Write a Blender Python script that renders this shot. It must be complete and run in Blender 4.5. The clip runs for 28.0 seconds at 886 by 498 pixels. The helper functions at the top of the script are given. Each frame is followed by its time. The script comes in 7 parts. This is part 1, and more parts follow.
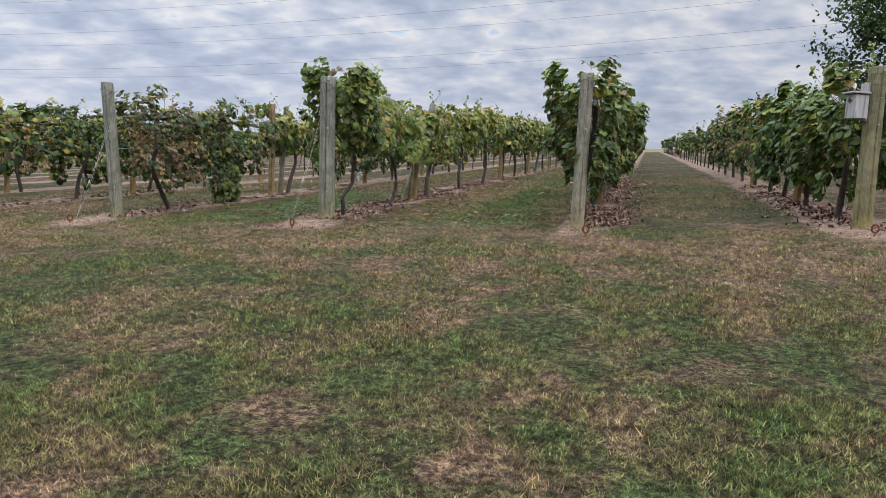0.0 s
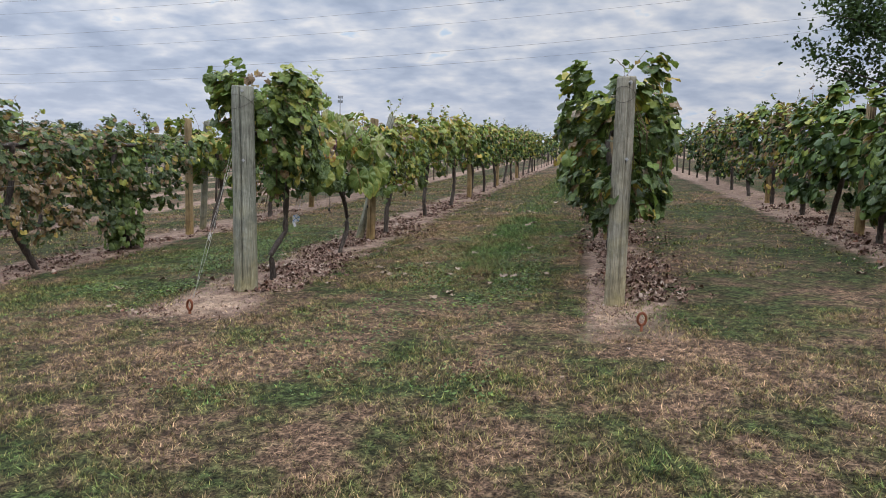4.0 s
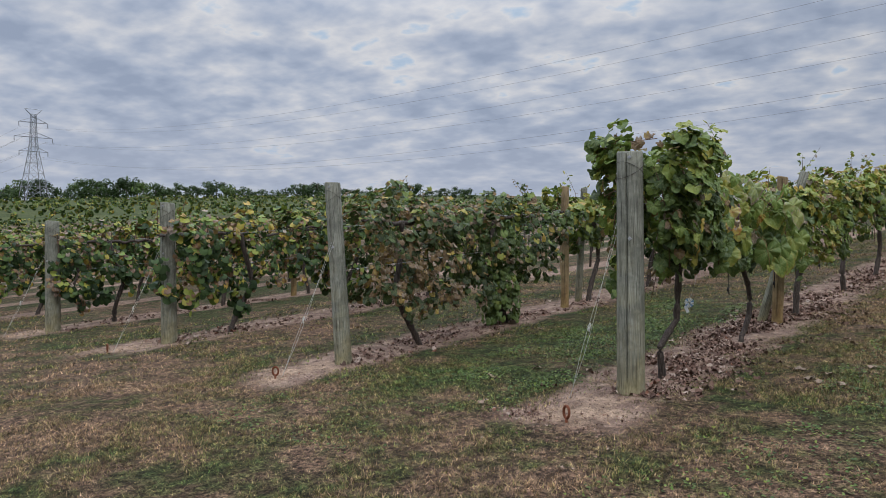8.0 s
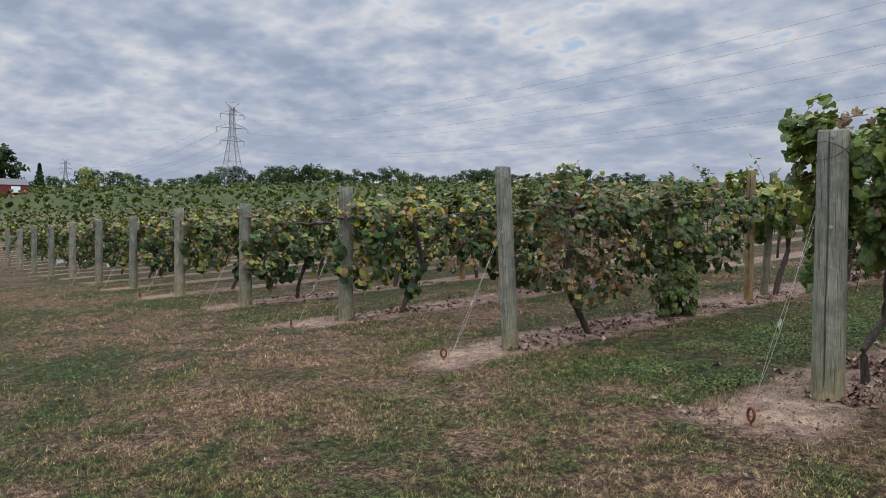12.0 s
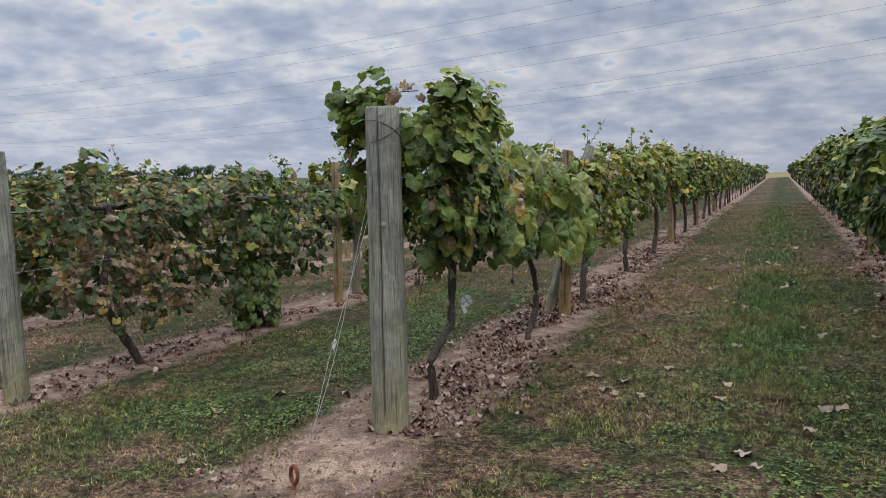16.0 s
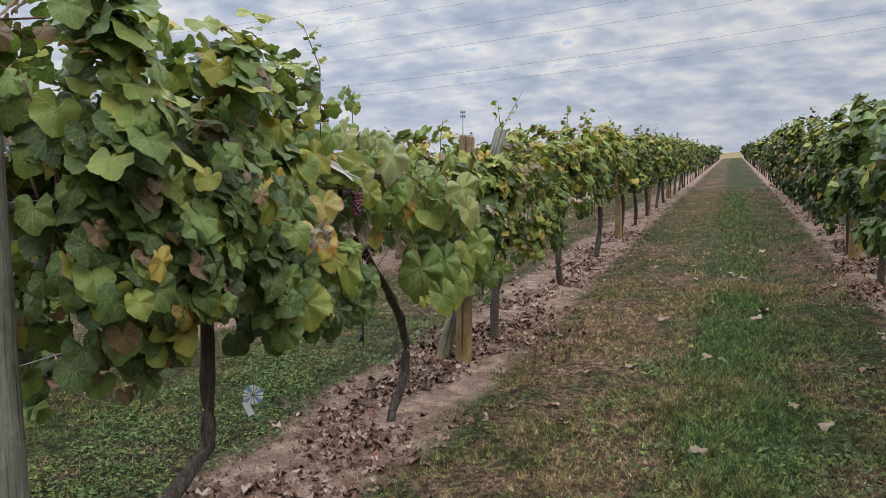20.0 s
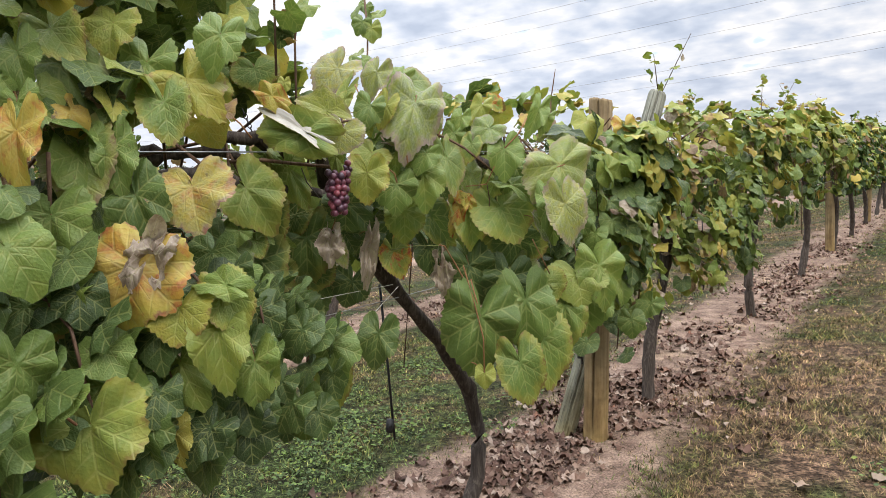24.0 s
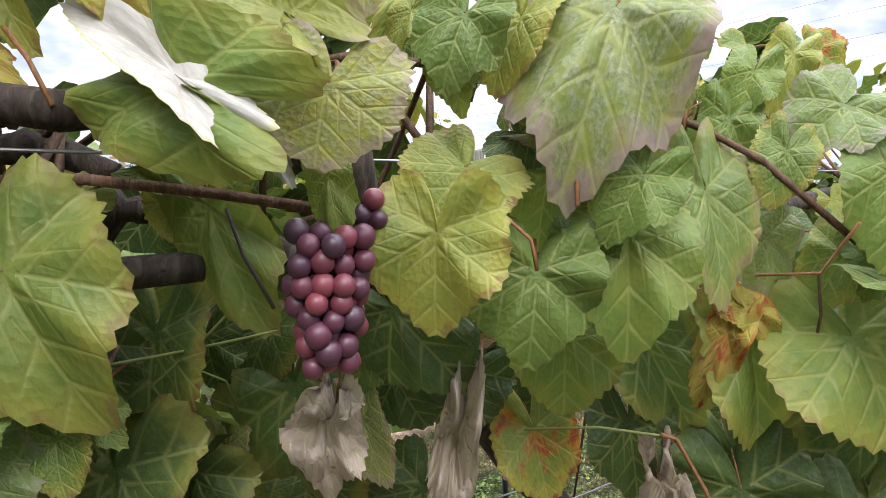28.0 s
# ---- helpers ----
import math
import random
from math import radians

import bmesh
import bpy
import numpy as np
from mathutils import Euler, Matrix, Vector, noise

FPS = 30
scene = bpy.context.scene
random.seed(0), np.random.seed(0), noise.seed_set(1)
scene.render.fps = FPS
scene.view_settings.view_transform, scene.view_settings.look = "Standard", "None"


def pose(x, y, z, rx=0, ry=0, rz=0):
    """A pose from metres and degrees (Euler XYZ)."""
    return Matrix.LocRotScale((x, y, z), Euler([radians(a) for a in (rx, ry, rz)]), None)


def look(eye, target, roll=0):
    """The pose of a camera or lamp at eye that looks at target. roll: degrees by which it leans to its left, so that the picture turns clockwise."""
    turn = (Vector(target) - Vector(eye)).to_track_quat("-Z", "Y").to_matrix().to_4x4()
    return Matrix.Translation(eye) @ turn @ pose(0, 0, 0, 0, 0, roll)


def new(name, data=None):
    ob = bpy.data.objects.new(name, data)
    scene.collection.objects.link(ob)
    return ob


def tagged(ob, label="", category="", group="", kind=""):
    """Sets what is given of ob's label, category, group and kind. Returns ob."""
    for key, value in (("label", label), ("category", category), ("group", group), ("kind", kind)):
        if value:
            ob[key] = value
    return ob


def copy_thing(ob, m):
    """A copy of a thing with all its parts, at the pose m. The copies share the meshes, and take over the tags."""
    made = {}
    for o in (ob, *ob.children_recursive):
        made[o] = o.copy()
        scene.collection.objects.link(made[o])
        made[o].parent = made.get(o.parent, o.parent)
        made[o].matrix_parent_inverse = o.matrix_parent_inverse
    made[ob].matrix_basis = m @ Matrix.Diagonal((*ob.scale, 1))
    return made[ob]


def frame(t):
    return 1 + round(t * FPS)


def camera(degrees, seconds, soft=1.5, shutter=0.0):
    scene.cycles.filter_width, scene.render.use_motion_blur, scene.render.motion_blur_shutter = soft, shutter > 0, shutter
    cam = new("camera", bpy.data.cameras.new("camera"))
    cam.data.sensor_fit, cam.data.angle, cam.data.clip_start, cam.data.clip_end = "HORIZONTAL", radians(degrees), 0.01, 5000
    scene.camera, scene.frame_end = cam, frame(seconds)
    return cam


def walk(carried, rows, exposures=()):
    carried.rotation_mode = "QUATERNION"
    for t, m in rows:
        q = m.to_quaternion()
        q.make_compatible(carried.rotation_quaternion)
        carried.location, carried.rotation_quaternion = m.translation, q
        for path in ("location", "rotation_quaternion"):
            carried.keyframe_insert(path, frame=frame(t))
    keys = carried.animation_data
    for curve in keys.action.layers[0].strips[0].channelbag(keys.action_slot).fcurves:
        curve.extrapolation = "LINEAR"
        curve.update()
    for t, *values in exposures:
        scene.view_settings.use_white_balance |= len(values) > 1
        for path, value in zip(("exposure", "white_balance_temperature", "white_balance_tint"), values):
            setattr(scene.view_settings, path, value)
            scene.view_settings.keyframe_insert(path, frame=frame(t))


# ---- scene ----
cam = camera(62.6, 28.0, soft=0.6)
PATH = [
    (0, (0.108, 3.078, 0.633), (-0.412, 4.999, 0.431), 2.93),
    (0.5, (-0.010, 3.384, 0.701), (-0.497, 5.313, 0.496), 2.03),
    (1, (-0.132, 3.664, 0.765), (-0.570, 5.604, 0.557), 1.79),
    (1.5, (-0.202, 4.033, 0.810), (-0.612, 5.978, 0.589), 1.85),
    (2, (-0.291, 4.374, 0.845), (-0.677, 6.322, 0.609), 1.86),
    (2.5, (-0.415, 4.685, 0.888), (-0.774, 6.638, 0.644), 1.95),
    (4.5, (-0.887, 6.070, 1.113), (-1.354, 8.008, 0.955), 1.49),
    (5, (-1.017, 6.349, 1.180), (-1.589, 8.262, 1.064), 1.23),
    (5.5, (-1.187, 6.534, 1.223), (-1.878, 8.409, 1.138), 0.66),
    (6, (-1.249, 6.626, 1.241), (-2.077, 8.445, 1.174), 0.37),
    (6.5, (-1.283, 6.670, 1.227), (-2.251, 8.420, 1.179), 0.50),
    (7, (-1.315, 6.661, 1.231), (-2.410, 8.334, 1.182), 0.52),
    (7.5, (-1.344, 6.653, 1.221), (-2.546, 8.250, 1.168), 0.54),
    (8, (-1.369, 6.647, 1.210), (-2.663, 8.171, 1.150), 0.56),
    (8.5, (-1.394, 6.645, 1.210), (-2.770, 8.094, 1.143), 0.60),
    (9, (-1.398, 6.625, 1.221), (-2.846, 8.003, 1.146), 0.66),
    (9.5, (-1.416, 6.622, 1.220), (-2.926, 7.932, 1.140), 0.76),
    (10, (-1.444, 6.619, 1.213), (-2.997, 7.875, 1.127), 0.83),
    (10.5, (-1.448, 6.606, 1.209), (-3.030, 7.825, 1.117), 0.95),
    (11, (-1.459, 6.613, 1.210), (-3.063, 7.803, 1.109), 0.99),
    (11.5, (-1.461, 6.639, 1.212), (-3.081, 7.806, 1.102), 0.92),
    (13.5, (-1.377, 7.054, 1.136), (-2.754, 8.503, 1.070), 1.54),
    (14, (-1.465, 7.201, 1.168), (-2.716, 8.761, 1.109), 0.83),
    (14.5, (-1.534, 7.383, 1.180), (-2.672, 9.026, 1.118), 0.46),
    (15, (-1.585, 7.630, 1.184), (-2.633, 9.332, 1.107), 0.60),
    (15.5, (-1.668, 7.878, 1.184), (-2.616, 9.636, 1.090), 0.40),
    (16, (-1.819, 8.114, 1.216), (-2.657, 9.926, 1.109), -0.16),
    (16.5, (-1.894, 8.362, 1.230), (-2.645, 10.211, 1.101), -0.18),
    (17, (-1.893, 8.633, 1.274), (-2.574, 10.507, 1.122), -0.00),
    (17.5, (-1.930, 8.907, 1.290), (-2.544, 10.804, 1.138), -0.16),
    (18, (-1.946, 9.189, 1.321), (-2.534, 11.094, 1.169), -0.19),
    (18.5, (-1.915, 9.507, 1.357), (-2.514, 11.408, 1.201), -0.03),
    (19, (-1.930, 9.798, 1.362), (-2.553, 11.692, 1.207), -0.29),
    (19.5, (-1.980, 10.076, 1.387), (-2.647, 11.955, 1.234), -0.51),
    (20, (-1.979, 10.327, 1.434), (-2.712, 12.180, 1.268), 0.02),
    (20.5, (-2.044, 10.607, 1.434), (-2.816, 12.444, 1.265), 0.13),
    (21, (-2.154, 10.876, 1.458), (-2.964, 12.696, 1.280), 0.16),
    (21.5, (-2.172, 11.143, 1.474), (-3.044, 12.932, 1.280), 0.39),
    (23.5, (-2.289, 11.873, 1.347), (-3.431, 13.508, 1.202), -0.40),
    (24, (-2.360, 12.016, 1.343), (-3.514, 13.644, 1.209), -0.69),
    (24.5, (-2.497, 12.138, 1.380), (-3.634, 13.778, 1.249), -1.01),
    (25, (-2.591, 12.294, 1.393), (-3.728, 13.935, 1.265), -0.52),
    (25.5, (-2.669, 12.499, 1.404), (-3.823, 14.128, 1.286), -0.13),
    (26, (-2.783, 12.645, 1.414), (-3.962, 14.257, 1.295), 0.30),
    (26.5, (-2.920, 12.773, 1.440), (-4.149, 14.346, 1.324), 0.45),
    (27, (-2.997, 12.881, 1.448), (-4.353, 14.348, 1.344), 0.64),
    (27.5, (-3.048, 12.995, 1.452), (-4.519, 14.345, 1.333), 1.68),
    (28, (-3.136, 13.046, 1.434), (-4.679, 14.312, 1.313), 2.27),
]
walk(cam, [(t, look(eye, target, roll)) for t, eye, target, roll in PATH],
     exposures=[(0.0, -0.1, 6500, 13), (4.5, -0.13, 6480, 12), (5.0, -0.17, 6460, 12), (6.0, -0.50, 6400, 12), (13.5, -0.47, 6400, 12), (15.0, -0.47, 6440, 12), (16.0, -0.39, 6460, 12), (17.0, -0.33, 6520, 12), (18.0, -0.02, 6620, 12), (19.0, -0.04, 6640, 12), (20.0, -0.16, 6680, 12), (20.5, -0.03, 6740, 12), (21.0, 0.30, 6850, 11), (24.0, 0.42, 6980, 12), (26.0, 0.45, 6860, 13), (28.0, 0.70, 6740, 14)])

# ---------------------------------------------------------------- light
SUN_EL, SUN_AZ = radians(46), radians(128)
sun_data = bpy.data.lights.new("sun", "SUN")
sun_data.energy, sun_data.angle, sun_data.color = 1.45, radians(30), (1.0, 0.955, 0.88)
sun = new("sun", sun_data)
sun.matrix_world = look((math.sin(SUN_AZ) * math.cos(SUN_EL) * 50, math.cos(SUN_AZ) * math.cos(SUN_EL) * 50, math.sin(SUN_EL) * 50), (0, 0, 0))


class Nodes:
    """Short calls for a node tree."""

    def __init__(self, tree):
        self.t = tree
        tree.nodes.clear()

    def add(self, kind, **values):
        n = self.t.nodes.new("ShaderNode" + kind)
        for k, v in values.items():
            if k == "operation":
                n.operation = v
            elif k == "feature":
                n.feature = v
            elif k == "data_type":
                n.data_type = v
            elif k == "blend_type":
                n.blend_type = v
            elif k == "attribute_name":
                n.attribute_name = v
            elif k == "sky_type":
                n.sky_type = v
            elif k == "sun_disc":
                n.sun_disc = v
            elif k == "sun_elevation":
                n.sun_elevation = v
            elif k == "sun_rotation":
                n.sun_rotation = v
            elif k == "use_clamp":
                n.use_clamp = v
            else:
                self.set(n.inputs[int(k[1:])] if k[0] == "i" and k[1:].isdigit() else n.inputs[k.replace("_", " ")], v)
        return n

    def set(self, socket, v):
        if isinstance(v, bpy.types.NodeSocket):
            self.t.links.new(v, socket)
        elif isinstance(v, bpy.types.Node):
            self.t.links.new(v.outputs[0], socket)
        else:
            if isinstance(v, tuple) and len(v) == 3 and socket.type == "RGBA":
                v = (*v, 1)
            socket.default_value = v

    def math(self, op, a, b=None, c=None, clamp=False):
        n = self.add("Math", operation=op, use_clamp=clamp)
        for s, v in zip(n.inputs, (a, b, c)):
            if v is not None:
                self.set(s, v)
        return n.outputs[0]

    def noise(self, where, scale, detail=4, rough=0.55, dist=0.0):
        n = self.add("TexNoise", Scale=scale, Detail=detail, Roughness=rough, Distortion=dist)
        if where is not None:
            self.set(n.inputs["Vector"], where)
        return n.outputs["Fac"]

    def band(self, v, lo, hi, a=0.0, b=1.0, smooth=True):
        n = self.add("MapRange")
        n.interpolation_type = "SMOOTHSTEP" if smooth else "LINEAR"
        for s, x in zip(n.inputs, (v, lo, hi, a, b)):
            self.set(s, x)
        return n.outputs[0]

    def ramp(self, v, *stops):
        n = self.add("ValToRGB")
        e = n.color_ramp.elements
        while len(e) < len(stops):
            e.new(0.5)
        for el, (p, c) in zip(e, stops):
            el.position, el.color = p, (*c, 1)
        self.set(n.inputs[0], v)
        return n.outputs[0]

    def mix(self, f, a, b, kind="MIX"):
        n = self.add("Mix", data_type="RGBA", blend_type=kind)
        for s, x in zip((n.inputs[0], n.inputs[6], n.inputs[7]), (f, a, b)):
            self.set(s, x)
        return n.outputs[2]

    def bump(self, h, strength=0.3, dist=0.01):
        n = self.add("Bump", Strength=strength, Distance=dist)
        self.set(n.inputs["Height"], h)
        return n.outputs[0]

    def surface(self, color, rough=0.8, normal=None, metal=0.0, spec=0.3):
        n = self.add("BsdfPrincipled", Roughness=rough, Metallic=metal)
        self.set(n.inputs["Base Color"], color)
        self.set(n.inputs["Specular IOR Level"], spec)
        if normal is not None:
            self.set(n.inputs["Normal"], normal)
        return n.outputs[0]

    def out(self, shader, kind="OutputMaterial"):
        self.t.links.new(shader, self.add(kind).inputs["Surface"])


def material(name):
    m = bpy.data.materials.new(name)
    m.use_nodes = True
    return m, Nodes(m.node_tree)


# a layered autumn sky: thin blue gaps between banks of stratocumulus
world = bpy.data.worlds.new("sky")
scene.world = world
world.use_nodes = True
w = Nodes(world.node_tree)
sky = w.add("TexSky", sky_type="NISHITA", sun_disc=False, sun_elevation=SUN_EL, sun_rotation=SUN_AZ)
dirn = w.add("TexCoord").outputs["Generated"]
sep = w.add("SeparateXYZ", i0=dirn)
zz = w.math("ADD", w.math("MAXIMUM", sep.outputs[2], 0.0), 0.23)
flat = w.add("CombineXYZ", i0=w.math("DIVIDE", sep.outputs[0], zz), i1=w.math("DIVIDE", sep.outputs[1], zz), i2=0.0)
turned = w.add("Mapping", i0=flat.outputs[0])
turned.inputs["Rotation"].default_value = (0, 0, radians(-8))
turned.inputs["Scale"].default_value = (1.30, 1.40, 1.0)
big = w.noise(turned.outputs[0], 0.7, 2, 0.5, 0.2)
puff = w.noise(turned.outputs[0], 3.3, 3, 0.50, 0.08)
fine = w.noise(turned.outputs[0], 9.0, 4, 0.5, 0.05)
dens = w.math("ADD", w.math("MULTIPLY", big, 0.32), w.math("ADD", w.math("MULTIPLY", puff, 0.46), w.math("MULTIPLY", fine, 0.22)))
shade = w.ramp(dens, (0.375, (0.66, 0.82, 1.0)), (0.41, (0.95, 0.97, 1.0)), (0.465, (0.75, 0.81, 0.91)), (0.535, (0.555, 0.645, 0.80)), (0.60, (0.44, 0.53, 0.69)))
haze = w.band(sep.outputs[2], 0.02, 0.20)
shade = w.mix(haze, w.mix(0.5, shade, (0.63, 0.69, 0.82)), shade)
cover = w.band(dens, 0.28, 0.38)
bg_sky = w.add("Background", Color=sky, Strength=0.13)
zenith = w.band(sep.outputs[2], 0.24, 0.9, 0.855, 4.9)
zenith = w.math("MULTIPLY", zenith, w.band(sep.outputs[0], -0.75, 0.25, 1.10, 0.93))
bg_cloud = w.add("Background", Color=shade, Strength=zenith)
mixed = w.add("MixShader", i0=cover, i1=bg_sky.outputs[0], i2=bg_cloud.outputs[0])
w.out(mixed.outputs[0], "OutputWorld")

# ---------------------------------------------------------------- plan
END_Y = 11.6


def row_x(k):
    """Rows are counted from the one at k = 0, to the left as k grows."""
    if k < 0:
        return -0.60 + 3.02 * -k
    return -0.60 - 3.15 * k if k <= 1 else -6.88 - 3.4 * (k - 2)


def gz(x, y):
    """Height of the ground."""
    x, y = np.asarray(x, float), np.asarray(y, float)
    along = np.interp(y, [-400, -20, 2, 6.5, 9, 11.6, 25, 120, 380, 600, 2500], [-5, -2.6, -0.80, -0.395, -0.155, 0.0, 0.72, 5.5, 18.5, 20, 20])
    across = np.interp(x, [-2500, -700, -330, -200, -110, -60, -36, -20, 60, 400, 2500], [9, 8, 5.0, 0.6, -2.4, -2.4, -1.62, -0.82, 3.1, 12, 12])
    mound = 0.035 * np.exp(-((x + 3.75) ** 2 + (y - 11.6) ** 2) / 0.16)
    return along + across + mound


def gz1(x, y):
    return float(gz(x, y))


# ---------------------------------------------------------------- materials
def where(n):
    return n.add("NewGeometry").outputs["Position"]


def row_distance(n, pos):
    """Metres from the nearest row of vines."""
    x = n.add("SeparateXYZ", i0=pos).outputs[0]
    out = []
    for first, gap in ((-0.74, 3.15), (-7.02, 3.4)):
        u = n.math("FRACT", n.math("ADD", n.math("DIVIDE", n.math("SUBTRACT", x, first), gap), 0.5))
        out.append(n.math("MULTIPLY", n.math("ABSOLUTE", n.math("SUBTRACT", u, 0.5)), gap))
    near = n.math("GREATER_THAN", x, -5.45)
    return n.math("ADD", n.math("MULTIPLY", out[0], near), n.math("MULTIPLY", out[1], n.math("SUBTRACT", 1.0, near)))


def turf_masks(n, pos):
    """0..1 fields: bare strip under the vines, and how green the turf is."""
    y = n.add("SeparateXYZ", i0=pos).outputs[1]
    x = n.add("SeparateXYZ", i0=pos).outputs[0]
    wob = n.noise(pos, 1.7, 3)
    d = n.math("ADD", row_distance(n, pos), n.math("MULTIPLY", n.math("SUBTRACT", wob, 0.5), 0.5))
    sod = n.math("MULTIPLY", n.band(x, -2.1, -1.7), n.band(x, -0.62, -0.86))
    d = n.math("ADD", d, n.math("MULTIPLY", sod, 0.40))
    yy = n.math("ADD", y, n.math("MULTIPLY", n.math("SUBTRACT", n.noise(pos, 0.9, 3), 0.5), 1.6))
    strip = n.math("MULTIPLY", n.band(d, 0.58, 0.36), n.band(yy, 10.45, 11.0))
    g1 = n.noise(pos, 0.42, 3, 0.55, 0.3)
    g2 = n.noise(pos, 1.9, 4, 0.6)
    g3 = n.noise(pos, 5.5, 3, 0.6)
    green = n.math("ADD", n.math("MULTIPLY", g1, 0.60), n.math("ADD", n.math("MULTIPLY", g2, 0.64), n.math("MULTIPLY", g3, 0.54)))
    green = n.math("SUBTRACT", green, 0.397)
    # dry belt along the headland, lush line in the alley
    dry = n.math("MULTIPLY", n.band(y, 8.0, 9.2), n.band(y, 11.2, 10.0))
    lush = n.math("MULTIPLY", n.band(n.math("ABSOLUTE", n.math("SUBTRACT", x, -1.90)), 0.42, 0.16), n.math("MULTIPLY", n.band(y, 12.4, 13.6), n.band(n.noise(pos, 1.1, 4), 0.36, 0.60)))
    green = n.math("ADD", green, n.band(y, 8.6, 7.0, 0.0, 0.03))
    green = n.math("ADD", n.math("SUBTRACT", green, n.math("MULTIPLY", dry, 0.055)), n.math("MULTIPLY", lush, 0.185))
    moist = n.math("MULTIPLY", n.band(n.math("ABSOLUTE", n.math("SUBTRACT", x, -5.2)), 1.1, 0.5), n.math("MULTIPLY", n.band(yy, 10.6, 11.6), n.band(yy, 16.0, 13.5)))
    green = n.math("ADD", green, n.math("MULTIPLY", moist, 0.09))
    alley = n.math("MULTIPLY", n.band(x, -2.55, -1.95), n.math("MULTIPLY", n.band(x, -0.9, -1.2), n.band(yy, 11.4, 12.6)))
    green = n.math("ADD", green, n.math("MULTIPLY", alley, 0.045))
    rough = n.math("MULTIPLY", n.math("SUBTRACT", n.noise(pos, 6.0, 4, 0.65), 0.5), 0.8)
    sand = n.math("MULTIPLY", n.math("MULTIPLY", n.band(n.math("ADD", d, rough), 0.32, 0.12), n.band(n.math("ADD", yy, rough), 10.45, 10.8)), n.band(n.math("ADD", yy, rough), 11.7, 11.1))
    worn = n.math("MULTIPLY", n.band(n.math("ABSOLUTE", n.math("SUBTRACT", x, -2.75)), 0.6, 0.2), n.band(y, 12.0, 13.5))
    green = n.math("SUBTRACT", green, n.math("ADD", n.math("MULTIPLY", sand, 0.25), n.math("MULTIPLY", worn, 0.05)))
    sand = n.math("MAXIMUM", sand, n.math("MULTIPLY", strip, n.band(n.noise(pos, 3.1, 5, 0.65), 0.54, 0.66)))
    return strip, green, sand


def soil_material():
    m, n = material("turf_and_soil")
    pos = where(n)
    strip, green, sand = turf_masks(n, pos)
    f1, f2 = n.noise(pos, 28, 6, 0.65), n.noise(pos, 7, 5)
    # turf base dark and finely mottled: shade between blades painted into the ground
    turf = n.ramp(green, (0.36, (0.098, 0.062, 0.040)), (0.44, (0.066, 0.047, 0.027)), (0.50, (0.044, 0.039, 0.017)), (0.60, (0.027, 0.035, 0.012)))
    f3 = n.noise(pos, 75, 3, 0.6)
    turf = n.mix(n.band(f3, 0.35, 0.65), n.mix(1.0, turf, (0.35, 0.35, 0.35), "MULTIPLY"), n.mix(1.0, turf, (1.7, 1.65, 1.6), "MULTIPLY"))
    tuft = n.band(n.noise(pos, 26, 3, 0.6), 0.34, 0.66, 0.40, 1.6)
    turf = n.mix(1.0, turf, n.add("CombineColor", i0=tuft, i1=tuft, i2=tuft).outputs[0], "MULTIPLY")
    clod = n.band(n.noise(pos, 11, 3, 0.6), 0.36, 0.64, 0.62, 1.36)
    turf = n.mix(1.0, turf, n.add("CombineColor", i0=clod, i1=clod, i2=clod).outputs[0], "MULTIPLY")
    earth = n.ramp(f2, (0.3, (0.102, 0.065, 0.047)), (0.5, (0.214, 0.143, 0.106)), (0.68, (0.36, 0.256, 0.19)))
    earth = n.mix(n.math("MULTIPLY", f1, 0.6), earth, (0.185, 0.124, 0.094))
    earth = n.mix(n.math("MULTIPLY", sand, 0.70), earth, n.ramp(f2, (0.3, (0.17, 0.116, 0.078)), (0.65, (0.38, 0.268, 0.178))))
    grime = n.band(n.noise(pos, 13, 5, 0.7, 0.6), 0.50, 0.66)
    earth = n.mix(n.math("MULTIPLY", grime, 0.75), earth, (0.085, 0.058, 0.042))
    crumb = n.band(n.noise(pos, 110, 4, 0.7), 0.34, 0.66, 0.50, 1.38)
    earth = n.mix(1.0, earth, n.add("CombineColor", i0=crumb, i1=crumb, i2=crumb).outputs[0], "MULTIPLY")
    y = n.add("SeparateXYZ", i0=pos).outputs[1]
    stubble = n.ramp(n.noise(pos, 0.05, 4), (0.35, (0.20, 0.15, 0.07)), (0.65, (0.15, 0.13, 0.06)))
    px = n.add("SeparateXYZ", i0=pos).outputs[0]
    field = n.ramp(n.noise(pos, 0.12, 4), (0.35, (0.034, 0.046, 0.016)), (0.65, (0.066, 0.074, 0.025)))
    beyond = n.mix(n.band(px, -70, -45), field, stubble)
    far = n.math("MAXIMUM", n.band(y, 122, 126), n.band(px, -130, -150))
    color = n.mix(far, n.mix(strip, turf, earth), beyond)
    h = n.math("ADD", f1, n.math("MULTIPLY", f2, 1.5))
    n.out(n.surface(color, 0.95, n.bump(h, 0.6, 0.03), spec=0.1))
    return m


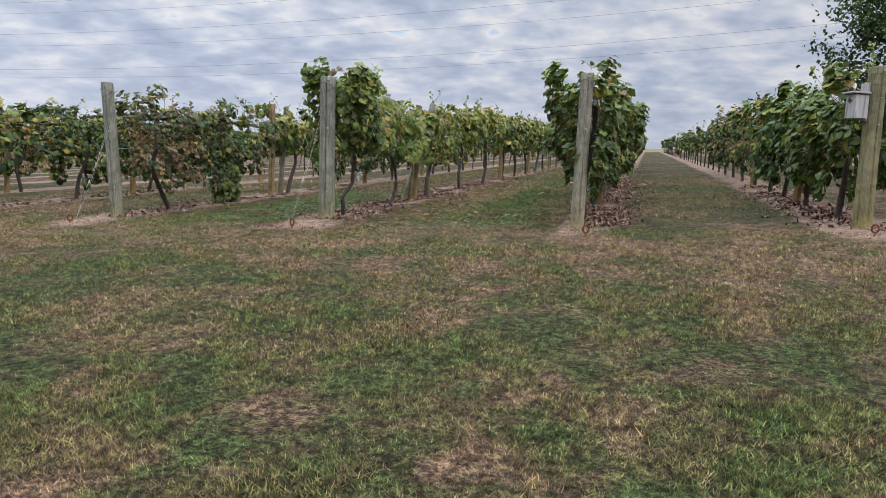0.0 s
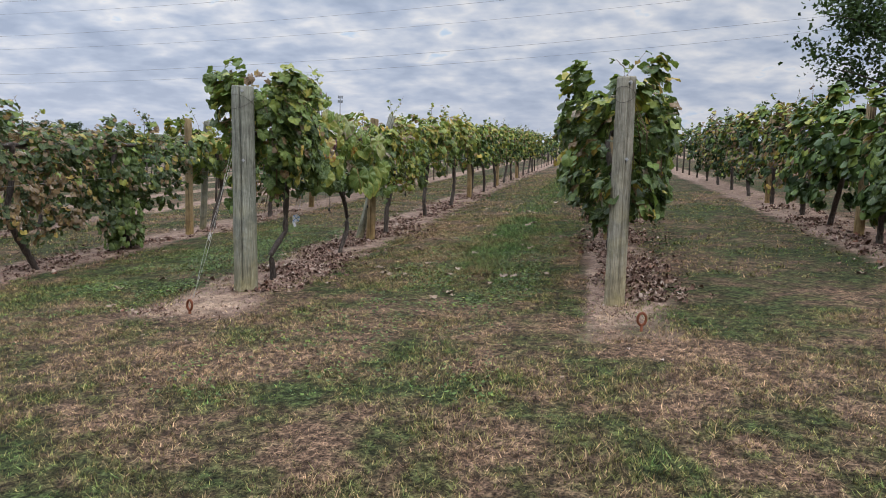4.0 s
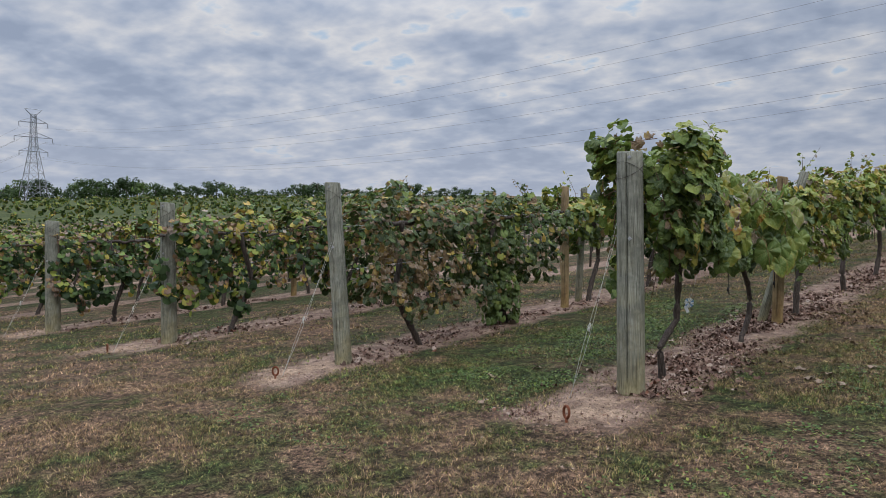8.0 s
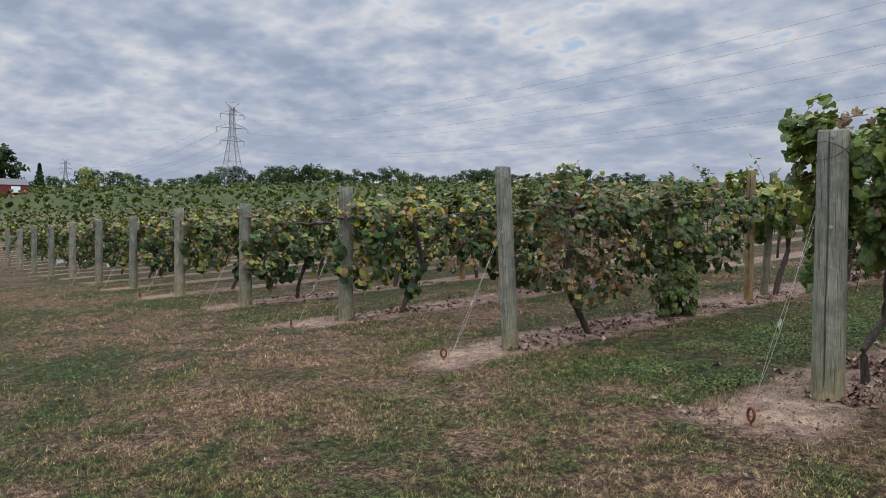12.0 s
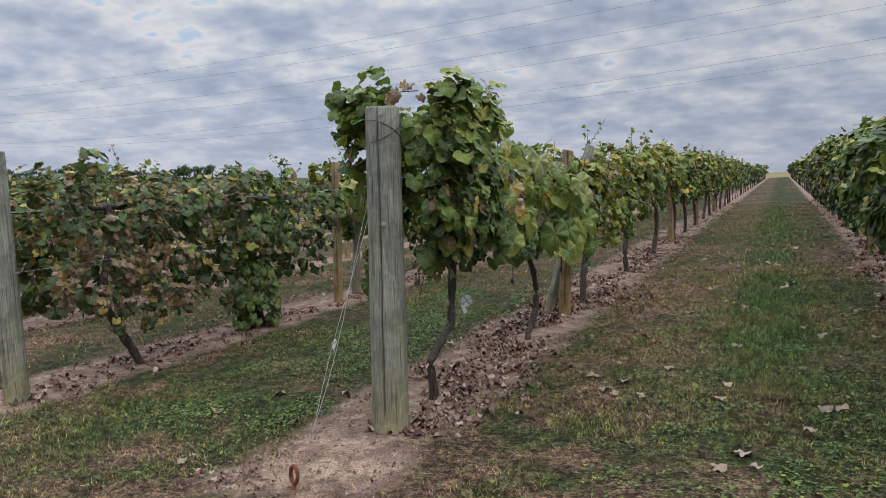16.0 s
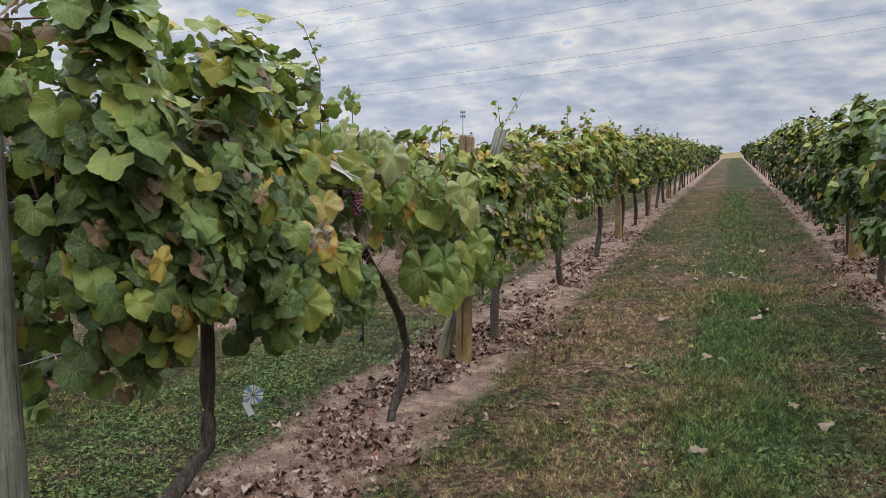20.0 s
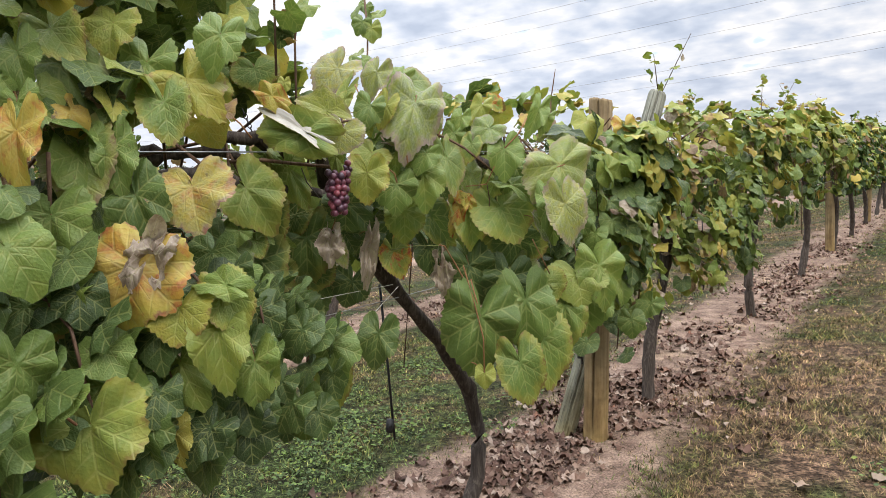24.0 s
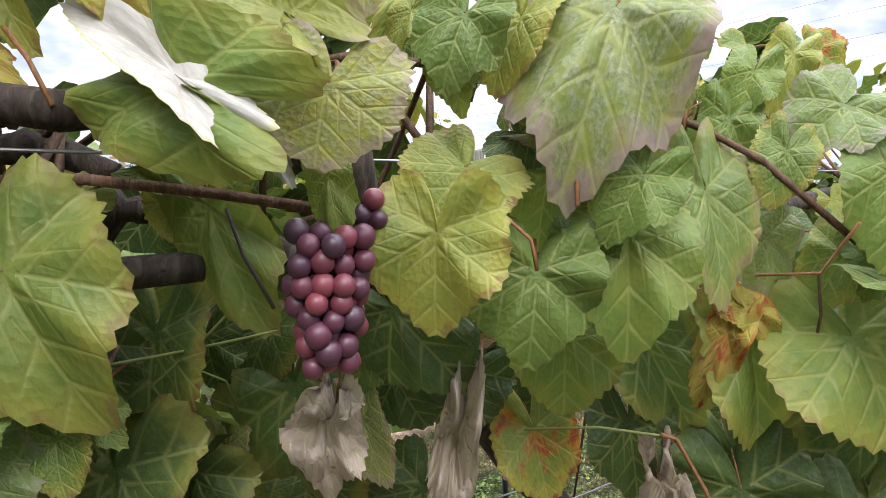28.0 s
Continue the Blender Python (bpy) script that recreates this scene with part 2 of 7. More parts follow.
def grass_material():
    m, n = material("grass_blades")
    pos = where(n)
    strip, green, sand = turf_masks(n, pos)
    rnd = n.add("NewGeometry").outputs["Random Per Island"]
    v = n.math("ADD", green, n.math("MULTIPLY", n.math("SUBTRACT", rnd, 0.5), 0.30))
    col = n.ramp(v, (0.33, (0.265, 0.172, 0.108)), (0.41, (0.215, 0.147, 0.082)), (0.475, (0.172, 0.141, 0.058)), (0.545, (0.132, 0.126, 0.044)), (0.64, (0.097, 0.108, 0.036)), (0.74, (0.078, 0.128, 0.038)))
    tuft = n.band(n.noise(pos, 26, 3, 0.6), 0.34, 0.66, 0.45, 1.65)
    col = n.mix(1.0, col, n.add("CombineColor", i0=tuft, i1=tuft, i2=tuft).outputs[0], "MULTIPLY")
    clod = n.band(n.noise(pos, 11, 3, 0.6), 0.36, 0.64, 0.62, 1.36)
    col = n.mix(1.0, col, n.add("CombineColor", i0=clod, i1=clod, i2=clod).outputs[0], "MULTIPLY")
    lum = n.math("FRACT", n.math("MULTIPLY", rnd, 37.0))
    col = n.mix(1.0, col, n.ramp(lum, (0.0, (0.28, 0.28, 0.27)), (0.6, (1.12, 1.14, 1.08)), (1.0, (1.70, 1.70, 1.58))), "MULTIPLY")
    b = n.surface(col, 0.75, spec=0.15)
    t = n.add("BsdfTranslucent", Color=col).outputs[0]
    n.out(n.add("MixShader", i0=0.3, i1=b, i2=t).outputs[0])
    return m


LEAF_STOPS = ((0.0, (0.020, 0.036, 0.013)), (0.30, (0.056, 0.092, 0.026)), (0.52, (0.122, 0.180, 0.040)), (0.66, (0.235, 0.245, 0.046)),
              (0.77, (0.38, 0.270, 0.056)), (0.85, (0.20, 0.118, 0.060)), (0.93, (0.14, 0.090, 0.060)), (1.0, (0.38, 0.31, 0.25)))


def vein_field(n, uv):
    """How far a place on a leaf lies from its veins."""
    best = None
    for ang in (0, 55, -55, 112, -112):
        a = radians(ang - 90)
        along = n.add("VectorMath", operation="DOT_PRODUCT", i0=uv, i1=(math.cos(a), math.sin(a), 0)).outputs["Value"]
        off = n.math("ABSOLUTE", n.add("VectorMath", operation="DOT_PRODUCT", i0=uv, i1=(-math.sin(a), math.cos(a), 0)).outputs["Value"])
        # side veins leave the main one at a slant
        side = n.math("ABSOLUTE", n.math("SUBTRACT", n.math("FRACT", n.math("MULTIPLY", n.math("SUBTRACT", along, n.math("MULTIPLY", off, 0.9)), 6.0)), 0.5))
        side = n.math("ADD", n.math("MULTIPLY", side, 0.09), n.math("MULTIPLY", off, 0.05))
        d = n.math("MINIMUM", off, n.math("ADD", side, n.band(off, 0.25, 0.3, 0.0, 1.0)))
        d = n.math("ADD", d, n.band(along, 0.06, 0.0, 0.0, 1.0))
        best = d if best is None else n.math("MINIMUM", best, d)
    return best


def leaf_material(name="vine_leaf", veins=True):
    m, n = material(name)
    tone = n.add("Attribute", attribute_name="tone").outputs["Fac"]
    geo = n.add("NewGeometry")
    pos = geo.outputs["Position"]
    rnd = n.math("ADD", geo.outputs["Random Per Island"], n.add("ObjectInfo").outputs["Random"])
    rnd = n.math("SUBTRACT", n.math("FRACT", rnd), 0.5)
    blot = n.noise(pos, 38, 4, 0.6)
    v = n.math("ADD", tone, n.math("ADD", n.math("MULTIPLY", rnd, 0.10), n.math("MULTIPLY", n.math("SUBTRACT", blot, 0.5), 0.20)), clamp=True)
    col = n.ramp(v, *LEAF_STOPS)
    spots = n.math("MULTIPLY", n.band(n.noise(pos, 95, 2), 0.66, 0.72), n.band(tone, 0.35, 0.7, 0.1, 0.7))
    col = n.mix(spots, col, (0.11, 0.06, 0.035))
    height = n.math("MULTIPLY", n.noise(pos, 120, 3), 0.5)
    if veins:
        uv = n.add("UVMap").outputs[0]
        best = vein_field(n, uv)
        vein = n.band(best, 0.016, 0.002)
        # the tissue between the veins yellows and browns from the rim
        rim = n.add("Attribute", attribute_name="rim").outputs["Fac"]
        age = n.add("Attribute", attribute_name="age").outputs["Fac"]
        edge = n.math("ADD", rim, n.math("MULTIPLY", n.math("SUBTRACT", n.noise(uv, 7, 4, 0.6), 0.5), 0.7))
        col = n.mix(n.math("MULTIPLY", n.band(edge, 0.62, 0.95), n.math("MULTIPLY", age, 0.8)), col, (0.36, 0.31, 0.06))
        col = n.mix(n.math("MULTIPLY", n.band(edge, 0.93, 1.05), n.math("MULTIPLY", n.math("ADD", age, 0.12), 0.85)), col, (0.19, 0.068, 0.05))
        flame = n.math("MULTIPLY", n.band(n.noise(uv, 3.2, 3, 0.6), 0.50, 0.62), n.band(age, 0.75, 1.0))
        col = n.mix(flame, col, n.ramp(n.noise(uv, 9, 3), (0.4, (0.30, 0.055, 0.025)), (0.6, (0.42, 0.20, 0.03))))
        mildew = n.add("Attribute", attribute_name="mildew").outputs["Fac"]
        bloom = n.math("MULTIPLY", n.band(n.noise(uv, 11, 6, 0.7), 0.36, 0.60), n.math("MULTIPLY", mildew, 0.72))
        col = n.mix(bloom, col, n.ramp(n.noise(uv, 45, 3, 0.7), (0.38, (0.10, 0.125, 0.06)), (0.62, (0.27, 0.285, 0.19))))
        col = n.mix(n.math("MULTIPLY", n.band(edge, 0.80, 1.02), n.math("MULTIPLY", mildew, 0.7)), col, (0.27, 0.19, 0.20))
        net = n.add("TexVoronoi", Scale=34.0, feature="DISTANCE_TO_EDGE", i0=uv).outputs["Distance"]
        col = n.mix(n.math("MULTIPLY", n.band(net, 0.10, 0.02), 0.10), col, n.mix(0.6, col, (0.36, 0.38, 0.14)))
        col = n.mix(n.math("MULTIPLY", vein, 0.46), col, n.mix(0.6, col, (0.38, 0.38, 0.14)))
        crinkle = n.add("TexVoronoi", Scale=26.0, i0=uv).outputs["Distance"]
        height = n.math("ADD", n.math("ADD", height, n.math("MULTIPLY", crinkle, 0.8)), n.math("MULTIPLY", vein, -0.8))
    nor = n.bump(height, 0.42 if veins else 0.3, 0.003)
    b = n.surface(col, 0.45, nor, spec=0.25 if veins else 0.14)
    t = n.add("BsdfTranslucent", Color=n.mix(0.35, col, n.mix(1.0, col, (1.6, 1.7, 0.7), "MULTIPLY"))).outputs[0]
    n.out(n.add("MixShader", i0=0.25 if veins else 0.16, i1=b, i2=t).outputs[0])
    return m


def litter_material(name="fallen_leaves", pale=0.0):
    m, n = material(name)
    geo = n.add("NewGeometry")
    rnd = n.math("FRACT", n.math("ADD", geo.outputs["Random Per Island"], n.add("ObjectInfo").outputs["Random"]))
    col = n.ramp(rnd, (0.0, (0.046, 0.024, 0.018)), (0.32, (0.094, 0.048, 0.034)), (0.62, (0.165, 0.096, 0.068)), (0.84, (0.27, 0.185, 0.138)), (0.95, (0.44, 0.355, 0.285)), (0.98, (0.20, 0.085, 0.05)))
    col = n.mix(pale, col, (0.46, 0.37, 0.27))
    col = n.mix(n.math("MULTIPLY", n.noise(geo.outputs["Position"], 60, 4), 0.5 - 0.3 * pale), col, (0.12, 0.08, 0.06))
    n.out(n.surface(col, 0.85, n.bump(n.noise(geo.outputs["Position"], 90, 4), 0.4, 0.006), spec=0.15))
    return m


def grained(name, stops, stretch=(34, 34, 1.5), rough=0.85, moss=0.0, crack=0.5, metal=0.0):
    """Fibrous surface that runs along z of the object."""
    m, n = material(name)
    co = n.add("TexCoord").outputs["Object"]
    mp = n.add("Mapping", i0=co)
    mp.inputs["Scale"].default_value = stretch
    knots = n.noise(co, 9, 3)
    obj = n.add("ObjectInfo").outputs["Random"]
    shift = n.add("CombineXYZ", i0=n.math("MULTIPLY", obj, 31), i1=n.math("MULTIPLY", obj, 17), i2=n.math("MULTIPLY", obj, 7))
    vec = n.add("VectorMath", operation="ADD", i0=mp.outputs[0], i1=shift.outputs[0]).outputs[0]
    grain = n.noise(vec, 2.2, 7, 0.62, 0.6)
    coarse = n.noise(vec, 0.5, 3)
    col = n.ramp(grain, *stops)
    col = n.mix(n.math("MULTIPLY", coarse, 0.45), col, n.mix(1.0, col, (0.62, 0.62, 0.60), "MULTIPLY"))
    fissure = n.band(n.noise(vec, 1.1, 2, 0.4, 0.2), 0.38, 0.34)
    col = n.mix(n.math("MULTIPLY", fissure, crack), col, (0.035, 0.03, 0.025))
    if moss:
        z = n.add("SeparateXYZ", i0=co).outputs[2]
        patch = n.math("MULTIPLY", n.band(n.noise(co, 5, 3), 0.42, 0.62), n.band(z, 1.5, 0.1, 0.1, 1.0))
        col = n.mix(n.math("MULTIPLY", patch, moss), col, (0.19, 0.165, 0.07))
        stain = n.band(n.noise(co, 7, 5, 0.65, 0.4), 0.36, 0.62, 0.80, 1.24)
        col = n.mix(1.0, col, n.add("CombineColor", i0=stain, i1=stain, i2=stain).outputs[0], "MULTIPLY")
        foot = n.math("MULTIPLY", n.band(n.math("ADD", z, n.math("MULTIPLY", n.noise(vec, 0.9, 3), 0.5)), 0.75, 0.30), 0.5)
        col = n.mix(foot, col, n.mix(1.0, col, (1.18, 1.0, 0.62), "MULTIPLY"))
    h = n.math("SUBTRACT", n.math("ADD", grain, n.math("MULTIPLY", knots, 0.4)), n.math("MULTIPLY", fissure, crack * 1.5))
    n.out(n.surface(col, rough, n.bump(h, 0.55, 0.006), metal, 0.2))
    return m


def plain(name, color, rough=0.6, metal=0.0, vary=0.3, scale=20):
    m, n = material(name)
    pos = n.add("TexCoord").outputs["Object"]
    f = n.noise(pos, scale, 5)
    dark = tuple(c * (1 - vary) for c in color)
    n.out(n.surface(n.mix(f, color, dark), rough, n.bump(f, 0.2, 0.003), metal, 0.3))
    return m


def pale_material():
    m, n = material("leaf_underside")
    uv = n.add("UVMap").outputs[0]
    f = n.noise(uv, 9, 5)
    vein = n.band(vein_field(n, uv), 0.014, 0.003)
    col = n.ramp(f, (0.35, (0.34, 0.325, 0.285)), (0.65, (0.43, 0.415, 0.37)))
    rim = n.add("Attribute", attribute_name="rim").outputs["Fac"]
    col = n.mix(n.math("MULTIPLY", n.band(n.math("ADD", rim, n.math("MULTIPLY", f, 0.3)), 1.05, 1.18), 0.7), col, (0.34, 0.33, 0.08))
    col = n.mix(n.math("MULTIPLY", vein, 0.32), col, (0.28, 0.23, 0.15))
    h = n.math("ADD", n.math("MULTIPLY", n.noise(uv, 30, 4), 0.5), n.math("MULTIPLY", vein, 0.3))
    n.out(n.surface(col, 0.8, n.bump(h, 0.15, 0.002), spec=0.15))
    return m


def berry_material():
    m, n = material("grape_skin")
    rnd = n.add("ObjectInfo").outputs["Random"]
    co = n.add("TexCoord").outputs["Object"]
    col = n.ramp(rnd, (0.0, (0.036, 0.014, 0.028)), (0.5, (0.088, 0.019, 0.036)), (1.0, (0.20, 0.036, 0.048)))
    bloom = n.band(n.noise(co, 90, 4), 0.40, 0.75)
    col = n.mix(n.math("MULTIPLY", bloom, 0.22), col, (0.34, 0.24, 0.30))
    n.out(n.surface(col, n.band(bloom, 0, 1, 0.30, 0.60), spec=0.5))
    return m


M_PALE, M_BERRY = pale_material(), berry_material()
M_GROUND, M_GRASS, M_LITTER = soil_material(), grass_material(), litter_material()
M_TANLEAF = litter_material("tan_fallen_leaf", 0.40)
M_LEAF, M_FARLEAF = leaf_material(), leaf_material("vine_leaf_far", False)
M_POST = grained("weathered_post", ((0.28, (0.075, 0.074, 0.056)), (0.48, (0.172, 0.172, 0.136)), (0.72, (0.290, 0.288, 0.236))), stretch=(85, 85, 3.0), crack=0.55, moss=0.30)
M_POSTTAN = grained("sun_bleached_post", ((0.30, (0.098, 0.089, 0.064)), (0.47, (0.225, 0.207, 0.160)), (0.74, (0.335, 0.312, 0.255))), stretch=(85, 85, 3.0), crack=0.35, moss=0.4)
M_POSTMOSS = grained("mossy_post", ((0.30, (0.075, 0.070, 0.036)), (0.47, (0.17, 0.155, 0.085)), (0.74, (0.25, 0.23, 0.145))), stretch=(85, 85, 3.0), crack=0.35, moss=0.75)
M_POSTNEW = grained("treated_post", ((0.25, (0.13, 0.085, 0.045)), (0.5, (0.21, 0.15, 0.08)), (0.75, (0.28, 0.21, 0.125))), moss=0.2, crack=0.3)
M_BARK = grained("vine_bark", ((0.3, (0.024, 0.019, 0.015)), (0.5, (0.058, 0.045, 0.037)), (0.72, (0.130, 0.106, 0.088))), stretch=(40, 40, 5), crack=0.3)
M_CANE = grained("vine_cane", ((0.3, (0.060, 0.033, 0.022)), (0.55, (0.13, 0.075, 0.048)), (0.75, (0.20, 0.125, 0.08))), stretch=(60, 60, 12), crack=0.1)
M_RUST = plain("rusty_iron", (0.20, 0.065, 0.03), 0.85, 0.2, 0.5, 60)
M_WIRE = plain("galvanised_wire", (0.42, 0.42, 0.42), 0.45, 0.8, 0.3, 40)
M_TENDRIL = plain("green_tendril", (0.20, 0.23, 0.075), 0.6)
M_DARKWIRE = plain("dark_tie_wire", (0.075, 0.060, 0.052), 0.7, 0.4)
M_CORD = plain("pale_cord", (0.52, 0.51, 0.46), 0.7)
M_LINE = plain("power_line", (0.20, 0.20, 0.22), 0.6, 0.3)
M_HOSE = plain("black_plastic", (0.018, 0.018, 0.02), 0.5)
M_BOX = grained("bare_board", ((0.25, (0.20, 0.195, 0.18)), (0.5, (0.36, 0.35, 0.33)), (0.75, (0.47, 0.46, 0.44))), stretch=(22, 22, 2), crack=0.3)
M_WHITE = plain("white_plastic", (0.84, 0.86, 0.88), 0.5, 0, 0.08)
M_BLUE = plain("blue_print", (0.26, 0.46, 0.78), 0.5)
M_STALK = grained("red_stalk", ((0.3, (0.17, 0.075, 0.035)), (0.55, (0.25, 0.115, 0.05)), (0.75, (0.30, 0.19, 0.08))), stretch=(60, 60, 12), crack=0.0, rough=0.6)
M_TREEBARK = grained("tree_bark", ((0.3, (0.04, 0.033, 0.027)), (0.5, (0.09, 0.075, 0.06)), (0.72, (0.15, 0.13, 0.105))), stretch=(6, 6, 1.2), crack=0.4)
M_TREELEAF = leaf_material("tree_leaf", False)
M_TOWER = plain("tower_steel", (0.30, 0.31, 0.33), 0.6, 0.4)


# ---------------------------------------------------------------- mesh tools
def link(name, me, mat, parent=None, label=""):
    ob = new(name, me)
    if mat is not None and not me.materials:
        me.materials.append(mat)
    if parent is not None:
        ob.parent = parent
    if label:
        tagged(ob, label)
    return ob


def part(name, bm, mat, parent=None, label="", smooth=True):
    me = bpy.data.meshes.new(name)
    bm.to_mesh(me)
    bm.free()
    if smooth:
        for p in me.polygons:
            p.use_smooth = True
    return link(name, me, mat, parent, label)


def empty(name, at=(0, 0, 0), turn=0.0):
    ob = new(name)
    ob.matrix_basis = pose(*at, 0, 0, turn)
    ob.empty_display_size = 0.1
    return ob


def tri_mesh(name, verts, tris, tone=None, uv=None, smooth=True):
    me = bpy.data.meshes.new(name)
    verts, tris = np.asarray(verts, np.float32), np.asarray(tris, np.int32)
    me.vertices.add(len(verts))
    me.vertices.foreach_set("co", verts.ravel())
    me.loops.add(tris.size)
    me.loops.foreach_set("vertex_index", tris.ravel())
    me.polygons.add(len(tris))
    me.polygons.foreach_set("loop_start", np.arange(0, tris.size, 3, dtype=np.int32))
    if smooth:
        me.polygons.foreach_set("use_smooth", np.ones(len(tris), bool))
    if tone is not None:
        me.attributes.new("tone", "FLOAT", "POINT").data.foreach_set("value", np.asarray(tone, np.float32))
    if uv is not None:
        me.uv_layers.new(name="UVMap").data.foreach_set("uv", np.asarray(uv, np.float32)[tris.ravel()].ravel())
    me.update(calc_edges=True)
    me.validate()
    return me


def tube(bm, points, radii, sides=8, cap=True):
    """A tapering tube along points."""
    rings = []
    for i, p in enumerate(points):
        p = Vector(p)
        a = Vector(points[max(i - 1, 0)])
        b = Vector(points[min(i + 1, len(points) - 1)])
        d = (b - a).normalized()
        q = d.to_track_quat("Z", "Y")
        r = radii[i] if isinstance(radii, (list, tuple)) else radii
        rings.append([bm.verts.new(p + q @ Vector((r * math.cos(2 * math.pi * k / sides), r * math.sin(2 * math.pi * k / sides), 0))) for k in range(sides)])
    for a, b in zip(rings, rings[1:]):
        for k in range(sides):
            bm.faces.new((a[k], a[(k + 1) % sides], b[(k + 1) % sides], b[k]))
    if cap:
        bm.faces.new(rings[-1])
        bm.faces.new(rings[0][::-1])
    return bm


# ---------------------------------------------------------------- leaves
def leaf_outline(n, rng, teeth=0.05):
    """Radius of a vine leaf round its stalk; angle 0 is the tip."""
    a = np.linspace(-math.pi, math.pi, n, endpoint=False)
    b = np.abs(a)
    r = 0.445 + 0.085 * np.exp(-((b / 0.30) ** 2)) + 0.08 * np.exp(-((b / 0.9) ** 2)) + 0.045 * np.exp(-(((b - 1.0) / 0.30) ** 2)) + 0.03 * np.exp(-(((b - 2.2) / 0.35) ** 2))
    r *= 1 - 0.85 * np.exp(-(((b - math.pi) / 0.30) ** 2))
    r += teeth * (np.arange(n) % 2 - 0.5) * (b < 2.7) * rng.uniform(0.3, 1.5, n)
    r *= 1 + 0.02 * np.convolve(rng.standard_normal(n + 4), np.ones(5) / 2.2, "valid") * (n > 12)
    return a, r


def leaf_template(n, rings, rng, bend=0.30, cup=0.18, wave=0.06):
    """Vertices (stalk at the origin, tip towards -y, upper face +z), triangles, uv. About 1 across."""
    a, r = leaf_outline(n, rng, teeth=0.026 if n > 60 else (0.018 if n > 30 else (0.010 if n > 18 else 0.0)))
    pts, uv = [(0, 0, 0)], [(0, 0)]
    ph = rng.uniform(0, 6.28, 3)
    for j in range(1, rings + 1):
        s = j / rings
        for ang, rad in zip(a, r):
            x, y = math.sin(ang) * rad * s, -math.cos(ang) * rad * s
            q = x * x + y * y
            z = -bend * q * (0.6 + 0.4 * math.cos(ang)) + cup * (math.sqrt(x * x + 0.004) - 0.063) - cup * 0.6 * q
            if n > 30:
                near_vein = min(abs(abs(ang) - v) for v in (0.0, 0.96, 1.955, 2.9))
                z += 0.075 * s * (1 - 0.35 * s) * min(near_vein / 0.45, 1.0) + 0.010 * noise.noise(Vector((x * 16, y * 16, ph[2]))) - 0.05 * s ** 4 * (0.5 + 0.5 * math.sin(2 * ang + ph[2]))
            z += wave * s * math.sin(3 * ang + ph[0]) + wave * 0.6 * s * s * math.sin(7 * ang + ph[1])
            pts.append((x, y, z))
            uv.append((x, y))
    tris = [(0, 1 + k, 1 + (k + 1) % n) for k in range(n)]
    for j in range(rings - 1):
        o, p = 1 + j * n, 1 + (j + 1) * n
        for k in range(n):
            l = (k + 1) % n
            tris += [(o + k, p + k, p + l), (o + k, p + l, o + l)]
    return np.array(pts), np.array(tris), np.array(uv)


def frames(normal, tip, rng):
    """Rotation matrices whose z is normal and whose -y runs to tip."""
    z = normal / np.linalg.norm(normal, axis=1, keepdims=True)
    y = -(tip - (tip * z).sum(1, keepdims=True) * z)
    y /= np.linalg.norm(y, axis=1, keepdims=True) + 1e-9
    x = np.cross(y, z)
    return np.stack([x, y, z], axis=2)


def spread(templates, place, rot, size, tone, rng):
    """One leaf of a random template at each place, joined."""
    V, T, U, N, base = [], [], [], [], 0
    pick = rng.integers(0, len(templates), len(place))
    for i, (tv, tt, tu) in enumerate(templates):
        w = np.nonzero(pick == i)[0]
        if not len(w):
            continue
        v = np.einsum("nij,vj->nvi", rot[w], tv) * size[w, None, None] + place[w, None, :]
        V.append(v.reshape(-1, 3))
        T.append((tt[None] + (base + np.arange(len(w)) * len(tv))[:, None, None]).reshape(-1, 3))
        U.append(np.tile(tu, (len(w), 1)))
        N.append(np.repeat(tone[w], len(tv)))
        base += len(w) * len(tv)
    return np.concatenate(V), np.concatenate(T), np.concatenate(N), np.concatenate(U)


RNG = np.random.default_rng(7)
LEAF_NEAR = [leaf_template(20, 3, RNG, bend=b, cup=c, wave=v) for b, c, v in ((0.25, 0.15, 0.06), (0.45, 0.08, 0.08), (0.65, 0.05, 0.08), (0.4, 0.25, 0.07), (0.6, -0.10, 0.09), (0.2, -0.20, 0.08))]
LEAF_HERO = [leaf_template(76, 6, RNG, bend=b, cup=c, wave=v) for b, c, v in ((0.20, 0.14, 0.05), (0.45, 0.20, 0.05), (0.7, 0.10, 0.08), (0.3, 0.26, 0.07))]
LEAF_CLOSE = [leaf_template(40, 4, RNG, bend=b, cup=c, wave=v) for b, c, v in ((0.25, 0.10, 0.05), (0.5, 0.05, 0.07), (0.75, -0.05, 0.06), (0.35, 0.20, 0.07), (0.6, 0.12, 0.05), (0.15, -0.12, 0.08))]
LEAF_SEMI = [leaf_template(13, 2, RNG, bend=b, cup=c, wave=v) for b, c, v in ((0.3, 0.2, 0.07), (0.7, 0.05, 0.09), (1.0, 0.0, 0.10), (0.4, 0.30, 0.08), (0.3, -0.25, 0.08))]
LEAF_MID = [leaf_template(9, 1, RNG, bend=b, cup=c) for b, c in ((0.3, 0.2), (0.7, 0.0), (1.0, -0.2))]
LEAF_FAR = [leaf_template(5, 1, RNG, bend=b) for b in (0.2, 0.5)]


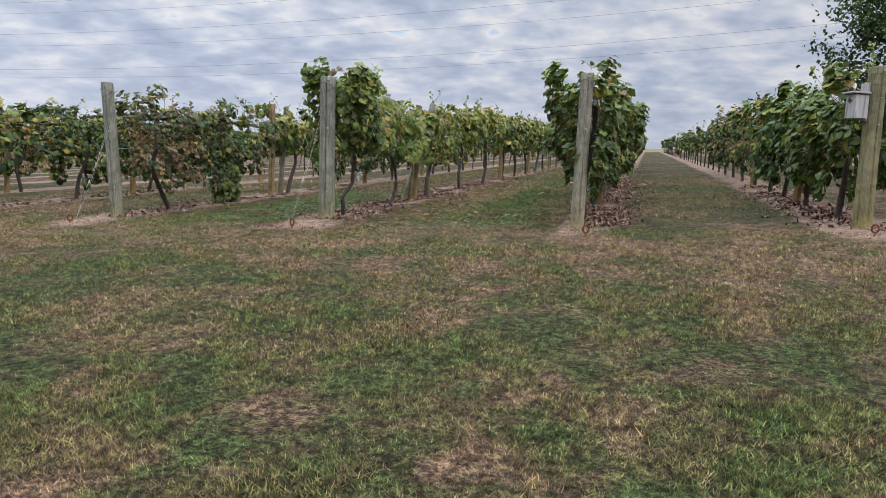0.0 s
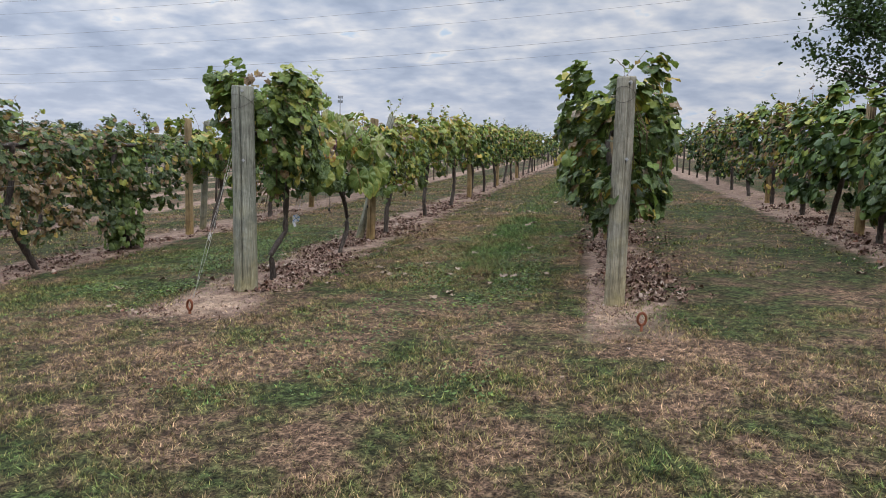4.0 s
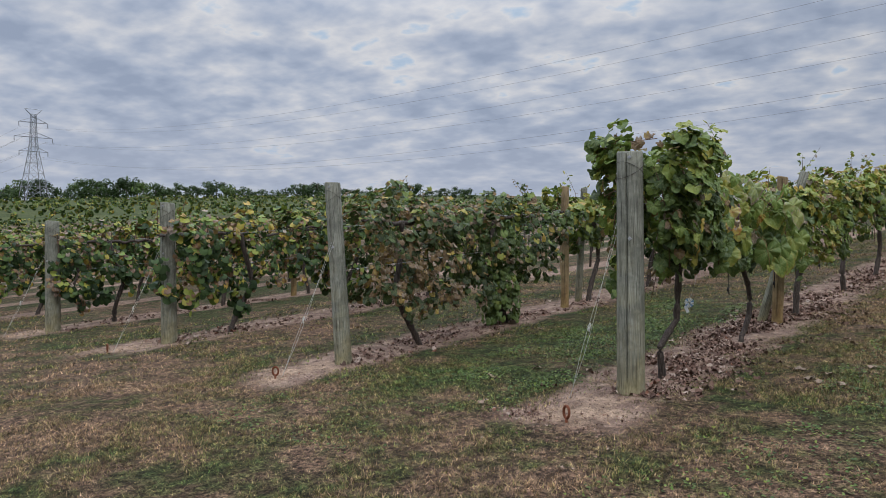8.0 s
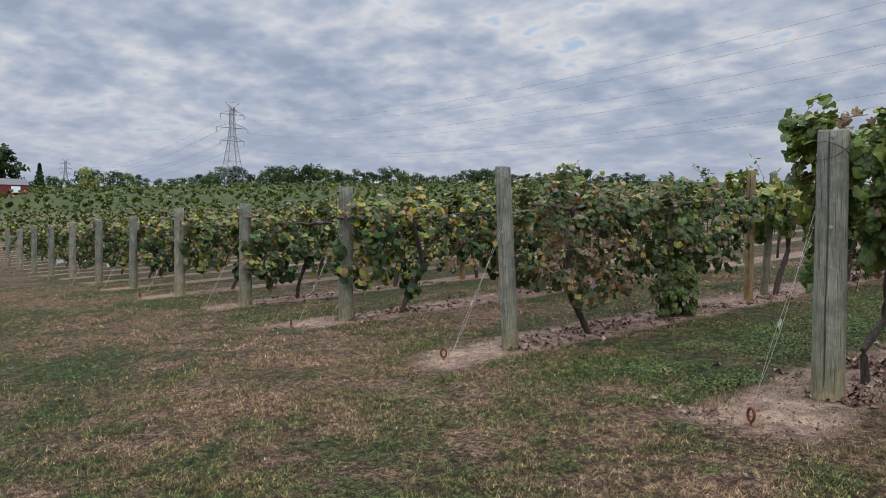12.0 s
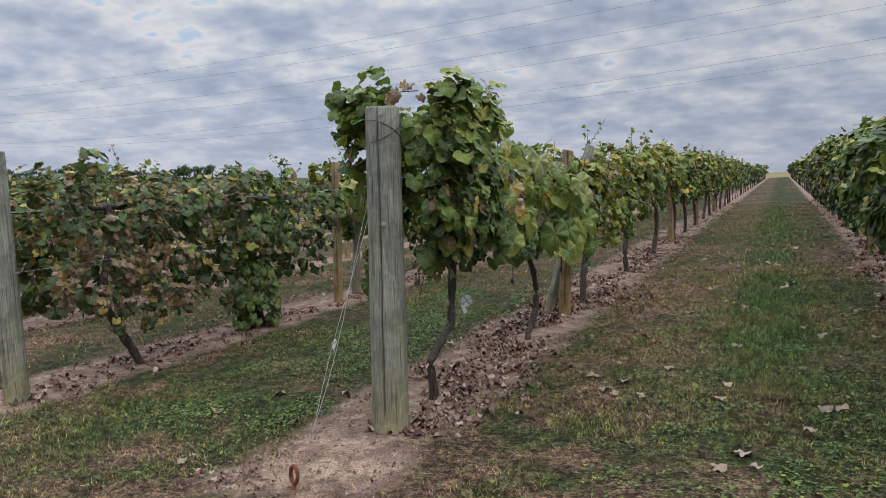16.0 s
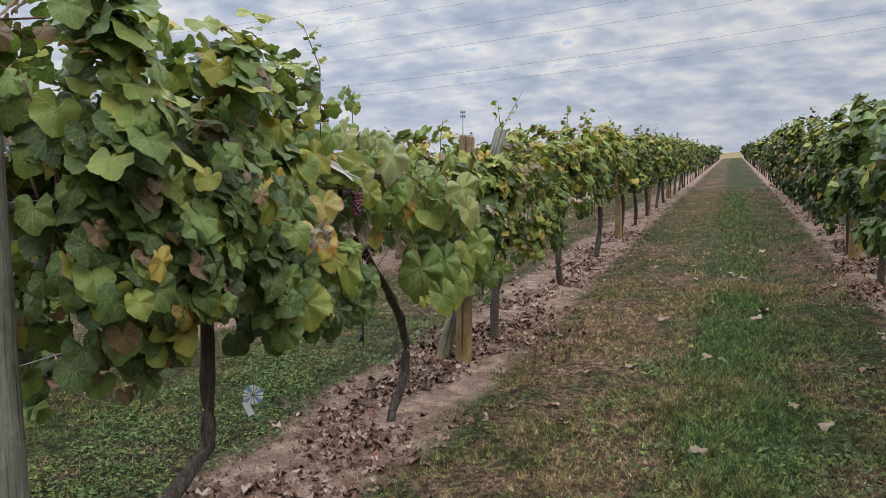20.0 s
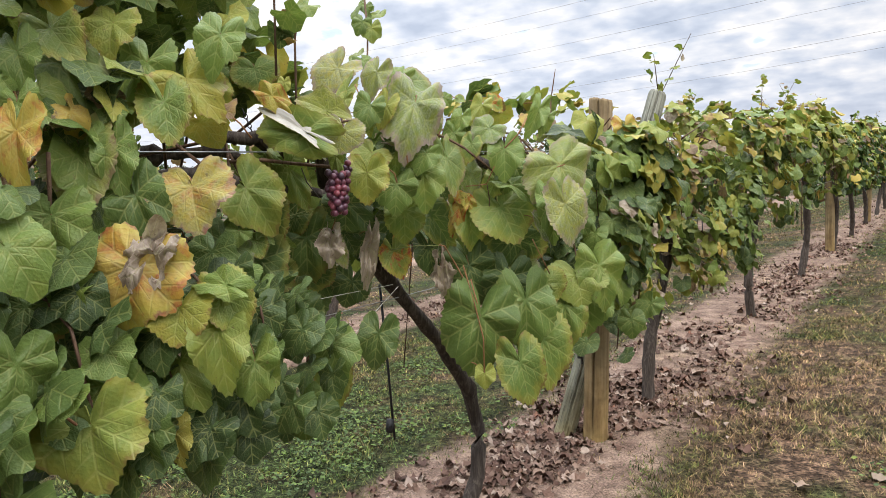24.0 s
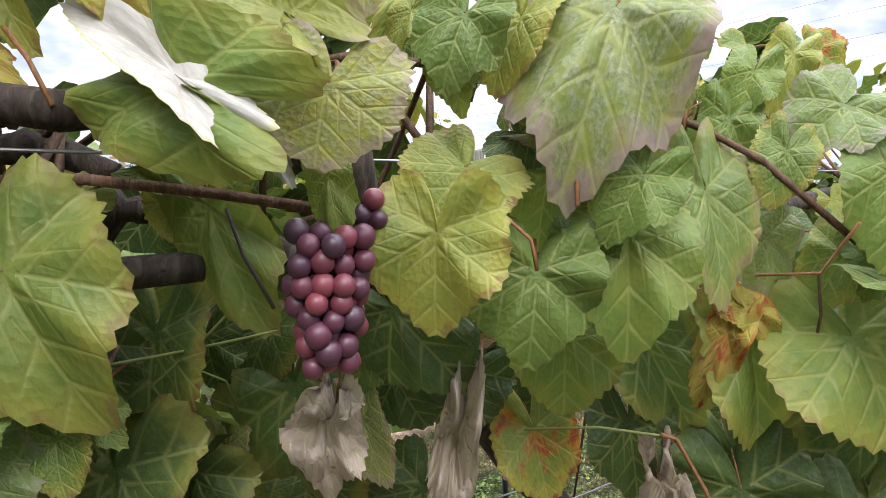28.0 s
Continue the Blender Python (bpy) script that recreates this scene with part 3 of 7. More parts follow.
def canopy(rng, n, length, low=0.72, high=1.66, half=0.34, size=(0.085, 0.15), yellow=0.0, dry=0.0, shoots=5, begin=None, lump=1.0, shade=0.0):
    """Places of n leaves round one vine whose trunk stands at the origin; the row runs along y."""
    y0 = -length / 2 if begin is None else begin
    # leaves grow in clumps along the shoots
    k = max(8, n // 15)
    y = rng.uniform(y0, length / 2, k)
    rise = np.array([noise.noise(Vector((v * 1.5, high * 7, 3.1))) for v in y])
    fall = np.array([noise.noise(Vector((v * 1.9, high * 5, 9.7))) for v in y])
    wid = half * (1 + 0.45 * np.array([noise.noise(Vector((v * 1.7, high * 3, 6.4))) for v in y]))
    bottom = low + 0.30 * lump * fall + 0.10 * rng.standard_normal(k)
    top = high - 0.08 + 0.24 * lump * rise + 0.04 * rng.standard_normal(k)
    z = bottom + np.maximum(top - bottom, 0.15) * rng.uniform(0, 1, k) ** 0.85
    mid, tall = (high + low) / 2 + 0.1, (high - low) / 2 + 0.22
    prof = np.sqrt(np.clip(1 - np.abs((z - mid) / tall) ** 2.4, 0.03, 1))
    side = rng.choice((-1, 1), k)
    centre = np.stack([side * wid * prof * rng.uniform(0, 0.95, k) ** 0.5, y, z], 1)
    of = rng.integers(0, k, n)
    off = rng.standard_normal((n, 3))
    off *= (0.35 + 0.65 * rng.uniform(0, 1, (n, 1))) / np.linalg.norm(off, axis=1, keepdims=True)
    place = centre[of] + off * np.array([0.105, 0.125, 0.135])
    side, z = side[of], place[:, 2]
    up = np.clip((z - mid) / 0.5, -0.3, 1.0)
    normal = np.stack([side * (0.62 - 0.35 * up), 0 * up, 0.72 + 0.45 * up], 1) + 0.55 * off + 0.36 * rng.standard_normal((n, 3))
    normal[:, 2] = np.where(normal[:, 2] < 0.05, 0.05 + 0.3 * rng.uniform(0, 1, n), normal[:, 2])
    tip = np.stack([side * 0.45, 0 * up, -0.8 + 0 * up], 1) + 0.7 * off + 0.45 * rng.standard_normal((n, 3))
    # shoots that stand out of the top, leaves along them
    extra, stems = [], []
    for _ in range(shoots):
        y1, lean, h = rng.uniform(y0, length / 2), rng.uniform(-0.9, 0.9, 2), 0.08 + 0.26 * rng.uniform(0, 1) ** 2
        stems.append([(0, y1, high - 0.35), (0, y1, high - 0.02), (lean[0] * h * 0.6, y1 + lean[1] * h * 0.6, high - 0.02 + 0.6 * h), (lean[0] * h, y1 + lean[1] * h, high - 0.02 + h)])
        for s in np.linspace(0, 1, 7):
            extra.append((lean[0] * h * s + rng.uniform(-0.05, 0.05), y1 + lean[1] * h * s + rng.uniform(-0.03, 0.03), high - 0.02 + h * s))
    if extra:
        e = np.array(extra)
        place = np.concatenate([place, e])
        normal = np.concatenate([normal, rng.standard_normal((len(e), 3)) * 0.5 + (0, 0, 0.8)])
        tip = np.concatenate([tip, rng.standard_normal((len(e), 3)) + (0, 0, -0.4)])
    m = len(place)
    # tone rises with height: shaded foot and lit top put into leaf colour
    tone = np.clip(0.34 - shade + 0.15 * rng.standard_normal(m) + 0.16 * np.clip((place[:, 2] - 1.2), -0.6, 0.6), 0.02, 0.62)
    patch = np.array([noise.noise(Vector((p[1] * 1.3 + 5 * yellow, p[2] * 1.6, p[0]))) for p in place])
    sick = rng.uniform(0, 1, m) < yellow * (1 + 1.8 * patch + 0.8 * (place[:, 2] > high - 0.3))
    tone[sick] = 0.54 + 0.25 * rng.uniform(0, 1, sick.sum()) ** 1.8
    dead = rng.uniform(0, 1, m) < dry * (1 + 1.6 * patch)
    tone[dead] = 0.83 + 0.12 * rng.uniform(0, 1, dead.sum())
    sz = rng.uniform(*size, m)
    sz[n:] *= 0.55
    sz[dead] *= 0.7
    return place, frames(normal, tip, rng), sz, tone, stems


# ---------------------------------------------------------------- ground
def axis_steps(fine_lo, fine_hi, step, far_lo, far_hi):
    a, s, v = [], step, fine_lo
    mid = list(np.arange(fine_lo, fine_hi + 1e-6, step))
    while v > far_lo:
        s *= 1.25
        v -= s
        a.append(v)
    b, s, v = [], step, fine_hi
    while v < far_hi:
        s *= 1.25
        v += s
        b.append(v)
    return np.array(a[::-1] + mid + b)


def build_ground():
    xs, ys = axis_steps(-12, 5, 0.22, -2400, 2400), axis_steps(-1, 26, 0.22, -400, 2400)
    X, Y = np.meshgrid(xs, ys)
    Z = gz(X, Y)
    near = (np.abs(X + 3) < 14) & (Y > -3) & (Y < 32)
    for i, j in np.argwhere(near):
        Z[i, j] += 0.018 * noise.noise(Vector((X[i, j] * 1.1, Y[i, j] * 1.1, 0))) + 0.010 * noise.noise(Vector((X[i, j] * 3.2, Y[i, j] * 3.2, 5)))
    nx = len(xs)
    idx = np.arange(len(ys) * nx).reshape(len(ys), nx)
    a, b, c, d = idx[:-1, :-1].ravel(), idx[:-1, 1:].ravel(), idx[1:, 1:].ravel(), idx[1:, :-1].ravel()
    tris = np.concatenate([np.stack([a, b, c], 1), np.stack([a, c, d], 1)])
    me = tri_mesh("ground", np.stack([X.ravel(), Y.ravel(), Z.ravel()], 1), tris)
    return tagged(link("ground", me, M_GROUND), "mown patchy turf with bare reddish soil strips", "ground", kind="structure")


build_ground()


# ---------------------------------------------------------------- posts
def post_mesh(height, radius, seed, sink=0.25):
    rng = random.Random(seed)
    bm = bmesh.new()
    sides, rings = 72, []
    zs = [-sink, 0.0, 0.05, 0.2, 0.4, 0.6, 0.8, 1.0, 1.2, 1.4, height - 0.2, height - 0.012, height]
    knot = rng.uniform(0.5, 1.3)
    # drying checks: narrow wedges that open the wood along part of its length
    checks = [(56 + seed % 3, 0.1, height), (40 + seed % 7, 0.0, rng.uniform(0.6, 1.2)), (rng.randrange(0, 36), 0.4, height)]
    for z in zs:
        ring = []
        for k in range(sides):
            a = 2 * math.pi * k / sides
            r = radius * (1.05 - 0.05 * z) * (1 + 0.025 * math.sin(2 * a + seed) + 0.006 * rng.uniform(-1, 1) + 0.02 * math.exp(-((z - knot) / 0.1) ** 2))
            if z <= 0:
                r *= 1.05
            if z == height:
                r *= 0.94
            for c, lo, hi in checks:
                if lo < z <= hi and abs(k - c) == 1:
                    a += (c - k) * (2 * math.pi / sides - (0.084 if c > 54 else 0.045))
                if lo < z <= hi and k == c:
                    r *= 0.55 if c > 54 else 0.75
            a += 0.025 * math.sin(z * 5 + seed)
            ring.append(bm.verts.new((r * math.cos(a), r * math.sin(a), z + (0.008 * math.cos(a - seed) + 0.003 * rng.uniform(-1, 1) if z > height - 0.02 else 0))))
        rings.append(ring)
    for a, b in zip(rings, rings[1:]):
        for k in range(sides):
            bm.faces.new((a[k], a[(k + 1) % sides], b[(k + 1) % sides], b[k]))
    top = bm.verts.new((0, 0, height + 0.002))
    for k in range(sides):
        bm.faces.new((rings[-1][k], rings[-1][(k + 1) % sides], top))
    bm.normal_update()
    return bm


def build_post(x, y, height=1.80, radius=0.09, lean=(0, 0), mat=None, seed=0, label="", wire=True, name="end_post"):
    at = (x, y, gz1(x, y))
    ob = empty(name, at)
    ob.matrix_basis = pose(*at, lean[0], lean[1], 0)
    part("pole", post_mesh(height, radius, seed), mat or M_POST, ob)
    if wire:
        bm = bmesh.new()
        for z0, z1 in ((height - 0.08, height - 0.20), (height - 0.20, height - 0.07)):
            pts = [((radius + 0.003) * math.cos(a), (radius + 0.003) * math.sin(a), z0 + (z1 - z0) * (0.5 + 0.5 * math.sin(a + 0.3))) for a in np.linspace(0, 2 * math.pi, 25)]
            tube(bm, pts, 0.0017, 5)
        part("wire_wrap", bm, M_DARKWIRE, ob, "dark wire crossed round the post head")
        for z in (height - 0.05, height * 0.64):
            bm = bmesh.new()
            r = radius * (1.05 - 0.05 * z) + 0.002
            tube(bm, [(0, -r + 0.004, z), (0, -r - 0.004, z)], 0.016, 4)
            tube(bm, [(0, -r - 0.004, z), (0, -r - 0.010, z)], 0.006, 6)
            bmesh.ops.rotate(bm, verts=bm.verts, matrix=Matrix.Rotation(radians(24), 3, "Z"))
            part("washer", bm, M_WIRE, ob, "bright steel washer and bolt", smooth=False)
    return tagged(ob, label or "weathered grey-green round timber end post", "post", "trellis end posts")


def build_anchor(x, y, seed):
    """A screw-in ground anchor: rusty rod with an eye."""
    rng = random.Random(seed)
    ob = empty("ground_anchor", (x, y, gz1(x, y) - 0.01), rng.uniform(-30, 30))
    bm = bmesh.new()
    tube(bm, [(0, 0, -0.12), (0, 0, 0.045)], 0.010, 8)
    part("rod", bm, M_RUST, ob)
    bm = bmesh.new()
    tube(bm, [(0.030 * math.sin(a), 0, 0.082 - 0.040 * math.cos(a)) for a in np.linspace(0, 2 * math.pi, 17)], 0.0095, 8, False)
    part("eye", bm, M_RUST, ob)
    return tagged(ob, "rusty iron eye of a screw-in ground anchor in bare soil", "anchor", "ground anchors")


def build_guy(x, y, foot, top=1.33):
    """Two thin strands from a post to the ground, drawn tight by a knot."""
    fz = gz1(*foot)
    pz = gz1(x, y)
    ob = empty("guy_wire", (foot[0], foot[1], fz))
    a, b = Vector((x - 0.085 - foot[0], y - 0.03 - foot[1], pz + top - fz)), Vector((0, 0, -0.03))
    for off in (-0.012, 0.012):
        bm = bmesh.new()
        pts = []
        for i in range(9):
            s = i / 8
            p = a.lerp(b, s)
            pts.append(p + Vector((off * math.cos(s * 5), off * math.sin(s * 7) * 0.6, -0.02 * math.sin(s * math.pi))))
        tube(bm, pts, 0.0013, 5)
        part("strand", bm, M_CORD, ob)
    bm = bmesh.new()
    c = a.lerp(b, 0.62)
    for i in range(5):
        tube(bm, [c + Vector((0.012 * math.sin(i), 0.012 * math.cos(i * 2), -0.02 + 0.01 * i)), c + Vector((-0.014 * math.cos(i), 0.01, 0.01 + 0.01 * i))], 0.004, 5)
    part("twist", bm, M_CORD, ob, "twisted splice of bright wire")
    return tagged(ob, "slack pair of guy wires from post to ground", "wire", "guy wires")


POST_LEAN = {0: (0, 0.1), 1: (0, -1.4), 2: (0, -5.8), 3: (0, -1.4), 4: (0, -0.6), 5: (0, -1.5), 6: (0, -1), 7: (0, -1)}
for k in range(-2, 15):
    x, y = row_x(k), END_Y - max(0, k - 3) * 0.11 - (0.15 if k == 0 else 0) + (0.35 if k == -1 else 0)
    label = {0: "weathered grey timber end post with moss at its foot", -1: "mossy green timber end post carrying a nest box"}.get(k, "")
    build_post(x, y, {0: 1.72, 1: 1.765, 2: 1.84, -1: 1.72}.get(k, 1.80 + 0.04 * math.sin(k * 2.7)), 0.088 + 0.006 * math.sin(k * 1.9) + {1: 0.003, 0: -0.016, 2: 0.0}.get(k, 0.012), POST_LEAN.get(k, (0, 0.8 * math.sin(k * 3))), {0: M_POSTTAN, -1: M_POSTMOSS, 2: M_POST}.get(k, M_POSTTAN if k % 3 == 2 else M_POST), k + 20, label)
    ax = x + (0.16 if k == 0 else -0.08)
    build_anchor(ax, y - 0.78, k)
    if k > 0:
        build_guy(x, y, (ax - 0.30 if k == 1 else ax, y - 0.24 if k == 1 else y - 0.72))

LINE_POSTS = ((1, 15.29, 0, 1.635), (1, 23.1, 0, 1.62), (1, 27.9, 0, 1.62), (1, 33.5, 0, 1.6), (0, 15.3, 0, 1.5), (0, 20.2, 0, 1.6), (0, 25.4, 0, 1.6), (2, 15.9, 0, 1.76), (2, 20.8, 0, 1.6), (2, 25.8, 0, 1.6),
              (3, 16.2, 0, 1.65), (3, 21.5, 0, 1.65), (4, 16.3, 0, 1.65), (5, 16.2, 0, 1.65), (-1, 15.6, 0, 1.6), (-1, 20.6, 0, 1.6))
for i, (k, y, turn, h) in enumerate(LINE_POSTS):
    build_post(row_x(k) - (0.03 if k == 1 else 0), y, h, 0.058, (0, (-1) ** i * 0.8), M_POSTNEW, 60 + i, "brown treated timber line post in the vine row", False, "line_post")
for i, (x, y, h, lean) in enumerate(((-3.95, 15.30, 1.81, (-16.0, 9.6)), (row_x(2) - 0.18, 16.6, 1.76, (8, 7)), (row_x(0) - 0.18, 15.9, 1.76, (8, 7)))):
    build_post(x, y, h, 0.050, lean, M_POST, 80 + i, "leaning grey timber brace post among the vines", False, "brace_post")


def build_nest_box(x, y):
    at = (x - 0.19, y - 0.07, gz1(x, y) + 1.16)
    ob = empty("nest_box", at, -66)
    for nm, c, sz in (("front_board", (0.0, -0.075, 0.125), (0.13, 0.018, 0.25)), ("side_board", (-0.066, 0.0, 0.125), (0.016, 0.15, 0.25)), ("side_board", (0.066, 0.0, 0.125), (0.016, 0.15, 0.25)), ("back_board", (0.0, 0.08, 0.18), (0.13, 0.016, 0.40)), ("floor_board", (0, 0, 0.010), (0.116, 0.132, 0.016)), ("lid", (0, -0.02, 0.268), (0.19, 0.21, 0.018))):
        bm = bmesh.new()
        bmesh.ops.create_cube(bm, size=1, matrix=Matrix.Translation(c) @ Matrix.Diagonal((*sz, 1)))
        bmesh.ops.bevel(bm, geom=bm.edges[:], offset=0.003, segments=1, affect="EDGES")
        part(nm, bm, M_BOX, ob, "", False)
    bm = bmesh.new()
    tube(bm, [(0, -0.088, 0.19), (0, -0.094, 0.19)], 0.034, 4)
    part("hole_plate", bm, M_POST, ob, "dark square plate round the entrance", False)
    # no hole is cut: a black disc paints the dark inside
    bm = bmesh.new()
    tube(bm, [(0, -0.094, 0.19), (0, -0.0955, 0.19)], 0.018, 14)
    part("entrance", bm, M_HOSE, ob, "flat black disc standing for the dark entrance hole", False)
    return tagged(ob, "bare grey board nest box fixed to an end post", "nest box")


build_nest_box(row_x(-1), END_Y + 0.35)


# ---------------------------------------------------------------- vines
CORDON = 1.37


def trunk_points(rng, wander, base=(0, 0)):
    pts = []
    dx, ph = rng.uniform(-0.05, 0.05), rng.uniform(0, 6)
    for i in range(11):
        s = i / 10
        pts.append((0.06 * math.sin(4.5 * s + ph) * s + dx * s, wander * (1 - (1 - s) ** 2) + 0.10 * (math.sin(6.5 * s + ph) - math.sin(ph)) * min(1, 2 * s), -0.08 + (CORDON + 0.08) * s))
    return pts


def trunk_bm(pts, rng, r0=0.038, r1=0.029):
    bm = bmesh.new()
    # split bark: a fluted tube with knots
    fine = []
    for a, b in zip(pts, pts[1:]):
        for j in range(3):
            fine.append(Vector(a).lerp(Vector(b), j / 3))
    fine.append(Vector(pts[-1]))
    m = len(fine)
    rad = [(r0 + (r1 - r0) * i / m) * (1 + 0.16 * rng.uniform(-1, 1)) + (0.016 if i < 2 else 0) for i in range(m)]
    tube(bm, fine, rad, 12)
    for v in bm.verts:
        v.co += Vector((rng.uniform(-1, 1), rng.uniform(-1, 1), rng.uniform(-1, 1))) * 0.0035
    return bm


def cordon_bm(rng, sgn, length, head):
    bm = bmesh.new()
    pts = [head]
    for s in np.linspace(0.10, 1, 9):
        pts.append((rng.uniform(-0.03, 0.03), head[1] + (sgn * length / 2 - head[1]) * s, CORDON + rng.uniform(-0.025, 0.025)))
    return tube(bm, pts, [0.025 - 0.012 * i / 9 for i in range(10)], 8)


def cane_points(rng, length, begin, inner=False):
    y, x = rng.uniform(begin, length / 2), rng.choice((-1, 1))
    x = -1 if inner else x
    reach, drop = rng.uniform(0.12, 0.33), rng.uniform(-0.2, 0.75)
    return [(0, y, CORDON), (x * reach * 0.5, y + rng.uniform(-0.1, 0.1), CORDON + 0.12), (x * reach, y + rng.uniform(-0.2, 0.2), CORDON - drop * 0.4), (x * reach * 1.05, y + rng.uniform(-0.3, 0.3), CORDON - drop)]


LOOSE = {}


def loose_leaf(i, tone):
    """Shared mesh of a single leaf, by shape and colour."""
    key = (i, round(tone * 20))
    if key not in LOOSE:
        v, t, u = LEAF_CLOSE[i]
        LOOSE[key] = tri_mesh("leaf", v, t, np.full(len(v), tone), u)
        LOOSE[key].materials.append(M_LEAF)
    return LOOSE[key]


def build_vine(x, y, seed, templates, count, label, length=2.15, wander=None, trunk=None, loose=0, clear=None, begin=None, **kw):
    """A vine on the wire: trunk, two cordon arms, canes and its leaves."""
    rng, nr = random.Random(seed), np.random.default_rng(seed)
    ob = empty("grapevine", (x, y, gz1(x, y)))
    pts = trunk or trunk_points(rng, wander if wander is not None else rng.uniform(-0.32, 0.32))
    part("trunk", trunk_bm(pts, rng, 0.028, 0.022) if trunk else trunk_bm(pts, rng), M_BARK, ob)
    for sgn in (-1, 1):
        part("cordon", cordon_bm(rng, sgn, length if sgn > 0 or begin is None else -2 * begin, pts[-1]), M_BARK, ob)
    b0 = -length / 2 if begin is None else begin
    if loose:
        for _ in range(14):
            part("cane", tube(bmesh.new(), cane_points(rng, length, b0, True), [0.005, 0.0045, 0.004, 0.0025], 6), M_CANE, ob)
    else:
        bm = bmesh.new()
        for _ in range(10):
            tube(bm, cane_points(rng, length, b0), [0.005, 0.0045, 0.004, 0.0025], 4)
        tagged(part("cane_growth", bm, M_CANE, ob), kind="stuff")
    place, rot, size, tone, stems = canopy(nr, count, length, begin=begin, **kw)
    if loose:
        for p in stems:
            part("cane", tube(bmesh.new(), p, [0.0035, 0.003, 0.0025, 0.0015], 5), M_CANE, ob)
    else:
        bm = bmesh.new()
        for p in stems:
            tube(bm, p, [0.0035, 0.003, 0.0025, 0.0015], 4)
        tagged(part("shoot_growth", bm, M_CANE, ob), kind="stuff")
    if clear is not None:
        keep = ~clear(place + np.array([x, y, gz1(x, y)]))
        place, rot, size, tone = place[keep], rot[keep], size[keep], tone[keep]
    if loose:
        # the outermost leaves of the side that one walks past are leaves of their own
        out = np.argsort(-place[:, 0] - 0.1 * nr.uniform(0, 1, len(place)))[:loose]
        for i in out:
            o = new("leaf", loose_leaf(int(nr.integers(0, 6)), float(np.clip(tone[i], 0, 1))))
            o.parent = ob
            m = Matrix([list(r) for r in rot[i]]).to_4x4()
            o.matrix_basis = Matrix.Translation(place[i]) @ m @ Matrix.Diagonal((size[i], size[i], size[i], 1))
        rest = np.ones(len(place), bool)
        rest[out] = False
        place, rot, size, tone = place[rest], rot[rest], size[rest], tone[rest]
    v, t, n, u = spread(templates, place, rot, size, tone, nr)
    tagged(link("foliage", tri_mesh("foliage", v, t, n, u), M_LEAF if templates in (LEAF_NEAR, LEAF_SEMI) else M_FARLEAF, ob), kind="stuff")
    return tagged(ob, label, "grapevine", "vines on the trellis")


def hero_zone(p):
    """Room kept free before the bunch of grapes."""
    front = (p[:, 0] > -3.66) & (p[:, 1] > 12.90) & (p[:, 1] < 13.98) & (p[:, 2] > 0.95)
    over = (p[:, 0] > -3.56) & (p[:, 1] > 12.50) & (p[:, 1] < 12.95) & (p[:, 2] > 0.92)
    stem = (p[:, 1] > 13.35) & (p[:, 1] < 14.3) & (p[:, 2] < 1.12)
    thin = (p[:, 1] > 12.75) & (p[:, 1] < 13.45) & (p[:, 2] > 1.25) & (p[:, 2] < 1.75) & ((p[:, 1] * 977) % 1 < 0.5)
    low = (p[:, 1] > 12.2) & (p[:, 1] < 12.75) & (p[:, 2] < 0.82)
    far = (p[:, 1] > 14.2) & (p[:, 0] > -3.80) & (p[:, 2] > 1.64)
    return front | over | stem | thin | low | far


def post_heads(p):
    """The heads of the line post and its brace stand clear of the leaves."""
    return (p[:, 1] > 15.05) & (p[:, 1] < 15.88) & (p[:, 0] > -4.0) & (p[:, 2] > 1.62)


B = row_x(1)
vine1 = build_vine(B, 12.30, 11, LEAF_NEAR, 1950, "tall leafy grapevine by the end post, green with browning patches", 1.95, trunk=[(-0.05, 0.0, -0.1), (-0.05, -0.06, 0.10), (-0.05, -0.10, 0.25), (-0.04, 0.05, 0.36), (-0.03, 0.18, 0.45), (-0.03, 0.19, 0.62), (-0.02, 0.18, 0.85), (-0.01, 0.17, 1.1), (0, 0.15, CORDON)],
           loose=320, clear=hero_zone, begin=-0.62, low=0.97, high=1.99, half=0.39, size=(0.06, 0.125), yellow=0.09, dry=0.13, shoots=1, lump=0.3, shade=-0.03)
vine2 = build_vine(B, 14.08, 12, LEAF_NEAR, 950, "grapevine with a bowed trunk, yellowing leaves and one red bunch", 2.0, trunk=[(0, -0.09, -0.1), (0, -0.07, 0.05), (0.02, -0.01, 0.15), (0.03, 0.05, 0.26), (0.03, 0.06, 0.42), (0.02, 0.01, 0.58), (0.0, -0.13, 0.77), (-0.01, -0.33, 0.95), (-0.02, -0.50, 1.13), (-0.02, -0.62, 1.28)],
                   loose=140, clear=hero_zone, low=0.82, high=1.66, half=0.36, size=(0.08, 0.14), yellow=0.18, dry=0.08, shoots=2, lump=0.5)
for i, y in enumerate((15.95, 18.45, 20.70)):
    build_vine(B, y, 13 + i, LEAF_NEAR if i == 0 else LEAF_SEMI, (1450, 900, 820)[i], "grapevine with green and yellow leaves on a wire trellis", 2.1, wander=(0.1, -0.2, 0.1)[i], low=(0.66, 0.93, 0.93)[i], high=(1.70, 1.78, 1.80)[i], half=0.38, size=((0.065, 0.115), (0.08, 0.135), (0.085, 0.145))[i], yellow=0.40, dry=0.16, shoots=3, lump=0.6, shade=(-0.13, -0.07, -0.03)[i], clear=post_heads if i == 0 else None)
C, A = row_x(0), row_x(2)


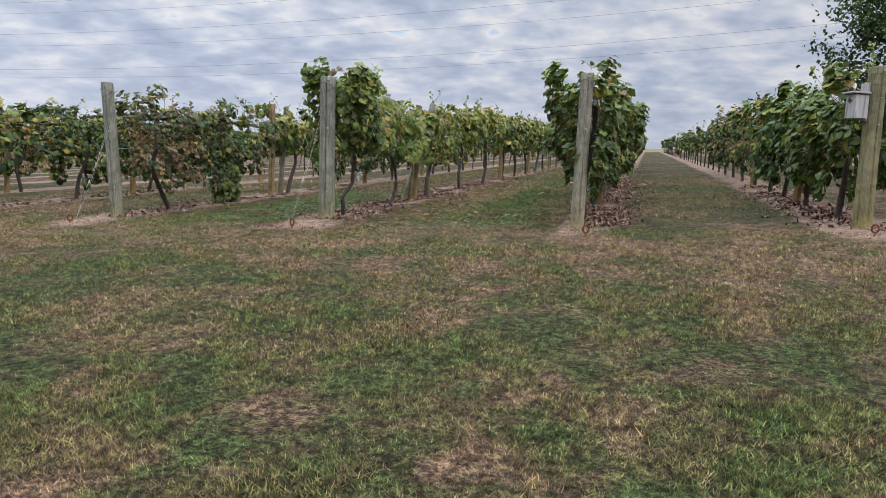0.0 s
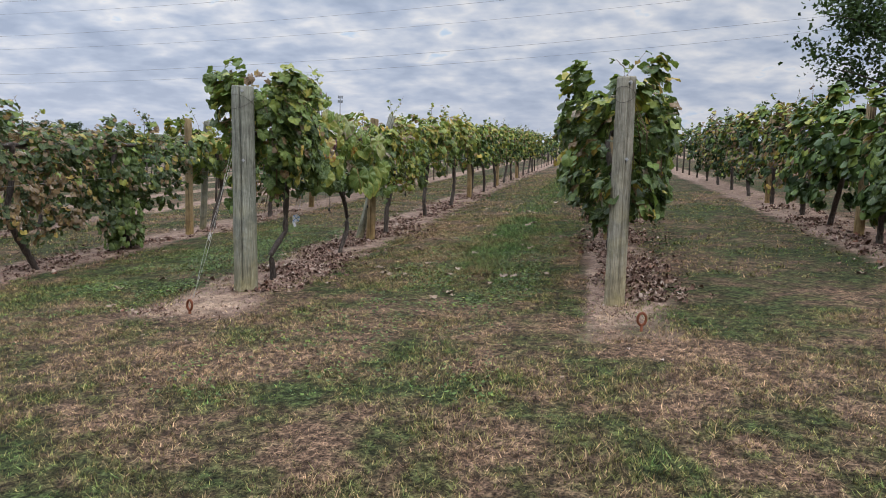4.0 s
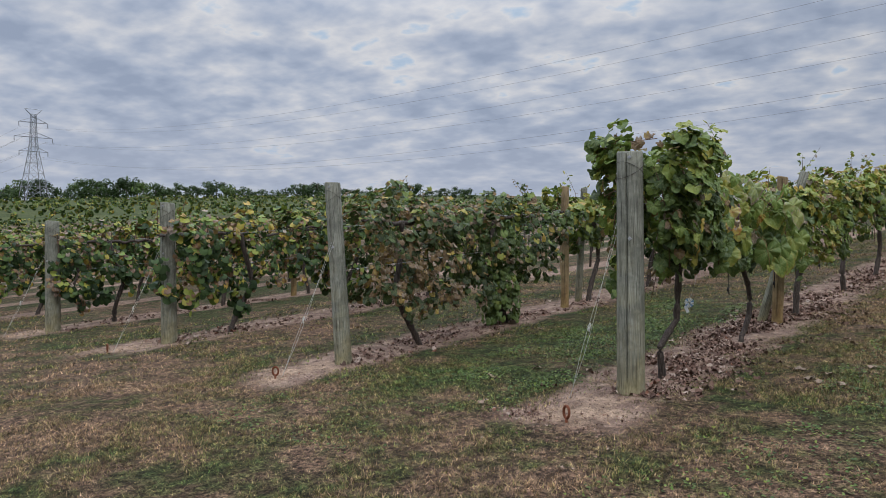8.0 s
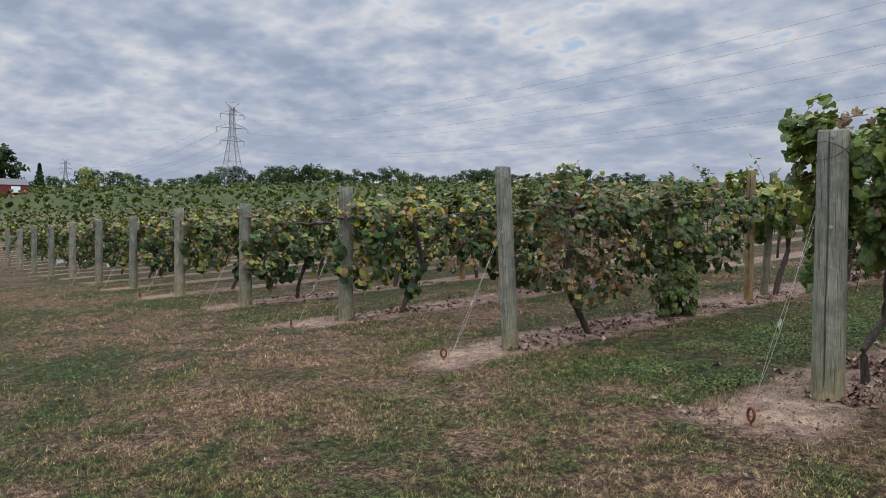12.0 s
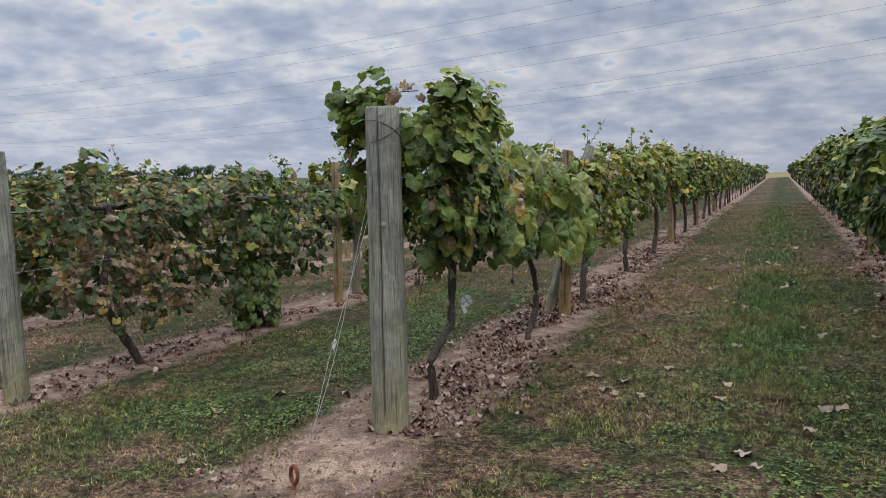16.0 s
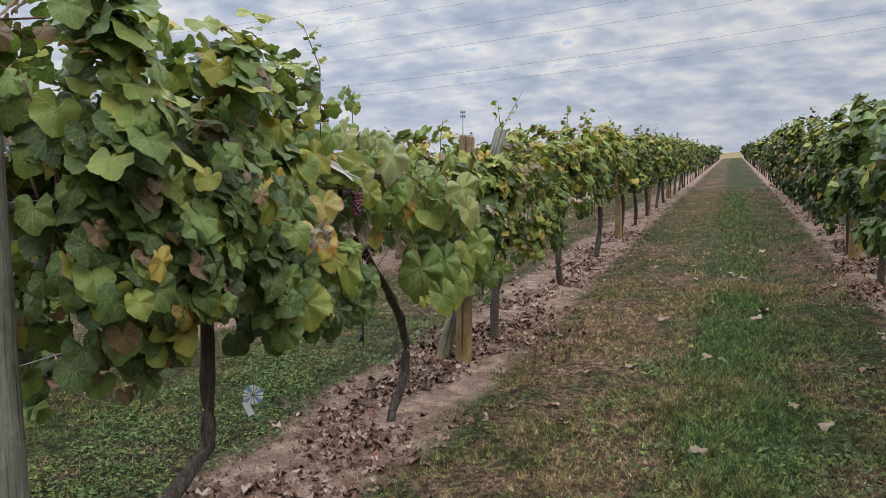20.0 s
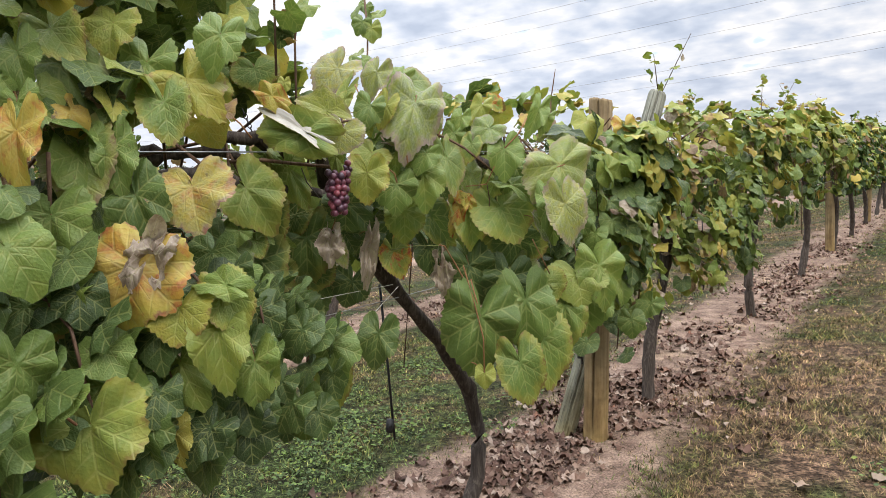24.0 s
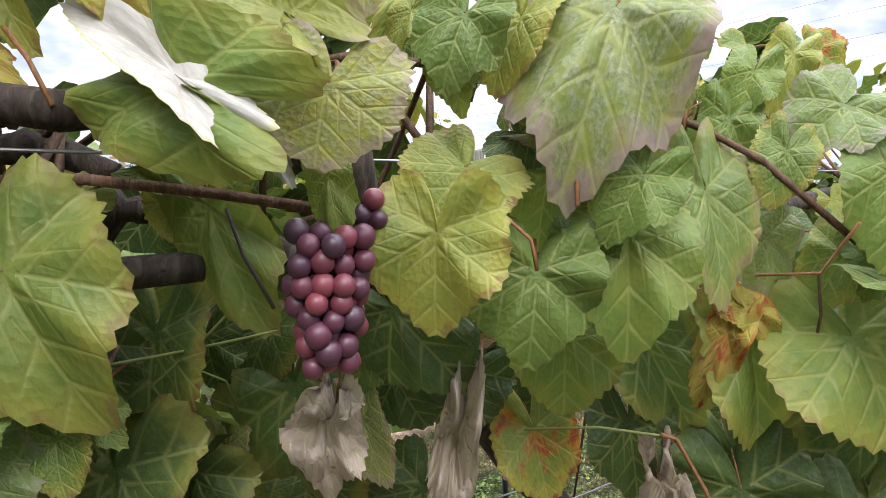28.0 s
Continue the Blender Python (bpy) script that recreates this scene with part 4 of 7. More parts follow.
def shoot(vine, pts, count, seed, size=(0.07, 0.12), tone=0.36):
    """A leafy shoot of a vine along points given from the vine's foot."""
    rng, nr = random.Random(seed), np.random.default_rng(seed)
    part("cane", tube(bmesh.new(), pts, 0.003, 5), M_CANE, vine)
    for i in range(count):
        s = (i + 0.5) / count * (len(pts) - 1)
        p = Vector(pts[int(s)]).lerp(Vector(pts[int(s) + 1]), s - int(s)) + Vector((rng.uniform(-0.07, 0.07), rng.uniform(-0.07, 0.07), rng.uniform(-0.05, 0.05)))
        o = new("leaf", loose_leaf(i % 6, min(0.96, max(0.1, rng.gauss(tone, 0.1 if tone < 0.7 else 0.03)))))
        o.parent = vine
        rot = frames(np.array([[rng.uniform(-0.4, 0.9), -0.6, 0.5 + rng.uniform(-0.3, 0.3)]]), np.array([[rng.uniform(-0.6, 0.6), rng.uniform(-0.4, 0.4), -1.0]]), nr)[0]
        k = rng.uniform(*size)
        o.matrix_basis = Matrix.Translation(p) @ Matrix([list(r) for r in rot]).to_4x4() @ Matrix.Diagonal((k, k, k, 1))


shoot(vine2, [(0.0, -0.50, 1.44), (-0.04, -0.42, 1.60), (-0.07, -0.38, 1.74), (-0.10, -0.36, 1.86)], 13, 210, (0.045, 0.075), 0.44)
shoot(vine1, [(-0.05, -0.5, 1.70), (-0.22, -0.55, 1.84), (-0.36, -0.56, 1.86), (-0.42, -0.52, 1.75), (-0.40, -0.45, 1.45)], 24, 71)
shoot(vine1, [(-0.10, -0.4, 1.25), (-0.28, -0.35, 0.95), (-0.34, -0.30, 0.80), (-0.36, -0.3, 0.70)], 14, 72)
for i, (y, top, low, tone) in enumerate(((0.25, 1.30, 0.72, 0.40), (0.45, 1.35, 0.78, 0.45), (0.68, 1.30, 0.62, 0.38), (0.90, 1.35, 0.70, 0.42), (-1.05, 1.08, 0.80, 0.34))):
    shoot(vine2, [(0.05, y, top), (0.26 + 0.03 * (i % 2), y + 0.02, top - 0.06), (0.30, y + 0.04, (top + low) / 2), (0.27, y + 0.05, low)], 19, 90 + i, (0.075, 0.125), tone)
for i, (y, tone) in enumerate(((0.12, 0.34), (0.26, 0.38), (0.40, 0.26), (0.54, 0.24), (0.62, 0.18), (0.33, 0.24))):
    shoot(vine1, [(0.20, y, 1.22), (0.30, y + 0.02, 1.14), (0.33, y + 0.03, 1.02), (0.30, y + 0.05, 0.88)], 11, 190 + i, (0.08, 0.135), tone)
shoot(vine1, [(0.08, -0.62, 1.72), (0.16, -0.60, 1.50), (0.20, -0.55, 1.20), (0.18, -0.48, 0.92)], 26, 201, (0.075, 0.125), 0.34)
shoot(vine1, [(0.02, -0.45, 1.62), (0.22, -0.40, 1.48), (0.27, -0.36, 1.20)], 18, 202, (0.075, 0.125), 0.40)
shoot(vine1, [(-0.10, -0.62, 1.84), (0.0, -0.66, 1.84), (0.10, -0.55, 1.86)], 9, 74, (0.05, 0.08), 0.90)
shoot(vine1, [(0.12, -0.5, 1.45), (0.18, -0.45, 1.25), (0.2, -0.42, 1.0)], 10, 75, (0.06, 0.09), 0.92)
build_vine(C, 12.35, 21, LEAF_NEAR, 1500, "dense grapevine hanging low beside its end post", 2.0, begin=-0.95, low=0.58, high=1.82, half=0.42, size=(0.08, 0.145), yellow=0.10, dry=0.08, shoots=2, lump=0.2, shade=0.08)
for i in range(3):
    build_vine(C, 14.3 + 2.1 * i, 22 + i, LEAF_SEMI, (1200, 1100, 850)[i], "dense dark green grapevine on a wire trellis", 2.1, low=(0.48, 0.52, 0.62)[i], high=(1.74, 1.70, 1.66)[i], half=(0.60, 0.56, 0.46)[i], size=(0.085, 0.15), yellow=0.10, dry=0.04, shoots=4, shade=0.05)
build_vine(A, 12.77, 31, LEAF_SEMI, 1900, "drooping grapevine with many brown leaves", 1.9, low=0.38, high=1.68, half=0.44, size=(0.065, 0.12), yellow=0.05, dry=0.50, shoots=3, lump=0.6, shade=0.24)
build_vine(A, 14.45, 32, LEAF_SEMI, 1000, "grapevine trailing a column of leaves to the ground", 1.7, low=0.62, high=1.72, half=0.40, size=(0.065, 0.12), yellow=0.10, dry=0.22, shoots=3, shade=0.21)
build_vine(A, 16.6, 33, LEAF_SEMI, 650, "yellowing grapevine on a wire trellis", 2.1, low=0.80, high=1.66, half=0.32, yellow=0.36, dry=0.06, shoots=5)


def trailing_column(x, y):
    """Shoots that hang down to the ground."""
    nr = np.random.default_rng(5)
    n = 420
    z = nr.uniform(0.05, 1.2, n)
    a = nr.uniform(0, 6.28, n)
    r = 0.27 * np.sqrt(nr.uniform(0.1, 1, n))
    p = np.stack([r * np.cos(a), 1.25 * r * np.sin(a), z], 1)
    rot = frames(np.stack([np.cos(a), np.sin(a), 0.5 + 0 * a], 1) + 0.3 * nr.standard_normal((n, 3)), np.stack([0.2 * np.cos(a), 0.2 * np.sin(a), -1 + 0 * a], 1), nr)
    v, t, tn, u = spread(LEAF_NEAR, p, rot, nr.uniform(0.07, 0.12, n), np.clip(0.30 + 0.12 * nr.standard_normal(n), 0, 0.6), nr)
    ob = empty("grapevine", (x, y, gz1(x, y)))
    tagged(link("foliage", tri_mesh("foliage", v, t, tn, u), M_LEAF, ob), kind="stuff")
    part("cane", tube(bmesh.new(), [(0, 0, 0), (0.02, 0.03, 0.5), (0, 0, 1.36)], [0.006, 0.005, 0.004], 6), M_CANE, ob)
    tagged(ob, "column of vine shoots hanging from the wire to the ground", "grapevine", "vines on the trellis")


trailing_column(A, 14.28)
D = row_x(-1)
for i in range(3):
    build_vine(D, 13.0 + 1.9 * i, 41 + i, LEAF_SEMI if i == 0 else LEAF_MID, 1200, "dense dark green grapevine on a wire trellis", 2.0, low=0.36, high=(1.70, 1.68, 1.66)[i], half=0.46, size=(0.10, 0.16), yellow=0.05, dry=0.03, shoots=5)

mid = []
for i in range(8):
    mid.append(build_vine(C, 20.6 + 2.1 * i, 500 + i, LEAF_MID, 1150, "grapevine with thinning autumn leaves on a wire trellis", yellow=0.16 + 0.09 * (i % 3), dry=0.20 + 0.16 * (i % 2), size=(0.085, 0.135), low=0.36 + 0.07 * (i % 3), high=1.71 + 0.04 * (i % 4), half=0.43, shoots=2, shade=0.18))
thin = []
for i in range(4):
    thin.append(build_vine(B, 23.1 + 2.1 * i, 540 + i, LEAF_MID, 950, "grapevine with bare lower trunk and yellowing top leaves", yellow=0.30 + 0.06 * (i % 3), dry=0.18, size=(0.085, 0.135), low=0.80 + 0.05 * (i % 3), high=1.78 + 0.03 * (i % 2), half=0.40, shoots=3, shade=0.04))
step = 0
for k in range(-2, 15):
    if k == 0:
        continue
    start, count = {1: (31.5, 5), 2: (18.7, 7), -1: (18.2, 6), -2: (12.3, 4)}.get(k, (12.5, 4 if k < 7 else 2))
    for i in range(count):
        x, y = row_x(k), start + 2.1 * i
        step += 1
        copy_thing(thin[i % 4] if k == 1 else mid[(step * 3) % 8], pose(x, y, gz1(x, y), 0, 0, 180 * (step % 2)))


def far_row(k, y0, y1, per_m, size, tops=0.0):
    rng = np.random.default_rng(900 + k)
    n = int((y1 - y0) * per_m)
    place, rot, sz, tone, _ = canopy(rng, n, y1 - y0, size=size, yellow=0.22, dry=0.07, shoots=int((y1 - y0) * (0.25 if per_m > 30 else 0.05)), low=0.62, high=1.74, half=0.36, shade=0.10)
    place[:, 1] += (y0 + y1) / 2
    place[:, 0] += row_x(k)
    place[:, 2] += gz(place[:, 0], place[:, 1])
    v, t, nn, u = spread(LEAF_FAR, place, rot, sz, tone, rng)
    tagged(link("far_vines", tri_mesh("far_vines", v, t, nn), M_FARLEAF), "distant row of green and yellow grapevines", "vineyard", kind="stuff")
    # their trunks
    ys = np.arange(y0 + 1, y1, 2.1)
    if k < 7:
        bm = bmesh.new()
        for y in ys:
            x = row_x(k)
            tube(bm, [(x, y, gz1(x, y) - 0.05), (x + rng.uniform(-0.06, 0.06), y + rng.uniform(-0.1, 0.1), gz1(x, y) + 0.5), (x, y + rng.uniform(-0.2, 0.2), gz1(x, y) + 1.3)], 0.03, 5)
        tagged(part("far_trunks", bm, M_BARK), "thin dark vine trunks down a row", "vineyard", kind="stuff")


for k in range(40, 92):
    far_row(k, 8, 240, 2.2, (0.75, 1.2))
for k in range(12, 40):
    far_row(k, 119, 240, 3.5, (0.6, 1.0))
for k in range(-2, 40):
    begin = {1: 41.0, 0: 37.0, 2: 33.0, -1: 31.0, -2: 20.5}.get(k, 22.8 if k < 7 else (18.6 if k < 15 else 11.4))
    far_row(k, begin - 1.0, 62, 60 if k < 5 else 20, (0.15, 0.23) if k < 5 else (0.26, 0.38))
    far_row(k, 62, 119, 16 if k < 5 else 9, (0.28, 0.42) if k < 5 else (0.36, 0.55))


def trellis_wire(k, z, y1=60.0):
    x = row_x(k)
    ys = np.linspace(END_Y, y1, 24)
    bm = tube(bmesh.new(), [(x, y, gz1(x, y) + z + 0.01 * math.sin(y * 2)) for y in ys], 0.0016, 4)
    tagged(part("trellis_wire", bm, M_WIRE), "thin galvanised wire along the vine row", "wire", "trellis wires")


for k in range(-1, 5):
    trellis_wire(k, CORDON + 0.02)
    trellis_wire(k, 0.95)


# ---------------------------------------------------------------- the bunch and the leaves round it
HERO = 0


def hero_leaf(at, tip, tone, face, wide=1.0, age=0.0, mildew=0.0):
    """A leaf from its stalk to its tip, with the way its upper side faces, how broad, aged and mildewed it is."""
    global HERO
    HERO += 1
    rng = np.random.default_rng(3000 + HERO)
    at, tip = Vector(at), Vector(tip)
    d = tip - at
    size = d.length / 0.60
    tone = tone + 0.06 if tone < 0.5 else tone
    rot = frames(np.array([face]), np.array([d]), rng)[0]
    v, t, u = LEAF_HERO[(HERO * 7) % len(LEAF_HERO)]
    v = v * (1 + 0.04 * rng.standard_normal(3))
    # no leaf lies flat: its rim droops or curls and it folds along the midrib
    fold, droop, wave = rng.uniform(-0.16, 0.12), rng.uniform(-0.12, 0.14), rng.uniform(0, 6.28)
    q = (v[:, :2] ** 2).sum(1)
    v = np.stack([v[:, 0], v[:, 1], v[:, 2] - fold * np.abs(v[:, 0]) * 0.7 - droop * q + 0.05 * q * np.sin(9 * v[:, 0] + wave)], 1)
    if tone > 1.1:
        v = v * np.array([1, 1, 0.5])
    dry = 0.97 <= tone <= 1.05
    if dry:
        wide *= 1.5
        crumple = np.array([noise.noise(Vector((a * 4 + HERO, b * 4, 1.0))) for a, b, _ in v])
        crease = np.array([noise.noise(Vector((a * 9, b * 9, HERO))) for a, b, _ in v])
        v = np.stack([v[:, 0] * (0.62 - 0.5 * v[:, 1]) + 0.12 * crumple, v[:, 1] + 0.10 * crease, v[:, 2] + 0.30 * crumple + 0.14 * crease], 1)
    me = tri_mesh("leaf", v, t, np.full(len(v), min(tone, 1.0)), u)
    rings = np.concatenate([[0.0], np.repeat(np.arange(1, 7) / 6, 76)])
    for nm, val in (("rim", rings), ("age", np.full(len(v), age)), ("mildew", np.full(len(v), mildew))):
        me.attributes.new(nm, "FLOAT", "POINT").data.foreach_set("value", val.astype(np.float32))
    label = "pale underside of a turned leaf edge" if tone > 1.1 else ("curled dry leaf" if dry else ("leaf grey with mildew" if mildew > 0.7 else ("yellowing leaf" if tone > 0.68 else "")))
    ob = link("leaf", me, M_PALE if tone > 1.1 else M_LEAF, vine2, label)
    m = Matrix.Translation(at) @ Matrix([list(r) for r in rot]).to_4x4() @ Matrix.Diagonal((size * wide, size, size, 1))
    ob.matrix_basis = vine2.matrix_basis.inverted() @ m
    # its stalk runs back into the canopy
    bm = bmesh.new()
    back = Vector((-0.05 + rng.uniform(-0.02, 0.02), 0.03 + rng.uniform(-0.02, 0.02), 0.02))
    b = m.to_3x3().inverted() @ back
    mid = b * 0.35 + Vector((rng.uniform(-0.08, 0.08), 0.22, -0.10))
    tube(bm, [mid * 2 * u1 * (1 - u1) + b * u1 * u1 for u1 in np.linspace(0, 1, 7)], [(0.0012 + 0.0005 * u1) / size for u1 in np.linspace(0, 1, 7)], 6)
    part("stalk", bm, M_STALK, ob, "thin reddish leaf stalk")


def inside(bm, mat, name, label=""):
    """A part of the second vine, given in world metres."""
    ob = part(name, bm, mat, vine2, label)
    ob.matrix_basis = vine2.matrix_basis.inverted()
    return ob


# the leaves round the bunch, and those of the neighbour that reach over to it
# the darkest tones, low and behind the bunch, carry shade as leaf colour
hero_leaf((-3.560, 13.387, 1.414), (-3.551, 13.378, 1.333), 0.60, (0.67, -0.73, 0.15), 0.86, 0.5, 0.0)
hero_leaf((-3.538, 13.474, 1.384), (-3.526, 13.460, 1.312), 0.46, (0.72, -0.64, 0.25), 0.97, 0.0, 0.0)
hero_leaf((-3.503, 13.543, 1.416), (-3.476, 13.523, 1.323), 0.52, (0.64, -0.69, 0.34), 0.77, 0.0, 0.0)
hero_leaf((-3.487, 13.628, 1.456), (-3.456, 13.631, 1.362), 0.55, (0.92, -0.26, 0.30), 0.69, 0.5, 0.3)
hero_leaf((-3.479, 13.526, 1.464), (-3.487, 13.497, 1.418), 0.40, (0.64, -0.69, 0.34), 0.92, 0.0, 0.0)
hero_leaf((-3.716, 13.274, 1.426), (-3.676, 13.296, 1.330), 0.50, (0.74, -0.66, 0.15), 0.50, 0.3, 0.0)
hero_leaf((-3.703, 13.127, 1.377), (-3.638, 13.152, 1.288), 0.51, (0.70, -0.63, 0.34), 0.93, 0.4, 0.0)
hero_leaf((-3.538, 13.279, 1.507), (-3.539, 13.267, 1.451), 0.62, (0.67, -0.73, 0.15), 1.16, 0.3, 0.8)
hero_leaf((-3.577, 13.266, 1.554), (-3.660, 13.241, 1.609), 0.64, (0.52, -0.70, 0.49), 0.49, 0.2, 0.4)
hero_leaf((-3.655, 13.173, 1.586), (-3.597, 13.206, 1.549), 0.75, (0.65, -0.58, 0.49), 0.55, 0.9, 0.0)
hero_leaf((-3.593, 13.207, 1.501), (-3.720, 13.151, 1.536), 0.50, (0.43, -0.89, 0.14), 0.49, 0.3, 0.0)
hero_leaf((-3.587, 13.201, 1.506), (-3.678, 13.150, 1.573), 1.30, (0.67, -0.49, 0.55), 0.22, 0.0, 0.0)
hero_leaf((-3.629, 13.271, 1.492), (-3.599, 13.286, 1.447), 1.30, (0.76, -0.55, 0.33), 0.33, 0.0, 0.0)
hero_leaf((-3.499, 13.507, 1.592), (-3.474, 13.435, 1.474), 0.59, (0.65, -0.58, 0.49), 0.76, 0.4, 1.0)
hero_leaf((-3.538, 13.508, 1.495), (-3.461, 13.569, 1.480), 0.62, (0.61, -0.67, 0.42), 0.23, 0.5, 1.0)
hero_leaf((-3.583, 13.433, 1.465), (-3.587, 13.396, 1.428), 0.49, (0.56, -0.61, 0.56), 1.41, 0.5, 0.0)
hero_leaf((-3.573, 13.480, 1.495), (-3.551, 13.489, 1.479), 0.20, (0.61, -0.67, 0.42), 1.55, 0.0, 0.0)
hero_leaf((-3.668, 13.427, 1.339), (-3.611, 13.465, 1.271), 0.26, (0.67, -0.73, 0.15), 0.72, 0.0, 0.0)
hero_leaf((-3.607, 13.592, 1.314), (-3.595, 13.585, 1.223), 0.46, (0.67, -0.73, 0.15), 0.85, 0.2, 0.0)
hero_leaf((-3.500, 13.748, 1.309), (-3.472, 13.756, 1.195), 0.45, (0.80, -0.58, 0.15), 0.65, 0.5, 0.0)
hero_leaf((-3.592, 13.694, 1.304), (-3.525, 13.721, 1.205), 0.33, (0.66, -0.71, 0.25), 0.54, 0.4, 0.0)
hero_leaf((-3.505, 13.713, 1.321), (-3.521, 13.686, 1.249), 0.75, (0.42, -0.88, 0.23), 0.40, 1.0, 0.0)
hero_leaf((-3.492, 13.719, 1.346), (-3.457, 13.738, 1.320), 0.75, (0.64, -0.69, 0.34), 0.58, 1.0, 0.0)
hero_leaf((-3.428, 13.807, 1.322), (-3.366, 13.806, 1.220), 0.50, (0.68, -0.60, 0.42), 1.08, 0.4, 0.0)
hero_leaf((-3.383, 13.757, 1.482), (-3.363, 13.733, 1.405), 0.47, (0.63, -0.68, 0.38), 0.80, 0.0, 0.0)
hero_leaf((-3.388, 13.824, 1.436), (-3.399, 13.784, 1.374), 0.32, (0.64, -0.69, 0.34), 0.88, 0.0, 0.0)
hero_leaf((-3.376, 13.781, 1.383), (-3.298, 13.801, 1.346), 0.56, (0.47, -0.52, 0.71), 0.52, 0.0, 0.0)
hero_leaf((-3.435, 13.892, 1.228), (-3.416, 13.918, 1.097), 0.25, (0.68, -0.73, -0.05), 0.91, 0.5, 0.0)
hero_leaf((-3.436, 13.901, 1.135), (-3.421, 13.893, 1.032), 0.58, (0.67, -0.73, 0.15), 0.94, 0.0, 0.6)
hero_leaf((-3.259, 13.841, 1.437), (-3.206, 13.863, 1.337), 0.60, (0.81, -0.48, 0.33), 1.26, 0.2, 0.5)
hero_leaf((-3.250, 13.767, 1.337), (-3.220, 13.742, 1.231), 0.50, (0.49, -0.81, 0.33), 0.46, 0.0, 0.0)
hero_leaf((-3.192, 13.738, 1.330), (-3.168, 13.743, 1.223), 0.62, (0.80, -0.58, 0.15), 0.66, 0.2, 0.8)
hero_leaf((-3.295, 14.026, 1.113), (-3.257, 14.003, 1.039), 0.54, (0.59, -0.64, 0.49), 1.48, 0.0, 0.0)
hero_leaf((-3.280, 13.768, 1.277), (-3.247, 13.779, 1.220), 0.45, (0.66, -0.71, 0.25), 0.22, 0.0, 1.0)
hero_leaf((-3.782, 13.393, 1.249), (-3.770, 13.377, 1.120), 0.32, (0.67, -0.73, 0.15), 0.83, 0.4, 0.0)
hero_leaf((-3.703, 13.421, 1.229), (-3.675, 13.433, 1.162), 0.60, (0.67, -0.73, 0.15), 0.47, 0.5, 0.7)
hero_leaf((-3.665, 13.364, 1.249), (-3.656, 13.350, 1.186), 1.00, (0.66, -0.71, 0.25), 0.71, 0.0, 0.0)
hero_leaf((-3.640, 13.489, 1.232), (-3.640, 13.466, 1.123), 1.00, (0.67, -0.73, 0.15), 0.26, 0.0, 0.0)
hero_leaf((-3.560, 13.700, 1.155), (-3.542, 13.697, 1.066), 1.00, (0.67, -0.73, 0.15), 0.41, 0.0, 0.0)
hero_leaf((-3.661, 13.610, 1.200), (-3.630, 13.611, 1.120), 0.56, (0.66, -0.71, 0.25), 0.68, 1.0, 0.0)
hero_leaf((-3.599, 13.693, 1.208), (-3.578, 13.694, 1.123), 0.22, (0.67, -0.73, 0.15), 0.72, 0.0, 0.0)
hero_leaf((-3.526, 13.782, 1.177), (-3.493, 13.792, 1.080), 0.29, (0.67, -0.73, 0.15), 0.59, 0.4, 0.0)
hero_leaf((-3.484, 13.822, 1.125), (-3.459, 13.828, 1.044), 0.20, (0.67, -0.73, 0.15), 0.75, 0.0, 0.0)
hero_leaf((-3.719, 13.164, 1.252), (-3.697, 13.160, 1.215), 0.45, (0.61, -0.67, 0.42), 0.89, 0.5, 0.0)
hero_leaf((-3.811, 13.243, 1.176), (-3.771, 13.267, 1.139), 0.26, (0.66, -0.71, 0.25), 1.09, 0.0, 0.0)
hero_leaf((-3.737, 13.117, 1.239), (-3.696, 13.127, 1.202), 0.42, (0.59, -0.64, 0.49), 0.94, 0.0, 0.4)
hero_leaf((-3.709, 13.109, 1.278), (-3.700, 13.096, 1.245), 0.42, (0.61, -0.67, 0.42), 1.12, 0.0, 0.0)
hero_leaf((-3.830, 13.342, 1.181), (-3.819, 13.339, 1.119), 0.60, (0.67, -0.73, 0.15), 0.59, 0.5, 0.8)
hero_leaf((-3.814, 13.303, 1.168), (-3.830, 13.275, 1.100), 0.29, (0.67, -0.73, 0.15), 0.96, 0.4, 0.0)
hero_leaf((-3.724, 13.185, 1.270), (-3.695, 13.195, 1.252), 0.45, (0.56, -0.61, 0.56), 0.85, 0.0, 0.0)
hero_leaf((-3.859, 13.147, 1.660), (-3.799, 13.170, 1.612), 0.34, (0.50, -0.83, 0.24), 0.78, 0.0, 0.0)
hero_leaf((-3.807, 13.253, 1.677), (-3.784, 13.246, 1.620), 0.47, (0.64, -0.69, 0.34), 1.28, 0.5, 0.0)
hero_leaf((-3.809, 13.126, 1.619), (-3.761, 13.137, 1.550), 0.62, (0.64, -0.69, 0.34), 0.57, 0.5, 0.0)
hero_leaf((-3.806, 13.114, 1.545), (-3.764, 13.136, 1.518), 0.75, (0.61, -0.67, 0.42), 0.42, 0.9, 0.0)
hero_leaf((-3.705, 13.256, 1.632), (-3.699, 13.247, 1.602), 0.60, (0.64, -0.69, 0.34), 0.65, 0.0, 0.0)
hero_leaf((-3.744, 13.487, 1.703), (-3.763, 13.413, 1.630), 0.64, (0.59, -0.64, 0.49), 0.71, 0.4, 1.0)
hero_leaf((-3.635, 13.522, 1.685), (-3.647, 13.496, 1.619), 0.62, (0.50, -0.83, 0.24), 0.74, 0.3, 1.0)
hero_leaf((-3.568, 13.413, 1.581), (-3.562, 13.384, 1.526), 0.50, (0.61, -0.67, 0.42), 0.85, 0.0, 0.0)
hero_leaf((-3.585, 13.413, 1.550), (-3.565, 13.411, 1.508), 0.58, (0.64, -0.69, 0.34), 0.66, 0.0, 0.0)
